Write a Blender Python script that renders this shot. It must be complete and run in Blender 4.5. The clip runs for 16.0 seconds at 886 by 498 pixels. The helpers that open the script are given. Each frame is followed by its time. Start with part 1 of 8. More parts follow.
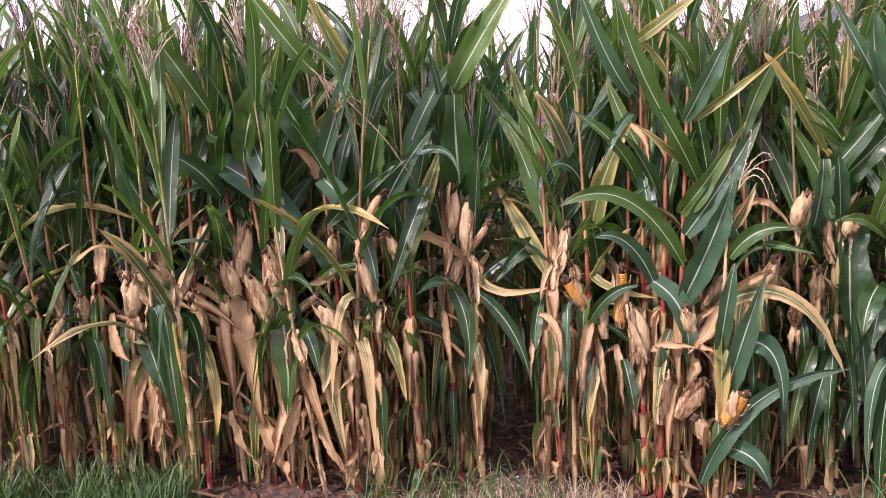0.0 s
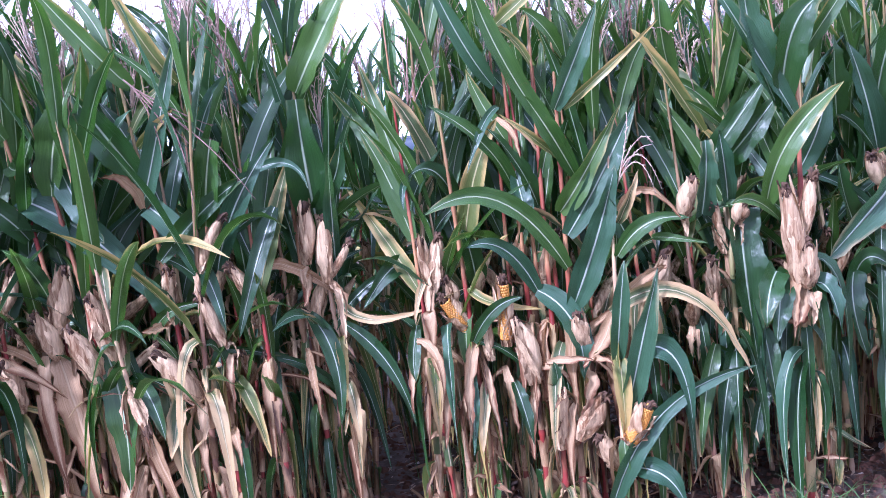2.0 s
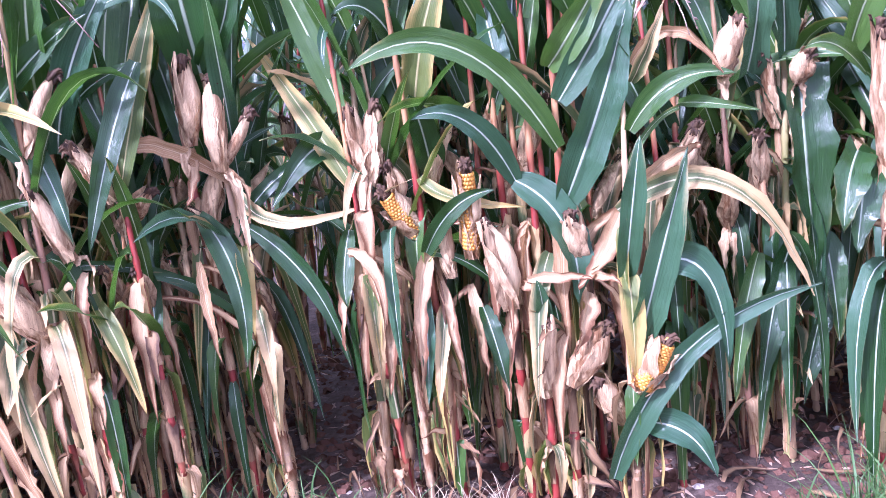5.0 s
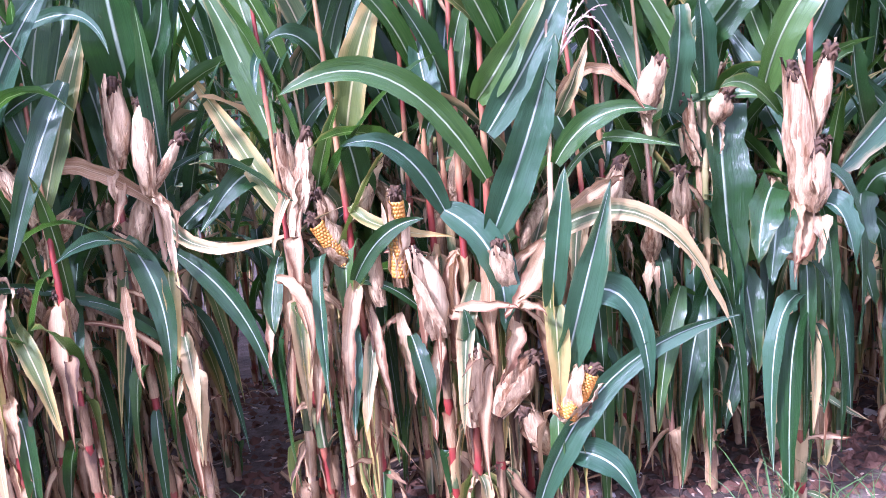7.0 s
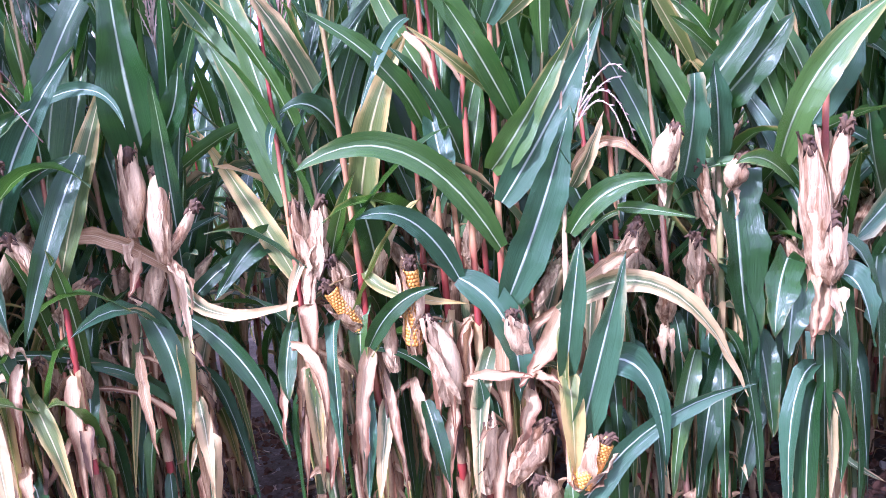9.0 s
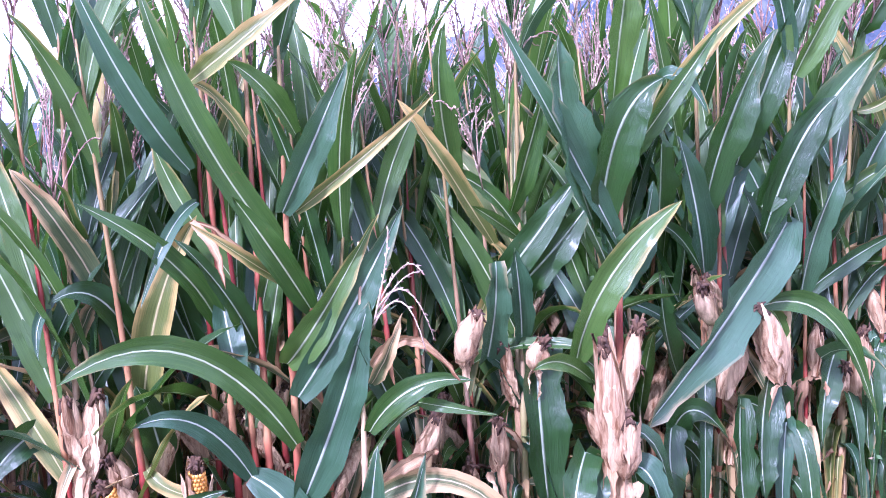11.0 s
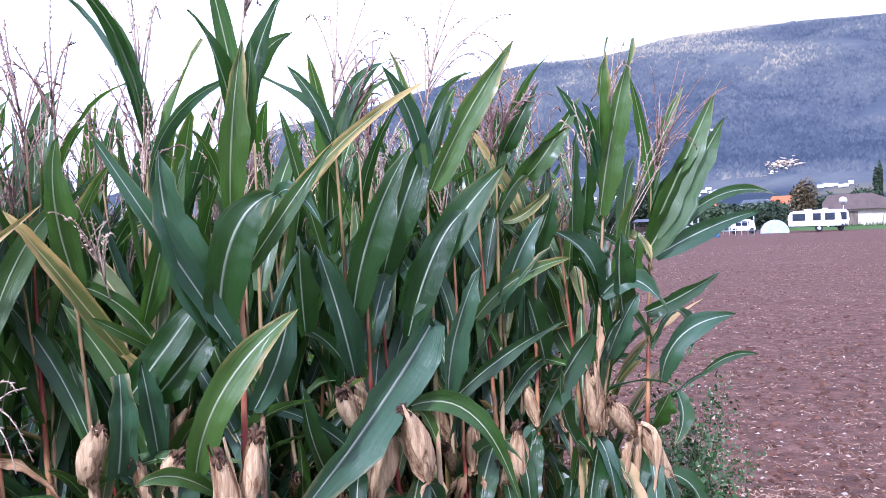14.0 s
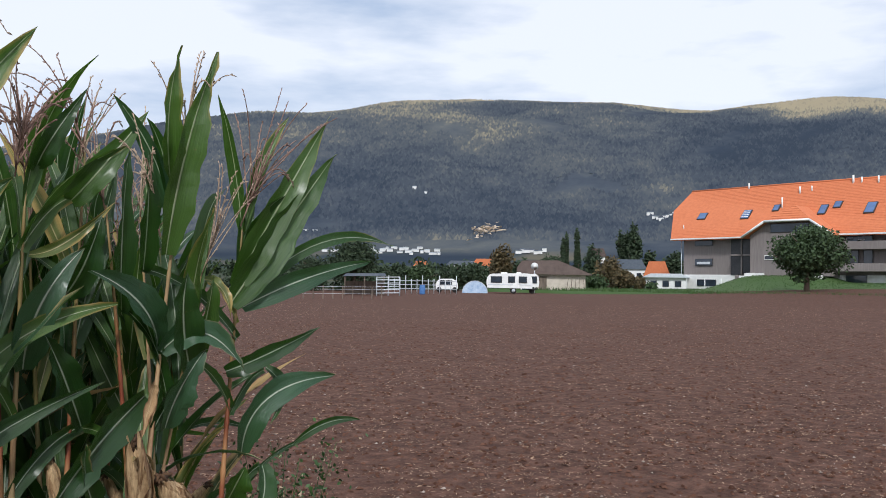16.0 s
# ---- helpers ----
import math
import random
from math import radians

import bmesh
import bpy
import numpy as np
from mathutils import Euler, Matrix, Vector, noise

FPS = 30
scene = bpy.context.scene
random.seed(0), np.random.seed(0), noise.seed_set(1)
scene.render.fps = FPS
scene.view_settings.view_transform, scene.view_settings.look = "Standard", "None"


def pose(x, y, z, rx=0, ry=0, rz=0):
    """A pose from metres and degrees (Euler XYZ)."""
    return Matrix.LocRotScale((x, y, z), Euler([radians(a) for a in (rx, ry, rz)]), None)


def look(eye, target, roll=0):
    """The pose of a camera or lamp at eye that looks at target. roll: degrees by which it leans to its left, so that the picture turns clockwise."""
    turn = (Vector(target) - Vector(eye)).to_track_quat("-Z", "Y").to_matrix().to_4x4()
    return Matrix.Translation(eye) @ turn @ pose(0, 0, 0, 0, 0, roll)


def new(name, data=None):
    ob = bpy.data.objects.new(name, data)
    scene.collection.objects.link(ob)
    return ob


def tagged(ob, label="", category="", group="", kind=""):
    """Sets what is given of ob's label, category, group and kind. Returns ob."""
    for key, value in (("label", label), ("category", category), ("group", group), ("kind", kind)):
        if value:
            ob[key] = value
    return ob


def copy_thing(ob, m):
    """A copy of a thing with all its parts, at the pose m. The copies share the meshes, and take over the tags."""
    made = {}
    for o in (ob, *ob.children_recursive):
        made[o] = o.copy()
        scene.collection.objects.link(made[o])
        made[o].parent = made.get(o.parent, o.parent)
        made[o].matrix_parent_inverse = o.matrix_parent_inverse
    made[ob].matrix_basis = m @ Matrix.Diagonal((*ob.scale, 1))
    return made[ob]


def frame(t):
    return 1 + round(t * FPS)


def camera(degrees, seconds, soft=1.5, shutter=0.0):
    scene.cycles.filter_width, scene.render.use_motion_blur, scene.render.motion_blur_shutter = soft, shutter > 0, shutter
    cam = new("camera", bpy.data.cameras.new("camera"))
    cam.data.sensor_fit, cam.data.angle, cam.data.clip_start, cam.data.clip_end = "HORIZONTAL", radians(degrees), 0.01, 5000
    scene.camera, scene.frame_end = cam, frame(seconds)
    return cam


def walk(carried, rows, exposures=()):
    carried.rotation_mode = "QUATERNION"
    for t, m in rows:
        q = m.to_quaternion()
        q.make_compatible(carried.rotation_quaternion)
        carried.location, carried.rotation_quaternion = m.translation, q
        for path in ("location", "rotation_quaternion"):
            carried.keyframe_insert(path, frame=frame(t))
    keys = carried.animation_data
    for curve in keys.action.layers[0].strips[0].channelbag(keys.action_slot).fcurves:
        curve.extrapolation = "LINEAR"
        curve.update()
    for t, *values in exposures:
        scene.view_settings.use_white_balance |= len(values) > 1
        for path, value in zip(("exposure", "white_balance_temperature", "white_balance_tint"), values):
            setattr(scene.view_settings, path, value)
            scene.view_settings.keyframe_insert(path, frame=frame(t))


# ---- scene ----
cam = camera(54.0, 16.0, soft=0.6)
PATH = [
    (0, (0.053, -0.068, 1.384), (0.042, 1.913, 1.108), -1.3),
    (0.5, (0.087, -0.106, 1.336), (0.225, 1.87, 1.062), -1.6),
    (1, (0.128, -0.115, 1.326), (0.301, 1.861, 1.068), -2.9),
    (1.5, (0.11, -0.112, 1.332), (0.305, 1.866, 1.111), -5.0),
    (2, (0.163, 0.323, 1.263), (0.409, 2.297, 1.059), -5.7),
    (2.5, (0.255, 0.7, 1.18), (0.518, 2.671, 0.966), -6.2),
    (3, (0.309, 0.949, 1.145), (0.562, 2.921, 0.931), -6.0),
    (3.5, (0.339, 1.142, 1.122), (0.549, 3.115, 0.878), -6.5),
    (4, (0.354, 1.144, 1.106), (0.56, 3.094, 0.714), -6.7),
    (4.2, (0.374, 1.145, 1.113), (0.56, 3.087, 0.67), -6.9),
    (6.3, (0.387, 1.141, 1.091), (0.749, 3.068, 0.693), -4.3),
    (6.5, (0.396, 1.118, 1.083), (0.754, 3.048, 0.703), -4.4),
    (7, (0.408, 1.115, 1.076), (0.79, 3.046, 0.72), -4.3),
    (7.5, (0.416, 1.115, 1.074), (0.801, 3.046, 0.726), -4.5),
    (8, (0.412, 1.118, 1.072), (0.775, 3.056, 0.737), -4.4),
    (8.2, (0.406, 1.116, 1.078), (0.759, 3.056, 0.745), -4.5),
    (10.3, (0.481, 1.234, 1.503), (1.037, 3.123, 1.152), -2.2),
    (10.5, (0.505, 1.243, 1.511), (1.143, 3.115, 1.215), -2.4),
    (11, (0.546, 1.246, 1.536), (1.283, 3.089, 1.286), -2.3),
    (11.5, (0.573, 1.234, 1.533), (1.396, 3.039, 1.285), -1.5),
    (12, (0.578, 1.23, 1.498), (1.471, 2.989, 1.166), -0.9),
    (12.5, (0.578, 1.228, 1.489), (1.549, 2.943, 1.152), -0.5),
    (13, (0.623, 1.202, 1.498), (1.77, 2.829, 1.305), 1.0),
    (13.5, (0.739, 1.109, 1.538), (1.915, 2.722, 1.414), -2.3),
    (14, (0.881, 1.01, 1.544), (2.038, 2.641, 1.505), -2.3),
    (14.5, (0.927, 0.97, 1.544), (2.136, 2.563, 1.533), -3.5),
    (15, (1.03, 0.911, 1.536), (2.336, 2.426, 1.562), -2.8),
    (15.5, (1.23, 0.879, 1.53), (2.829, 2.08, 1.474), -2.3),
    (16, (1.502, 1.015, 1.518), (3.118, 2.192, 1.588), 0.7),
]
EXPOSURE = [
    (0.0, 1.36, 6150, 35),
    (0.5, 1.80, 5400, 37),
    (1.0, 1.88, 4850, 39),
    (2.0, 1.72, 4700, 38),
    (2.8, 1.96, 4850, 44),
    (4.0, 2.28, 4850, 47),
    (8.2, 2.30, 4800, 44),
    (10.5, 2.32, 4650, 45),
    (11.0, 2.10, 4800, 51),
    (11.5, 1.94, 4900, 55),
    (12.0, 1.90, 5000, 59),
    (12.5, 2.10, 4950, 55),
    (13.0, 2.22, 4880, 48),
    (13.5, 1.80, 4900, 40),
    (14.5, 0.84, 5150, 25),
    (15.0, 0.34, 5400, 22),
    (15.5, 0.28, 5650, 17),
    (16.0, 0.12, 5900, 11),
]
walk(cam, [(t, look(eye, target, roll)) for t, eye, target, roll in PATH], EXPOSURE)

# ---- light ----
world = bpy.data.worlds.new("world")
scene.world = world
world.use_nodes = True
wn, wl = world.node_tree.nodes, world.node_tree.links
wn.clear()
w_out = wn.new("ShaderNodeOutputWorld")
w_bg = wn.new("ShaderNodeBackground")
w_sky = wn.new("ShaderNodeTexSky")
w_sky.sky_type, w_sky.sun_disc = "NISHITA", False
w_sky.sun_elevation, w_sky.sun_rotation = radians(40), radians(232.6)
w_sky.air_density, w_sky.dust_density = 1.0, 1.5
w_co = wn.new("ShaderNodeTexCoord")
w_map = wn.new("ShaderNodeMapping")
w_map.inputs["Scale"].default_value = (1.6, 1.6, 6.5)
w_noise = wn.new("ShaderNodeTexNoise")
w_noise.inputs["Scale"].default_value, w_noise.inputs["Detail"].default_value = 1.7, 7
w_noise.inputs["Roughness"].default_value = 0.52
w_ramp = wn.new("ShaderNodeValToRGB")
w_ramp.color_ramp.elements[0].position, w_ramp.color_ramp.elements[0].color = 0.31, (0.48, 0.59, 0.75, 1)
w_ramp.color_ramp.elements[1].position, w_ramp.color_ramp.elements[1].color = 0.525, (1.10, 1.09, 1.08, 1)
w_mix = wn.new("ShaderNodeMix")
w_mix.data_type = "RGBA"
w_mix.inputs[0].default_value = 0.86
w_gain = wn.new("ShaderNodeVectorMath")
w_gain.operation = "SCALE"
w_gain.inputs[3].default_value = 8.6
wl.new(w_co.outputs["Generated"], w_map.inputs[0])
wl.new(w_map.outputs[0], w_noise.inputs["Vector"])
wl.new(w_noise.outputs["Fac"], w_ramp.inputs[0])
wl.new(w_ramp.outputs[0], w_gain.inputs[0])
wl.new(w_sky.outputs[0], w_mix.inputs[6])
wl.new(w_gain.outputs[0], w_mix.inputs[7])
wl.new(w_mix.outputs[2], w_bg.inputs[0])
wl.new(w_bg.outputs[0], w_out.inputs[0])
w_bg.inputs[1].default_value = 0.10

sun = new("sun", bpy.data.lights.new("sun", "SUN"))
sun.data.energy, sun.data.angle, sun.data.color = 2.5, radians(6), (1.0, 0.94, 0.85)
sun.matrix_world = look((0, 0, 30), (11.5, 8.8, 30 - 12.2))

# ---- materials ----


class Nodes:
    """A short way to wire one node material."""

    def __init__(self, name):
        self.mat = bpy.data.materials.new(name)
        self.mat.use_nodes = True
        self.tree = self.mat.node_tree
        self.bsdf = self.tree.nodes["Principled BSDF"]
        self.out = self.tree.nodes["Material Output"]

    def add(self, kind):
        return self.tree.nodes.new("ShaderNode" + kind)

    def put(self, node, slot, value):
        if hasattr(value, "is_output"):
            self.tree.links.new(value, node.inputs[slot])
        else:
            node.inputs[slot].default_value = value

    def math(self, op, a, b=0.5, clamp=False):
        n = self.add("Math")
        n.operation, n.use_clamp = op, clamp
        self.put(n, 0, a), self.put(n, 1, b)
        return n.outputs[0]

    def noise(self, scale, vector=None, detail=4.0, rough=0.55, stretch=None):
        n = self.add("TexNoise")
        n.inputs["Scale"].default_value, n.inputs["Detail"].default_value, n.inputs["Roughness"].default_value = scale, detail, rough
        vector = vector or self.add("TexCoord").outputs["Object"]
        if stretch:
            m = self.add("Mapping")
            self.put(m, 0, vector)
            m.inputs["Scale"].default_value = stretch
            vector = m.outputs[0]
        self.put(n, "Vector", vector)
        return n.outputs["Fac"]

    def ramp(self, fac, *stops):
        n = self.add("ValToRGB")
        e = n.color_ramp.elements
        while len(e) < len(stops):
            e.new(0.5)
        for i, (p, c) in enumerate(stops):
            e[i].position = p
            e[i].color = (*c, 1) if len(c) == 3 else c
        self.put(n, 0, fac)
        return n.outputs[0]

    def mix(self, fac, a, b):
        n = self.add("Mix")
        n.data_type = "RGBA"
        self.put(n, 0, fac)
        for slot, v in ((6, a), (7, b)):
            self.put(n, slot, (*v, 1) if isinstance(v, tuple) and len(v) == 3 else v)
        return n.outputs[2]

    def rnd(self):
        return self.math("FRACT", self.math("ADD", self.add("ObjectInfo").outputs["Random"], self.island()))

    def island(self):
        return self.add("NewGeometry").outputs["Random Per Island"]

    def position(self):
        return self.add("NewGeometry").outputs["Position"]

    def uv(self):
        s = self.add("SeparateXYZ")
        m = self.add("UVMap")
        m.uv_map = "UVMap"
        self.put(s, 0, m.outputs[0])
        return s.outputs[0], s.outputs[1]

    def finish(self, color, rough=0.6, bump=None, strength=0.3, dist=0.01, spec=0.5, through_light=None, through_colour=None):
        self.put(self.bsdf, "Base Color", (*color, 1) if isinstance(color, tuple) else color)
        self.put(self.bsdf, "Roughness", rough)
        self.bsdf.inputs["Specular IOR Level"].default_value = spec
        if bump is not None:
            b = self.add("Bump")
            b.inputs["Strength"].default_value, b.inputs["Distance"].default_value = strength, dist
            self.put(b, "Height", bump)
            self.put(self.bsdf, "Normal", b.outputs[0])
        if through_light:
            t = self.add("BsdfTranslucent")
            self.put(t, 0, self.mix(0.55, color, through_colour) if through_colour else color)
            m = self.add("MixShader")
            m.inputs[0].default_value = through_light
            self.tree.links.new(self.bsdf.outputs[0], m.inputs[1])
            self.tree.links.new(t.outputs[0], m.inputs[2])
            self.tree.links.new(m.outputs[0], self.out.inputs[0])
        return self.mat


def leaf_material(name, dark, light, edge, rough, drying, rib, sap=None):
    """A blade with a pale midrib, fine veins, spots, and edges and tip that turn to another colour."""
    n = Nodes(name)
    u, v = n.uv()
    off = n.math("ABSOLUTE", n.math("SUBTRACT", u, 0.5))
    body = n.mix(n.rnd(), dark, light)
    grain = n.add("CombineXYZ")
    n.put(grain, 0, n.math("MULTIPLY", u, 26.0)), n.put(grain, 1, n.math("MULTIPLY", v, 3.5)), n.put(grain, 2, n.math("MULTIPLY", n.rnd(), 40.0))
    streak = n.noise(1.0, grain.outputs[0], 4, 0.6)
    body = n.mix(n.math("MULTIPLY", n.math("SUBTRACT", streak, 0.42), 3.0, True), body, light)
    vein = n.add("CombineXYZ")
    n.put(vein, 0, n.math("MULTIPLY", u, 80.0)), n.put(vein, 1, n.math("MULTIPLY", v, 5.0)), n.put(vein, 2, n.math("MULTIPLY", n.rnd(), 30.0))
    fine = n.noise(1.0, vein.outputs[0], 3, 0.6)
    body = n.mix(n.math("MULTIPLY", n.math("SUBTRACT", 0.49, fine), 2.6, True), body, tuple(c * 0.62 for c in dark))
    body = n.mix(n.math("MULTIPLY", n.math("SUBTRACT", fine, 0.57), 2.4, True), body, tuple(min(c * 1.28, 0.8) for c in light))
    dry = n.math("ADD", n.math("MULTIPLY", off, 1.1), n.math("MULTIPLY", v, 0.55))
    dry = n.math("ADD", dry, n.math("ADD", n.math("MULTIPLY", n.noise(7, None, 5, 0.65), 0.6), n.math("MULTIPLY", streak, 0.35)))
    dry = n.math("ADD", dry, n.math("MULTIPLY", n.rnd(), 0.35))
    dry = n.math("MULTIPLY", n.math("SUBTRACT", dry, drying), 4.0, True)
    body = n.mix(dry, body, edge)
    mid = n.math("SUBTRACT", 1.5, n.math("MULTIPLY", off, 36.0), True)
    body = n.mix(n.math("MULTIPLY", mid, 0.92), body, rib)
    speck = n.math("MULTIPLY", n.math("SUBTRACT", n.noise(60, None, 2), 0.68), 6.0, True)
    body = n.mix(n.math("MULTIPLY", speck, 0.5), body, (0.16, 0.10, 0.045))
    height = n.math("ADD", n.math("ADD", n.math("MULTIPLY", streak, 1.6), n.math("MULTIPLY", fine, 0.8)), n.math("MULTIPLY", mid, 1.5))
    height = n.math("ADD", height, n.math("MULTIPLY", n.noise(18, None, 2, 0.4), 5.0))
    if sap:
        n.bsdf.inputs["Coat Weight"].default_value, n.bsdf.inputs["Coat Roughness"].default_value = 0.13, 0.2
    return n.finish(body, rough, height, 0.40, 0.004, 0.55, 0.30, sap)


LEAF = {
    "green": leaf_material("leaf_green", (0.020, 0.066, 0.009), (0.072, 0.140, 0.024), (0.40, 0.29, 0.09), 0.38, 1.54, (0.50, 0.56, 0.34), (0.14, 0.34, 0.02)),
    "deep": leaf_material("leaf_deep_green", (0.008, 0.034, 0.008), (0.026, 0.072, 0.015), (0.26, 0.20, 0.07), 0.33, 1.66, (0.44, 0.51, 0.36), (0.11, 0.29, 0.02)),
    # greyer blue-green blade, with the sky's sheen also put into its colour
    "blue": leaf_material("leaf_blue_green_sheen", (0.018, 0.058, 0.026), (0.056, 0.124, 0.060), (0.38, 0.31, 0.15), 0.34, 1.62, (0.56, 0.62, 0.48), (0.13, 0.29, 0.04)),
    "yellow": leaf_material("leaf_yellowing", (0.058, 0.100, 0.018), (0.140, 0.165, 0.034), (0.50, 0.35, 0.11), 0.45, 1.22, (0.56, 0.48, 0.22), (0.20, 0.29, 0.03)),
    "half": leaf_material("leaf_half_dry", (0.055, 0.092, 0.030), (0.120, 0.142, 0.048), (0.52, 0.36, 0.16), 0.50, 1.05, (0.56, 0.48, 0.28)),
    "dry": leaf_material("leaf_dry", (0.330, 0.185, 0.072), (0.610, 0.415, 0.225), (0.180, 0.075, 0.028), 0.72, 1.20, (0.60, 0.43, 0.24)),
    "brown": leaf_material("leaf_brown", (0.190, 0.100, 0.044), (0.360, 0.225, 0.108), (0.090, 0.046, 0.024), 0.78, 1.15, (0.32, 0.19, 0.09)),
}


def stalk_material(name, low, high, blotch, sheath):
    """Bare joints between bands of dry sheath, with lengthwise grain and blotches."""
    n = Nodes(name)
    base = n.mix(n.noise(60, None, 3, 0.6, (1, 1, 0.06)), low, high)
    band = n.math("MULTIPLY", n.math("SUBTRACT", n.noise(3.4, None, 2, 0.4, (0.5, 0.5, 1.0)), 0.48), 9.0, True)
    base = n.mix(band, base, sheath)
    up = n.add("SeparateXYZ")
    n.put(up, 0, n.add("TexCoord").outputs["Object"])
    high_up = n.math("MULTIPLY", n.math("SUBTRACT", n.math("ADD", up.outputs[2], n.math("MULTIPLY", n.rnd(), 0.5)), 1.5), 2.2, True)
    base = n.mix(high_up, base, n.mix(n.noise(4.0, None, 2, 0.4, (0.5, 0.5, 1.0)), (0.13, 0.135, 0.036), (0.36, 0.21, 0.09)))
    base = n.mix(n.math("MULTIPLY", n.math("SUBTRACT", n.noise(26, None, 5, 0.7, (1, 1, 0.3)), 0.52), 3.5, True), base, blotch)
    return n.finish(base, 0.5, n.noise(90, None, 3, 0.5, (1, 1, 0.05)), 0.4, 0.002)


STALK = {
    "red": stalk_material("stalk_red", (0.150, 0.013, 0.012), (0.290, 0.040, 0.024), (0.095, 0.022, 0.014), (0.40, 0.200, 0.085)),
    "tan": stalk_material("stalk_tan", (0.330, 0.190, 0.100), (0.480, 0.320, 0.185), (0.200, 0.080, 0.036), (0.46, 0.33, 0.17)),
    "green": stalk_material("stalk_green", (0.190, 0.190, 0.060), (0.330, 0.290, 0.110), (0.250, 0.110, 0.050), (0.38, 0.28, 0.15)),
    "brown": stalk_material("stalk_brown", (0.190, 0.085, 0.052), (0.320, 0.175, 0.105), (0.095, 0.045, 0.032), (0.34, 0.22, 0.13)),
}


def plain_material(name, a, b, scale, rough, bump=0.3, dist=0.005, stretch=None, island=False, spec=0.5):
    n = Nodes(name)
    fac = n.noise(scale, None, 5, 0.6, stretch)
    if island:
        fac = n.math("ADD", n.math("MULTIPLY", fac, 0.5), n.math("MULTIPLY", n.island(), 0.55))
    else:
        fac = n.math("ADD", n.math("MULTIPLY", n.math("SUBTRACT", fac, 0.5), 1.8), n.math("ADD", 0.25, n.math("MULTIPLY", n.rnd(), 0.5)))
    return n.finish(n.ramp(fac, (0.1, a), (0.9, b)), rough, n.noise(scale * 6, None, 4, 0.6, stretch), bump, dist, spec)


HUSK = plain_material("husk_dry", (0.17, 0.074, 0.022), (0.72, 0.515, 0.285), 85, 0.7, 1.0, 0.005, (1, 1, 0.06))
SILK = plain_material("silk_brown", (0.034, 0.015, 0.006), (0.100, 0.050, 0.020), 60, 0.8)
KERNEL = plain_material("kernel_yellow", (0.44, 0.17, 0.018), (0.60, 0.30, 0.045), 90, 0.35, island=True)
TASSEL = {
    "pale": plain_material("tassel_pale", (0.34, 0.23, 0.16), (0.55, 0.42, 0.31), 60, 0.8),
    "mauve": plain_material("tassel_mauve", (0.18, 0.105, 0.085), (0.36, 0.225, 0.17), 60, 0.8),
}

# ---- mesh helpers ----


def part(name, mesh, parent, label="", material=None):
    ob = new(name, mesh)
    if material:
        mesh.materials.clear()
        mesh.materials.append(material)
    ob.parent = parent
    if label:
        ob["label"] = label
    return ob


def mesh_of(name, verts, faces, uvs=None, material=None, smooth=True):
    me = bpy.data.meshes.new(name)
    me.from_pydata([tuple(v) for v in verts], [], faces)
    if uvs is not None:
        layer = me.uv_layers.new(name="UVMap")
        loops = np.empty(len(me.loops), np.int32)
        me.loops.foreach_get("vertex_index", loops)
        layer.data.foreach_set("uv", np.asarray(uvs, np.float32)[loops].ravel())
    if smooth:
        me.polygons.foreach_set("use_smooth", np.ones(len(me.polygons), bool))
    if material:
        me.materials.append(material)
    return me


def bezier(b, c, t, n):
    s = np.linspace(0, 1, n)[:, None]
    b, c, t = (np.array(p, float) for p in (b, c, t))
    return (1 - s) ** 2 * b + 2 * s * (1 - s) * c + s**2 * t


def unit(v):
    return v / np.maximum(np.linalg.norm(v, axis=-1, keepdims=True), 1e-9)


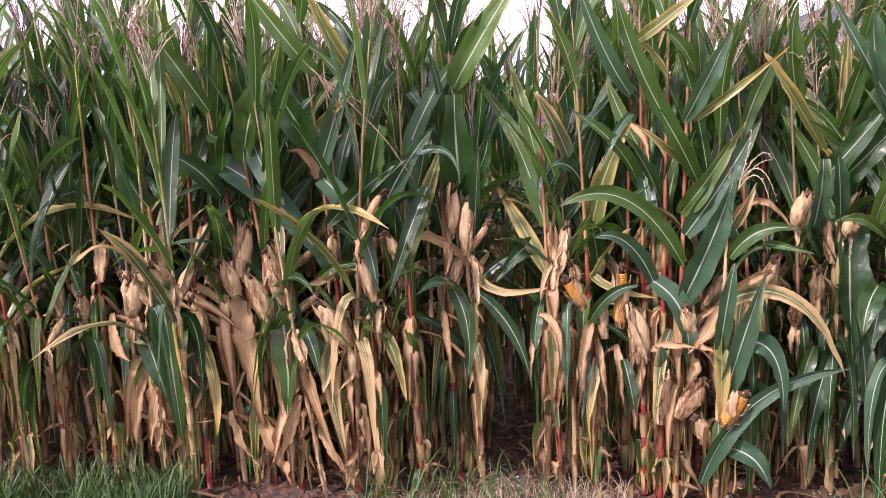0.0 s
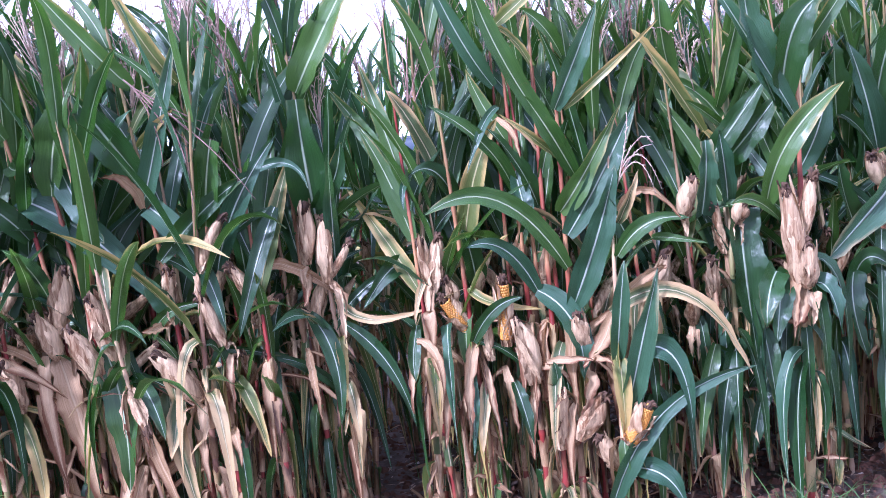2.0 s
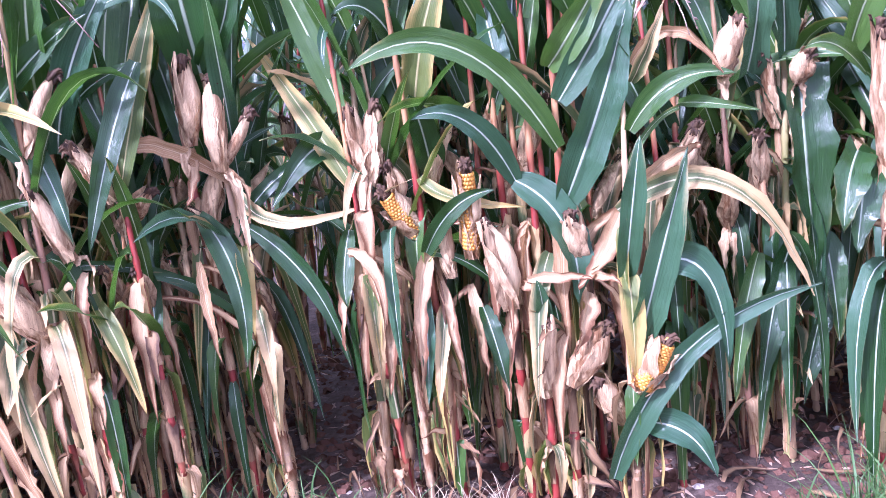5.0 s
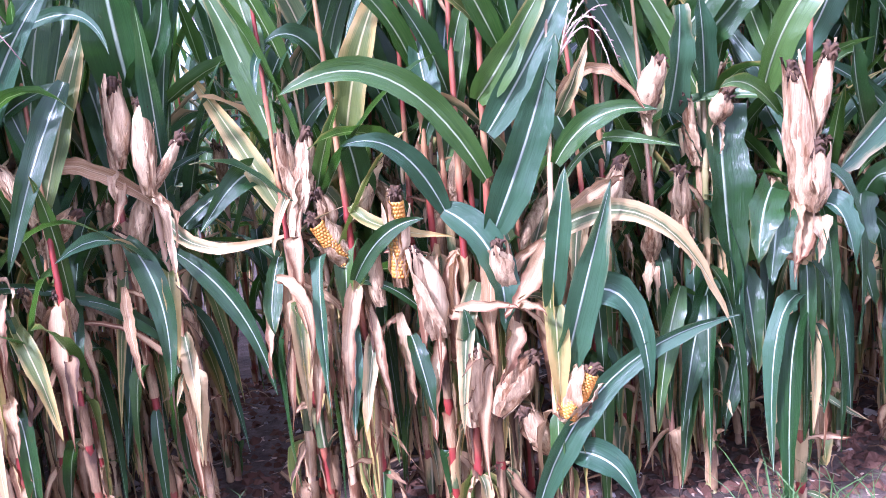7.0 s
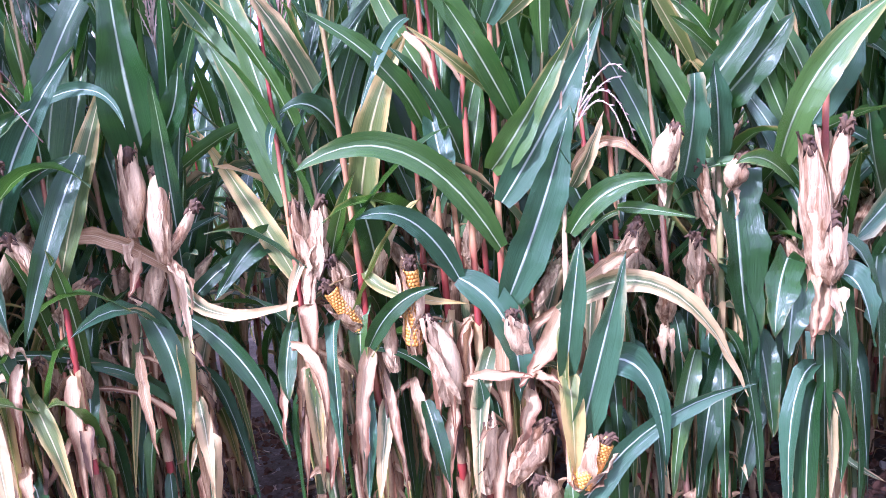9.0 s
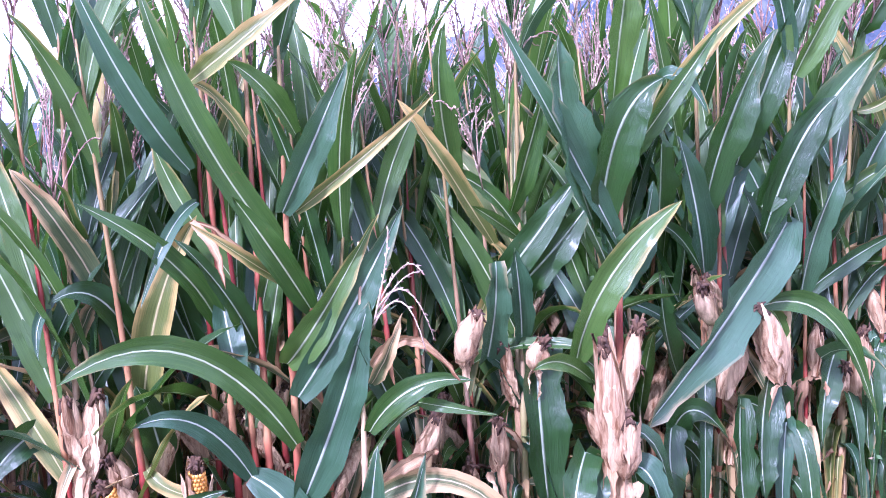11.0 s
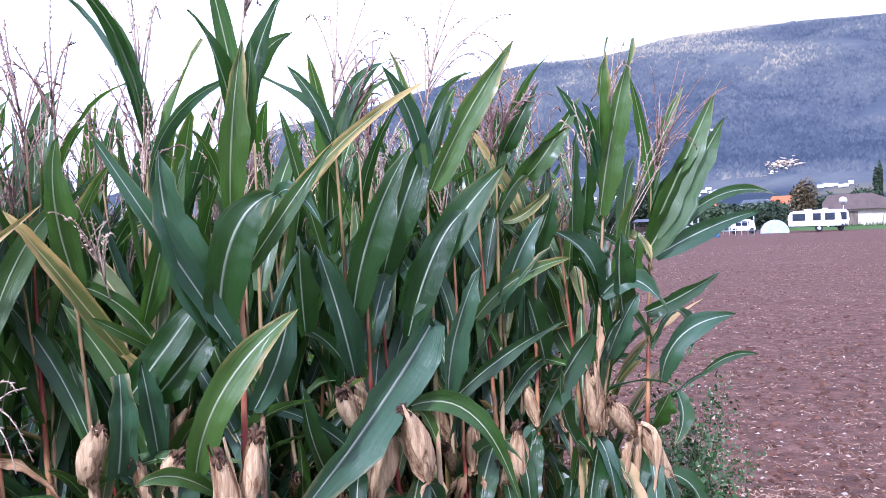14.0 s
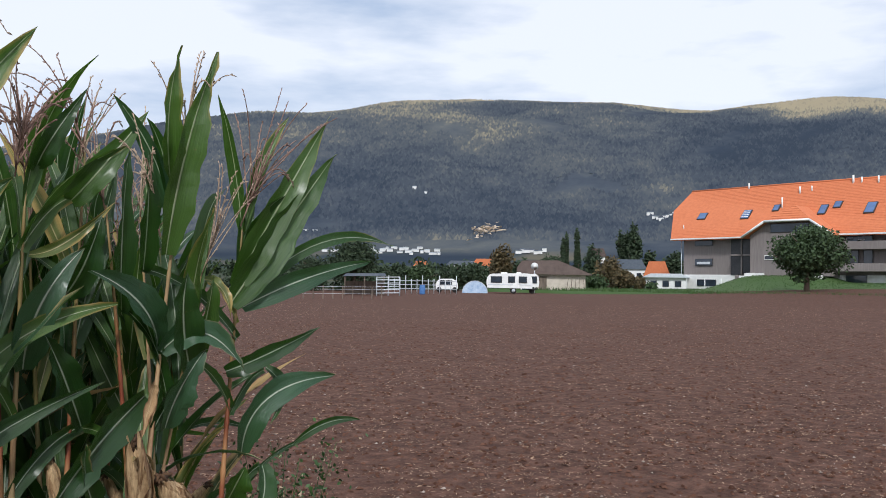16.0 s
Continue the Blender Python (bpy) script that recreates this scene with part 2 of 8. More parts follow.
def blade(curve, width, facing, turn=0.0, twist=0.0, fold=0.25, wave=0.1, seed=0, base=0.55, crinkle=0.0, blunt=0.0):
    """A leaf blade along a curve. facing: the way its upper side looks; turn and twist: degrees about the midrib, at once and on the way; crinkle: how far it is shrivelled."""
    n = len(curve)
    s = np.linspace(0, 1, n)
    rng = np.random.default_rng(seed)
    if crinkle:
        bend = np.cumsum(rng.normal(0, 1, (n, 3)), 0) * np.clip(s * 3, 0, 1)[:, None]
        curve = curve + (bend - bend[-1] * s[:, None]) * crinkle * 0.0024
    tan = unit(np.gradient(curve, axis=0))
    side = unit(np.cross(tan, np.asarray(facing, float)))
    nor = unit(np.cross(side, tan))
    a = np.radians(turn + twist * s)
    if crinkle:
        a = a + np.cumsum(rng.normal(0, 0.055 * crinkle, n))
    a = a[:, None]
    side, nor = side * np.cos(a) + nor * np.sin(a), nor * np.cos(a) - side * np.sin(a)
    full = 0.42 + 0.2 * rng.random()
    half = 0.5 * width * (base + (1 - base) * np.clip(s / 0.2, 0, 1) ** 0.7) * np.clip((1 - s) / (1 - full), 0, 1) ** 0.72 * (1 + 0.05 * np.sin(9 * s + rng.uniform(0, 6)))
    half = np.maximum(half, 0.5 * width * blunt)
    ph, fr = rng.uniform(0, 6, 4), rng.uniform(11, 19)
    verts, uvs = [], []
    for k, u in enumerate((-1, -0.52, 0, 0.52, 1)):
        w = 0 if u < 0 else 1
        lift = fold * abs(u) * half + wave * width * abs(u) ** 2 * (np.sin(fr * s + ph[w]) + 0.6 * np.sin(2.7 * fr * s + ph[2 + w])) * np.clip(s * 4, 0, 1)
        reach = half * (1 - crinkle * 0.45 * rng.random(n)) if crinkle and abs(u) == 1 else half
        if crinkle:
            lift = lift + rng.normal(0, 0.10 * crinkle * width, n) * abs(u)
        verts.append(curve + side * (u * reach)[:, None] + nor * lift[:, None])
        uvs.append(np.stack([np.full(n, 0.5 + 0.5 * u), s], 1))
    verts, uvs = np.stack(verts, 1).reshape(-1, 3), np.stack(uvs, 1).reshape(-1, 2)
    faces = [(i * 5 + k, i * 5 + k + 1, i * 5 + k + 6, i * 5 + k + 5) for i in range(n - 1) for k in range(4)]
    return verts, faces, uvs


def tube(curve, radii, sides=6):
    n = len(curve)
    tan = unit(np.gradient(np.asarray(curve, float), axis=0))
    ref = np.array([0.31, 0.9, 0.2])
    a = unit(np.cross(tan, ref))
    b = np.cross(tan, a)
    ang = np.arange(sides) * 2 * np.pi / sides
    ring = a[:, None] * np.cos(ang)[None, :, None] + b[:, None] * np.sin(ang)[None, :, None]
    verts = (np.asarray(curve)[:, None] + ring * np.asarray(radii)[:, None, None]).reshape(-1, 3)
    faces = [(i * sides + k, i * sides + (k + 1) % sides, (i + 1) * sides + (k + 1) % sides, (i + 1) * sides + k) for i in range(n - 1) for k in range(sides)]
    faces += [tuple(range(sides))[::-1], tuple((n - 1) * sides + k for k in range(sides))]
    return verts, faces


def join(pieces):
    verts, faces, uvs, n = [], [], [], 0
    for p in pieces:
        verts.append(np.asarray(p[0]))
        faces += [tuple(i + n for i in f) for f in p[1]]
        uvs.append(p[2] if len(p) > 2 else np.tile([0.25, 0.3], (len(p[0]), 1)))
        n += len(p[0])
    return np.concatenate(verts), faces, np.concatenate(uvs)


# ---- maize ----


def stalk_mesh(height, lean, bow, radius, seed, nodes=11):
    """A jointed stalk from the ground up; lean: how far its top stands from its foot."""
    rng = np.random.default_rng(seed)
    s = []
    for k in range(nodes):
        f = (k + rng.uniform(-0.1, 0.1)) / nodes
        s += [max(f - 0.008, 0), max(f, 0.001), f + 0.008, f + 0.03]
    s = np.unique(np.clip(np.array(s + [1.0]), 0, 1))
    b, c, t = np.zeros(3), np.array([lean[0] * 0.35 + bow[0], lean[1] * 0.35 + bow[1], height * 0.5]), np.array([lean[0], lean[1], height])
    q = s[:, None]
    curve = (1 - q) ** 2 * b + 2 * q * (1 - q) * c + q**2 * t
    swell = np.array([1.28 if i % 4 == 1 else 1.0 for i in range(len(s))])
    radii = radius * (1 - 0.74 * s**1.3) * swell
    v, f = tube(curve, radii, 7)
    return mesh_of("stalk", v, f), (b, c, t)


def on_stalk(bez, z):
    b, c, t = bez
    s = float(np.clip(z / max(t[2], 0.1), 0, 1))
    return (1 - s) ** 2 * b + 2 * s * (1 - s) * c + s**2 * t


LEAF_LABEL = {"dry": "dry tan leaf", "brown": "withered brown leaf", "half": "half dried leaf", "yellow": "yellowing leaf"}


def leaf(plant, start, bend, tip, width, look_of="green", facing=(0, -1, 0.25), turn=0.0, twist=0.0, fold=0.55, wave=0.10, seed=0, n=15, base=0.5, blunt=0.0):
    shrivel = {"dry": 0.55, "brown": 0.7, "half": 0.3, "yellow": 0.15}.get(look_of, 0.0)
    v, f, uv = blade(bezier(start, bend, tip, n + (4 if shrivel > 0.5 else 0)), width, facing, turn, twist, fold, wave, seed, base, shrivel, blunt)
    return part("leaf", mesh_of("leaf", v, f, uv, LEAF[look_of]), plant, LEAF_LABEL.get(look_of, ""))


def sheath(plant, foot, top, radius, look_of, seed, flare=0.6):
    """A papery leaf sheath wrapped round one joint of the stalk: slit down one side, torn at the upper edge."""
    rng = np.random.default_rng(seed)
    foot, top = np.array(foot, float), np.array(top, float)
    rings, sides = 6, 9
    a0, arc = rng.uniform(0, 6.28), np.radians(rng.uniform(265, 345))
    verts, uvs = [], []
    lobe = rng.uniform(-0.18, 0.14, sides) + 0.16 * np.sin(np.linspace(0, 3.1, sides))
    for i in range(rings):
        q = i / (rings - 1)
        for k in range(sides):
            u = k / (sides - 1)
            a = a0 + arc * u + 0.35 * q * rng.uniform(-0.2, 1)
            r = radius * (1.12 + flare * q * q * (0.35 + 1.3 * abs(u - 0.5))) * (1 + rng.normal(0, 0.04))
            along = q + lobe[k] * q**3
            p = foot + (top - foot) * along
            verts.append(p + np.array([math.cos(a) * r, math.sin(a) * r, 0]))
            uvs.append((u * 0.8 + 0.1, q))
    faces = [(i * sides + k, i * sides + k + 1, (i + 1) * sides + k + 1, (i + 1) * sides + k) for i in range(rings - 1) for k in range(sides - 1)]
    return part("sheath", mesh_of("sheath", verts, faces, uvs, LEAF[look_of]), plant, "dry papery leaf sheath" if look_of in ("dry", "brown") else "")


def dry_foot(plant, at, upto, radius, rng, seed, green=0.15, hang=5, stubs=4, broad=1.0):
    """The withered foot of a plant: wrapped joints, broken leaf stubs and a few flat blades hanging close to the stalk. at(z) is the stalk's middle."""
    z, k, tops = rng.uniform(0.0, 0.06), 0, []
    while z < upto:
        step = rng.uniform(0.10, 0.17)
        kind = "half" if rng.random() < green else rng.choice(["dry", "dry", "dry", "brown", "half"])
        sheath(plant, at(z + 0.012), at(z + step * rng.uniform(0.72, 0.95)), radius * rng.uniform(0.98, 1.14), kind, seed * 50 + k, rng.uniform(0.1, 0.6))
        tops.append(z + step * 0.85)
        z, k = z + step, k + 1
    for i in range(hang):
        b = at(tops[rng.integers(len(tops))] if i else tops[-1])
        a = rng.uniform(0, 6.28)
        d = np.array([math.cos(a), math.sin(a), 0])
        ln = min(rng.uniform(0.16, 0.42), max(b[2] - 0.02, 0.06))
        kind = rng.choice(["green", "deep", "yellow"]) if rng.random() < green else rng.choice(["dry", "dry", "brown", "half", "yellow"])
        out = rng.uniform(0.012, 0.045)
        leaf(plant, b + d * radius, b + d * out * 1.7 + (0, 0, rng.uniform(-0.06, 0.05)), b + d * out * rng.uniform(0.6, 1.8) - (0, 0, ln), rng.uniform(0.026, 0.048) * broad, kind, d + (0, 0, 0.1), rng.uniform(-30, 30), rng.uniform(-50, 50), 0.5, 0.07, seed * 20 + i, 9)
    for i in range(stubs):
        b = at(tops[rng.integers(len(tops))])
        a = rng.uniform(0, 6.28)
        d = np.array([math.cos(a), math.sin(a), 0])
        ln = rng.uniform(0.05, 0.15)
        up = rng.uniform(-0.7, 0.9)
        leaf(plant, b + d * radius, b + d * ln * 0.5 + (0, 0, ln * up * 0.7), b + d * ln + (0, 0, ln * (up - rng.uniform(0.0, 0.9))), rng.uniform(0.014, 0.030), rng.choice(["dry", "dry", "brown", "half"]), (0, 0, 1) - d * 0.4, rng.uniform(-60, 60), rng.uniform(-90, 90), 0.6, 0.12, seed * 33 + i, 6)


def ear(plant, start, way, length=0.2, radius=0.027, open_husk=False, seed=0, flare=0.6):
    """An ear in its husk: papery bracts round a ridged spindle, a silk tuft, and where the husk gapes the rows of kernels."""
    rng = np.random.default_rng(seed)
    start, way = np.array(start, float), unit(np.array(way, float))
    ref = np.array([0, -1, 0.1])
    x = unit(np.cross(way, ref))
    y = np.cross(way, x)
    s = np.linspace(0, 1, 11)
    prof = radius * np.array([0.42, 0.70, 0.88, 0.97, 1.0, 0.98, 0.92, 0.82, 0.66, 0.46, 0.2]) * 0.9 * rng.uniform(0.9, 1.06, 11)
    pieces = []
    curve = start + way * (s * length)[:, None] + np.outer(np.sin(s * 3.0), x) * rng.normal(0, 0.008)
    if not open_husk:
        v, f = tube(curve, prof, 14)
        ridge = 1 + 0.10 * np.sin(np.tile(np.arange(14), 11) * 2.7 + seed) + rng.normal(0, 0.025, len(v))
        axis = np.repeat(curve, 14, 0)
        pieces.append((axis + (v - axis) * ridge[:, None], f))
    for k in range(6 if open_husk else 8):
        a = 2 * np.pi * (k + rng.uniform(-0.3, 0.3)) / 8
        if open_husk:
            a = np.pi / 2 + (-2.1, -1.3, -0.45, 0.45, 1.3, 2.1)[k]
        out = x * np.cos(a) + y * np.sin(a)
        reach = rng.uniform(0.72, 1.1) if open_husk else rng.uniform(0.7, 1.14)
        fl = radius * (0.75 + flare * rng.uniform(0.1, 1.0)) if open_husk else radius * (rng.uniform(0.0, 0.55) + (0.3 if reach > 1.05 else 0))
        c = bezier(start - way * length * 0.06 + out * radius * 0.35, start + way * length * 0.5 + out * radius * rng.uniform(1.12, 1.38), start + way * length * reach + out * fl, 11)
        pieces.append(blade(c, radius * (2.1 if open_husk else rng.uniform(1.3, 2.1)), out, rng.uniform(-25, 25), rng.uniform(-35, 35), -0.55, 0.06, int(rng.integers(999)), 0.75, 0.5))
    if not open_husk and rng.random() < 0.7:
        for k in range(rng.integers(1, 3)):
            a = rng.uniform(0, 6.28)
            out = x * np.cos(a) + y * np.sin(a)
            c = bezier(start - way * length * 0.1, start + out * length * 0.3 - way * length * 0.05, start + out * length * rng.uniform(0.1, 0.3) - (0, 0, length * rng.uniform(0.5, 1.1)), 11)
            pieces.append(blade(c, radius * rng.uniform(0.9, 1.5), out, 0, rng.uniform(-60, 60), 0.5, 0.1, int(rng.integers(999)), 0.7, 0.7))
    ob = part("ear", mesh_of("ear", *join(pieces), HUSK), plant, "pale dry husk round the ear")
    tip = start + way * length
    strands = []
    for k in range(14):
        d = unit(way * rng.uniform(0.2, 1) + rng.normal(0, 0.5, 3) - (0, 0, 0.5))
        e = tip + d * rng.uniform(0.012, 0.03)
        strands.append(tube(bezier(tip - way * 0.025 + rng.normal(0, radius * 0.22, 3), tip + way * 0.012 + d * 0.012, e - (0, 0, 0.008), 4), [0.006, 0.007, 0.005, 0.0015], 4))
    part("silk", mesh_of("silk", *join(strands), SILK), ob, "dark brown dried silk tuft")
    if open_husk:
        ker = []
        for i in range(20):
            q = 0.08 + 0.84 * i / 20
            r = radius * 0.64 * (1 - 0.55 * max(0, q - 0.45) ** 1.6)
            for k in range(13):
                a = 2 * np.pi * (k + 0.5 * (i % 2)) / 13
                d = x * np.cos(a) + y * np.sin(a)
                p = start + way * (q * length) + d * r
                t1, t2 = (way * length * 0.022), np.cross(way, d) * r * 0.235
                ring = [p + t1 + t2, p + t1 - t2, p - t1 - t2, p - t1 + t2]
                top = [p + d * 0.0042 + (c - p) * 0.62 for c in ring]
                ker.append((np.array(ring + top), [(0, 1, 5, 4), (1, 2, 6, 5), (2, 3, 7, 6), (3, 0, 4, 7), (4, 5, 6, 7)]))
        ker.append(tube(curve, prof * 0.62, 9))
        tagged(part("cob", mesh_of("cob", *join(ker), KERNEL), ob, "rows of yellow kernels"), kind="stuff")
    return ob


def tassel(plant, start, way, size=0.3, look_of="pale", seed=0, branches=9, droop=0.5):
    """A feathery tassel: a spike and thin side branches set with small spikelets."""
    rng = np.random.default_rng(seed)
    start, way = np.array(start, float), unit(np.array(way, float))
    x = unit(np.cross(way, (0.2, 1, 0.1)))
    y = np.cross(way, x)
    pieces = []
    for k in range(branches + 1):
        if k == 0:
            b, ln, d = start, size, way
            c = bezier(b, b + way * ln * 0.6, b + way * ln + rng.normal(0, 0.02, 3), 9)
        else:
            b = start + way * size * rng.uniform(0.05, 0.4)
            ln = size * rng.uniform(0.5, 1.0)
            a = rng.uniform(0, 2 * np.pi)
            d = unit(way + (x * np.cos(a) + y * np.sin(a)) * rng.uniform(0.2, 0.55))
            e = b + d * ln + np.array([0, 0, -1]) * ln * droop * rng.uniform(0.1, 0.9) + rng.normal(0, 0.02, 3)
            c = bezier(b, b + d * ln * 0.6 + way * 0.02, e, 9)
        pieces.append(tube(c, np.linspace(0.0026, 0.0012, 9), 3))
        m = 22 if k == 0 else 15
        q = np.linspace(0.15, 0.98, m)
        pts = np.stack([np.interp(q, np.linspace(0, 1, 9), c[:, j]) for j in range(3)], 1)
        tan = unit(np.gradient(pts, axis=0))
        for p, t in zip(pts, tan):
            o = unit(t + rng.normal(0, 0.32, 3)) * rng.uniform(0.009, 0.015)
            w = unit(np.cross(o, t + 0.01)) * 0.0026
            pieces.append((np.array([p - w, p + o * 0.5 + np.cross(unit(o), w), p + w, p + o, p + o * 0.5 - np.cross(unit(o), w)]), [(0, 1, 3, 4), (1, 2, 4, 3)]))
    return part("tassel", mesh_of("tassel", *join(pieces), TASSEL[look_of]), plant, "feathery dried tassel")


def maize(x, y, z=0.0, label="tall maize plant with drying lower leaves", group="maize plants in the field"):
    ob = new("maize_plant")
    ob.empty_display_size = 0.1
    ob.location = (x, y, z)
    return tagged(ob, label, "maize plant", group)


def grown_maize(seed, height=2.0):
    """One plant as it grows: leaves in two ranks, dry below, green above, an ear or two and a tassel."""
    rng = np.random.default_rng(seed)
    p = maize(0, 0)
    lean = rng.normal(0, 0.09, 2)
    me, bez = stalk_mesh(height * 0.88, lean, rng.normal(0, 0.03, 2), rng.uniform(0.010, 0.013), seed)
    part("stalk", me, p, "", STALK[rng.choice(["red", "tan", "green", "brown", "tan"])])
    rank = rng.uniform(0, np.pi)
    count = 13
    for k in range(count):
        q = (k + 0.7) / count
        z = height * (0.04 + 0.80 * q)
        a = rank + np.pi * k + rng.normal(0, 0.35)
        d = np.array([np.cos(a), np.sin(a), 0])
        b = on_stalk(bez, z)
        if q < 0.36:
            continue
        else:
            ln = rng.uniform(0.55, 0.8) * (1.0 if q < 0.85 else 0.75)
            rise = rng.uniform(0.45, 0.8) * ln if q < 0.62 else rng.uniform(0.74, 0.95) * ln
            reach = np.sqrt(max(ln**2 - rise**2, 0.02)) * 0.75
            bend = b + d * reach * 0.42 + (0, 0, rise * 0.82)
            drop = rng.uniform(-0.2, 0.4) if q < 0.62 else rng.uniform(-0.22, 0.08)
            tip = b + d * reach + np.array([rng.normal(0, 0.06), rng.normal(0, 0.06), rise - drop * ln])
            kind = rng.choice(["green", "deep", "blue", "green", "deep", "yellow", "half"] if q < 0.62 else ["green", "deep", "blue", "green", "deep", "green"])
            leaf(p, b, bend, tip, rng.uniform(0.044, 0.068), kind, (0, 0, 1) - d * 0.5, 0, rng.uniform(-70, 70), 0.45, 0.08, int(rng.integers(9999)), 11)
    for k in range(3):
        a = rng.uniform(0, 6.28)
        d = np.array([np.cos(a), np.sin(a), 0])
        b = on_stalk(bez, height * rng.uniform(0.28, 0.5))
        ln = rng.uniform(0.35, 0.6)
        tip = b + d * rng.uniform(0.08, 0.2) - (0, 0, ln)
        tip[2] = max(tip[2], 0.04)
        leaf(p, b, b + d * rng.uniform(0.08, 0.16) + (0, 0, rng.uniform(0, 0.12)), tip, rng.uniform(0.045, 0.065), rng.choice(["deep", "blue", "half", "deep", "yellow"]), d + (0, 0, 0.4), rng.uniform(-30, 30), rng.uniform(-60, 60), 0.35, 0.08, int(rng.integers(9999)), 9)
    dry_foot(p, lambda z: on_stalk(bez, z), height * 0.36, 0.0115, rng, seed, 0.12, 5, 3)
    for k in range(rng.integers(1, 3)):
        a = rank + np.pi * k + rng.normal(0, 0.6)
        z = height * rng.uniform(0.36, 0.52)
        b = on_stalk(bez, z)
        d = np.array([np.cos(a), np.sin(a), rng.uniform(0.6, 2.4) * (-1 if rng.random() < 0.25 else 1)])
        ear(p, b + unit(d) * 0.02, d, rng.uniform(0.16, 0.21), 0.022, False, seed * 7 + k)
    tassel(p, bez[2], (lean[0], lean[1], height * 0.6) + rng.normal(0, 0.12, 3), rng.uniform(0.30, 0.44), rng.choice(["pale", "pale", "mauve"]), seed)
    return p

# ---- ground ----


def ease(a, b, v):
    t = np.clip((np.asarray(v, float) - a) / (b - a), 0, 1)
    return t * t * (3 - 2 * t)


def ground_z(x, y):
    """The lie of the land: level at the verge, falling away behind the maize and to the ploughed field, slowly rising to its far side."""
    x, y = np.asarray(x, float), np.asarray(y, float)
    d = np.hypot(x - 3.0, y - 3.0)
    side = 0.86 * ease(0.3, 5.5, x - 3.5 + 0.15 * (y - 3))
    back = np.clip(0.13 * (y - 3.7), 0, 0.86)
    z = -np.maximum(np.maximum(side, back), 0.09)
    z = z + 0.95 * ease(25, 95, d)
    z = z + 1.2 * ease(45, 115, x) * ease(48, 15, y)
    return z + 3.0 * ease(150, 420, d)


def soft_noise(x, y, scale, seed):
    """Smooth value noise on arrays."""
    rng = np.random.default_rng(seed)
    tab = rng.random((128, 128))
    u, v = np.asarray(x) / scale, np.asarray(y) / scale
    i, j = np.floor(u).astype(int), np.floor(v).astype(int)
    a, b = u - i, v - j
    a, b = a * a * (3 - 2 * a), b * b * (3 - 2 * b)
    t = lambda p, q: tab[p % 128, q % 128]
    return (t(i, j) * (1 - a) + t(i + 1, j) * a) * (1 - b) + (t(i, j + 1) * (1 - a) + t(i + 1, j + 1) * a) * b


def clods(x, y):
    near = 1 - ease(10, 60, np.hypot(x - 3, y - 3))
    z = 0.045 * (soft_noise(x, y, 0.45, 3) - 0.5) + 0.035 * (soft_noise(x, y, 0.17, 4) - 0.5)
    z = z + 0.03 * (soft_noise(x * 0.8 + y * 0.5, y * 0.25, 0.3, 6) - 0.5)
    return z * near * (0.35 + 0.65 * ease(2.9, 3.6, x))


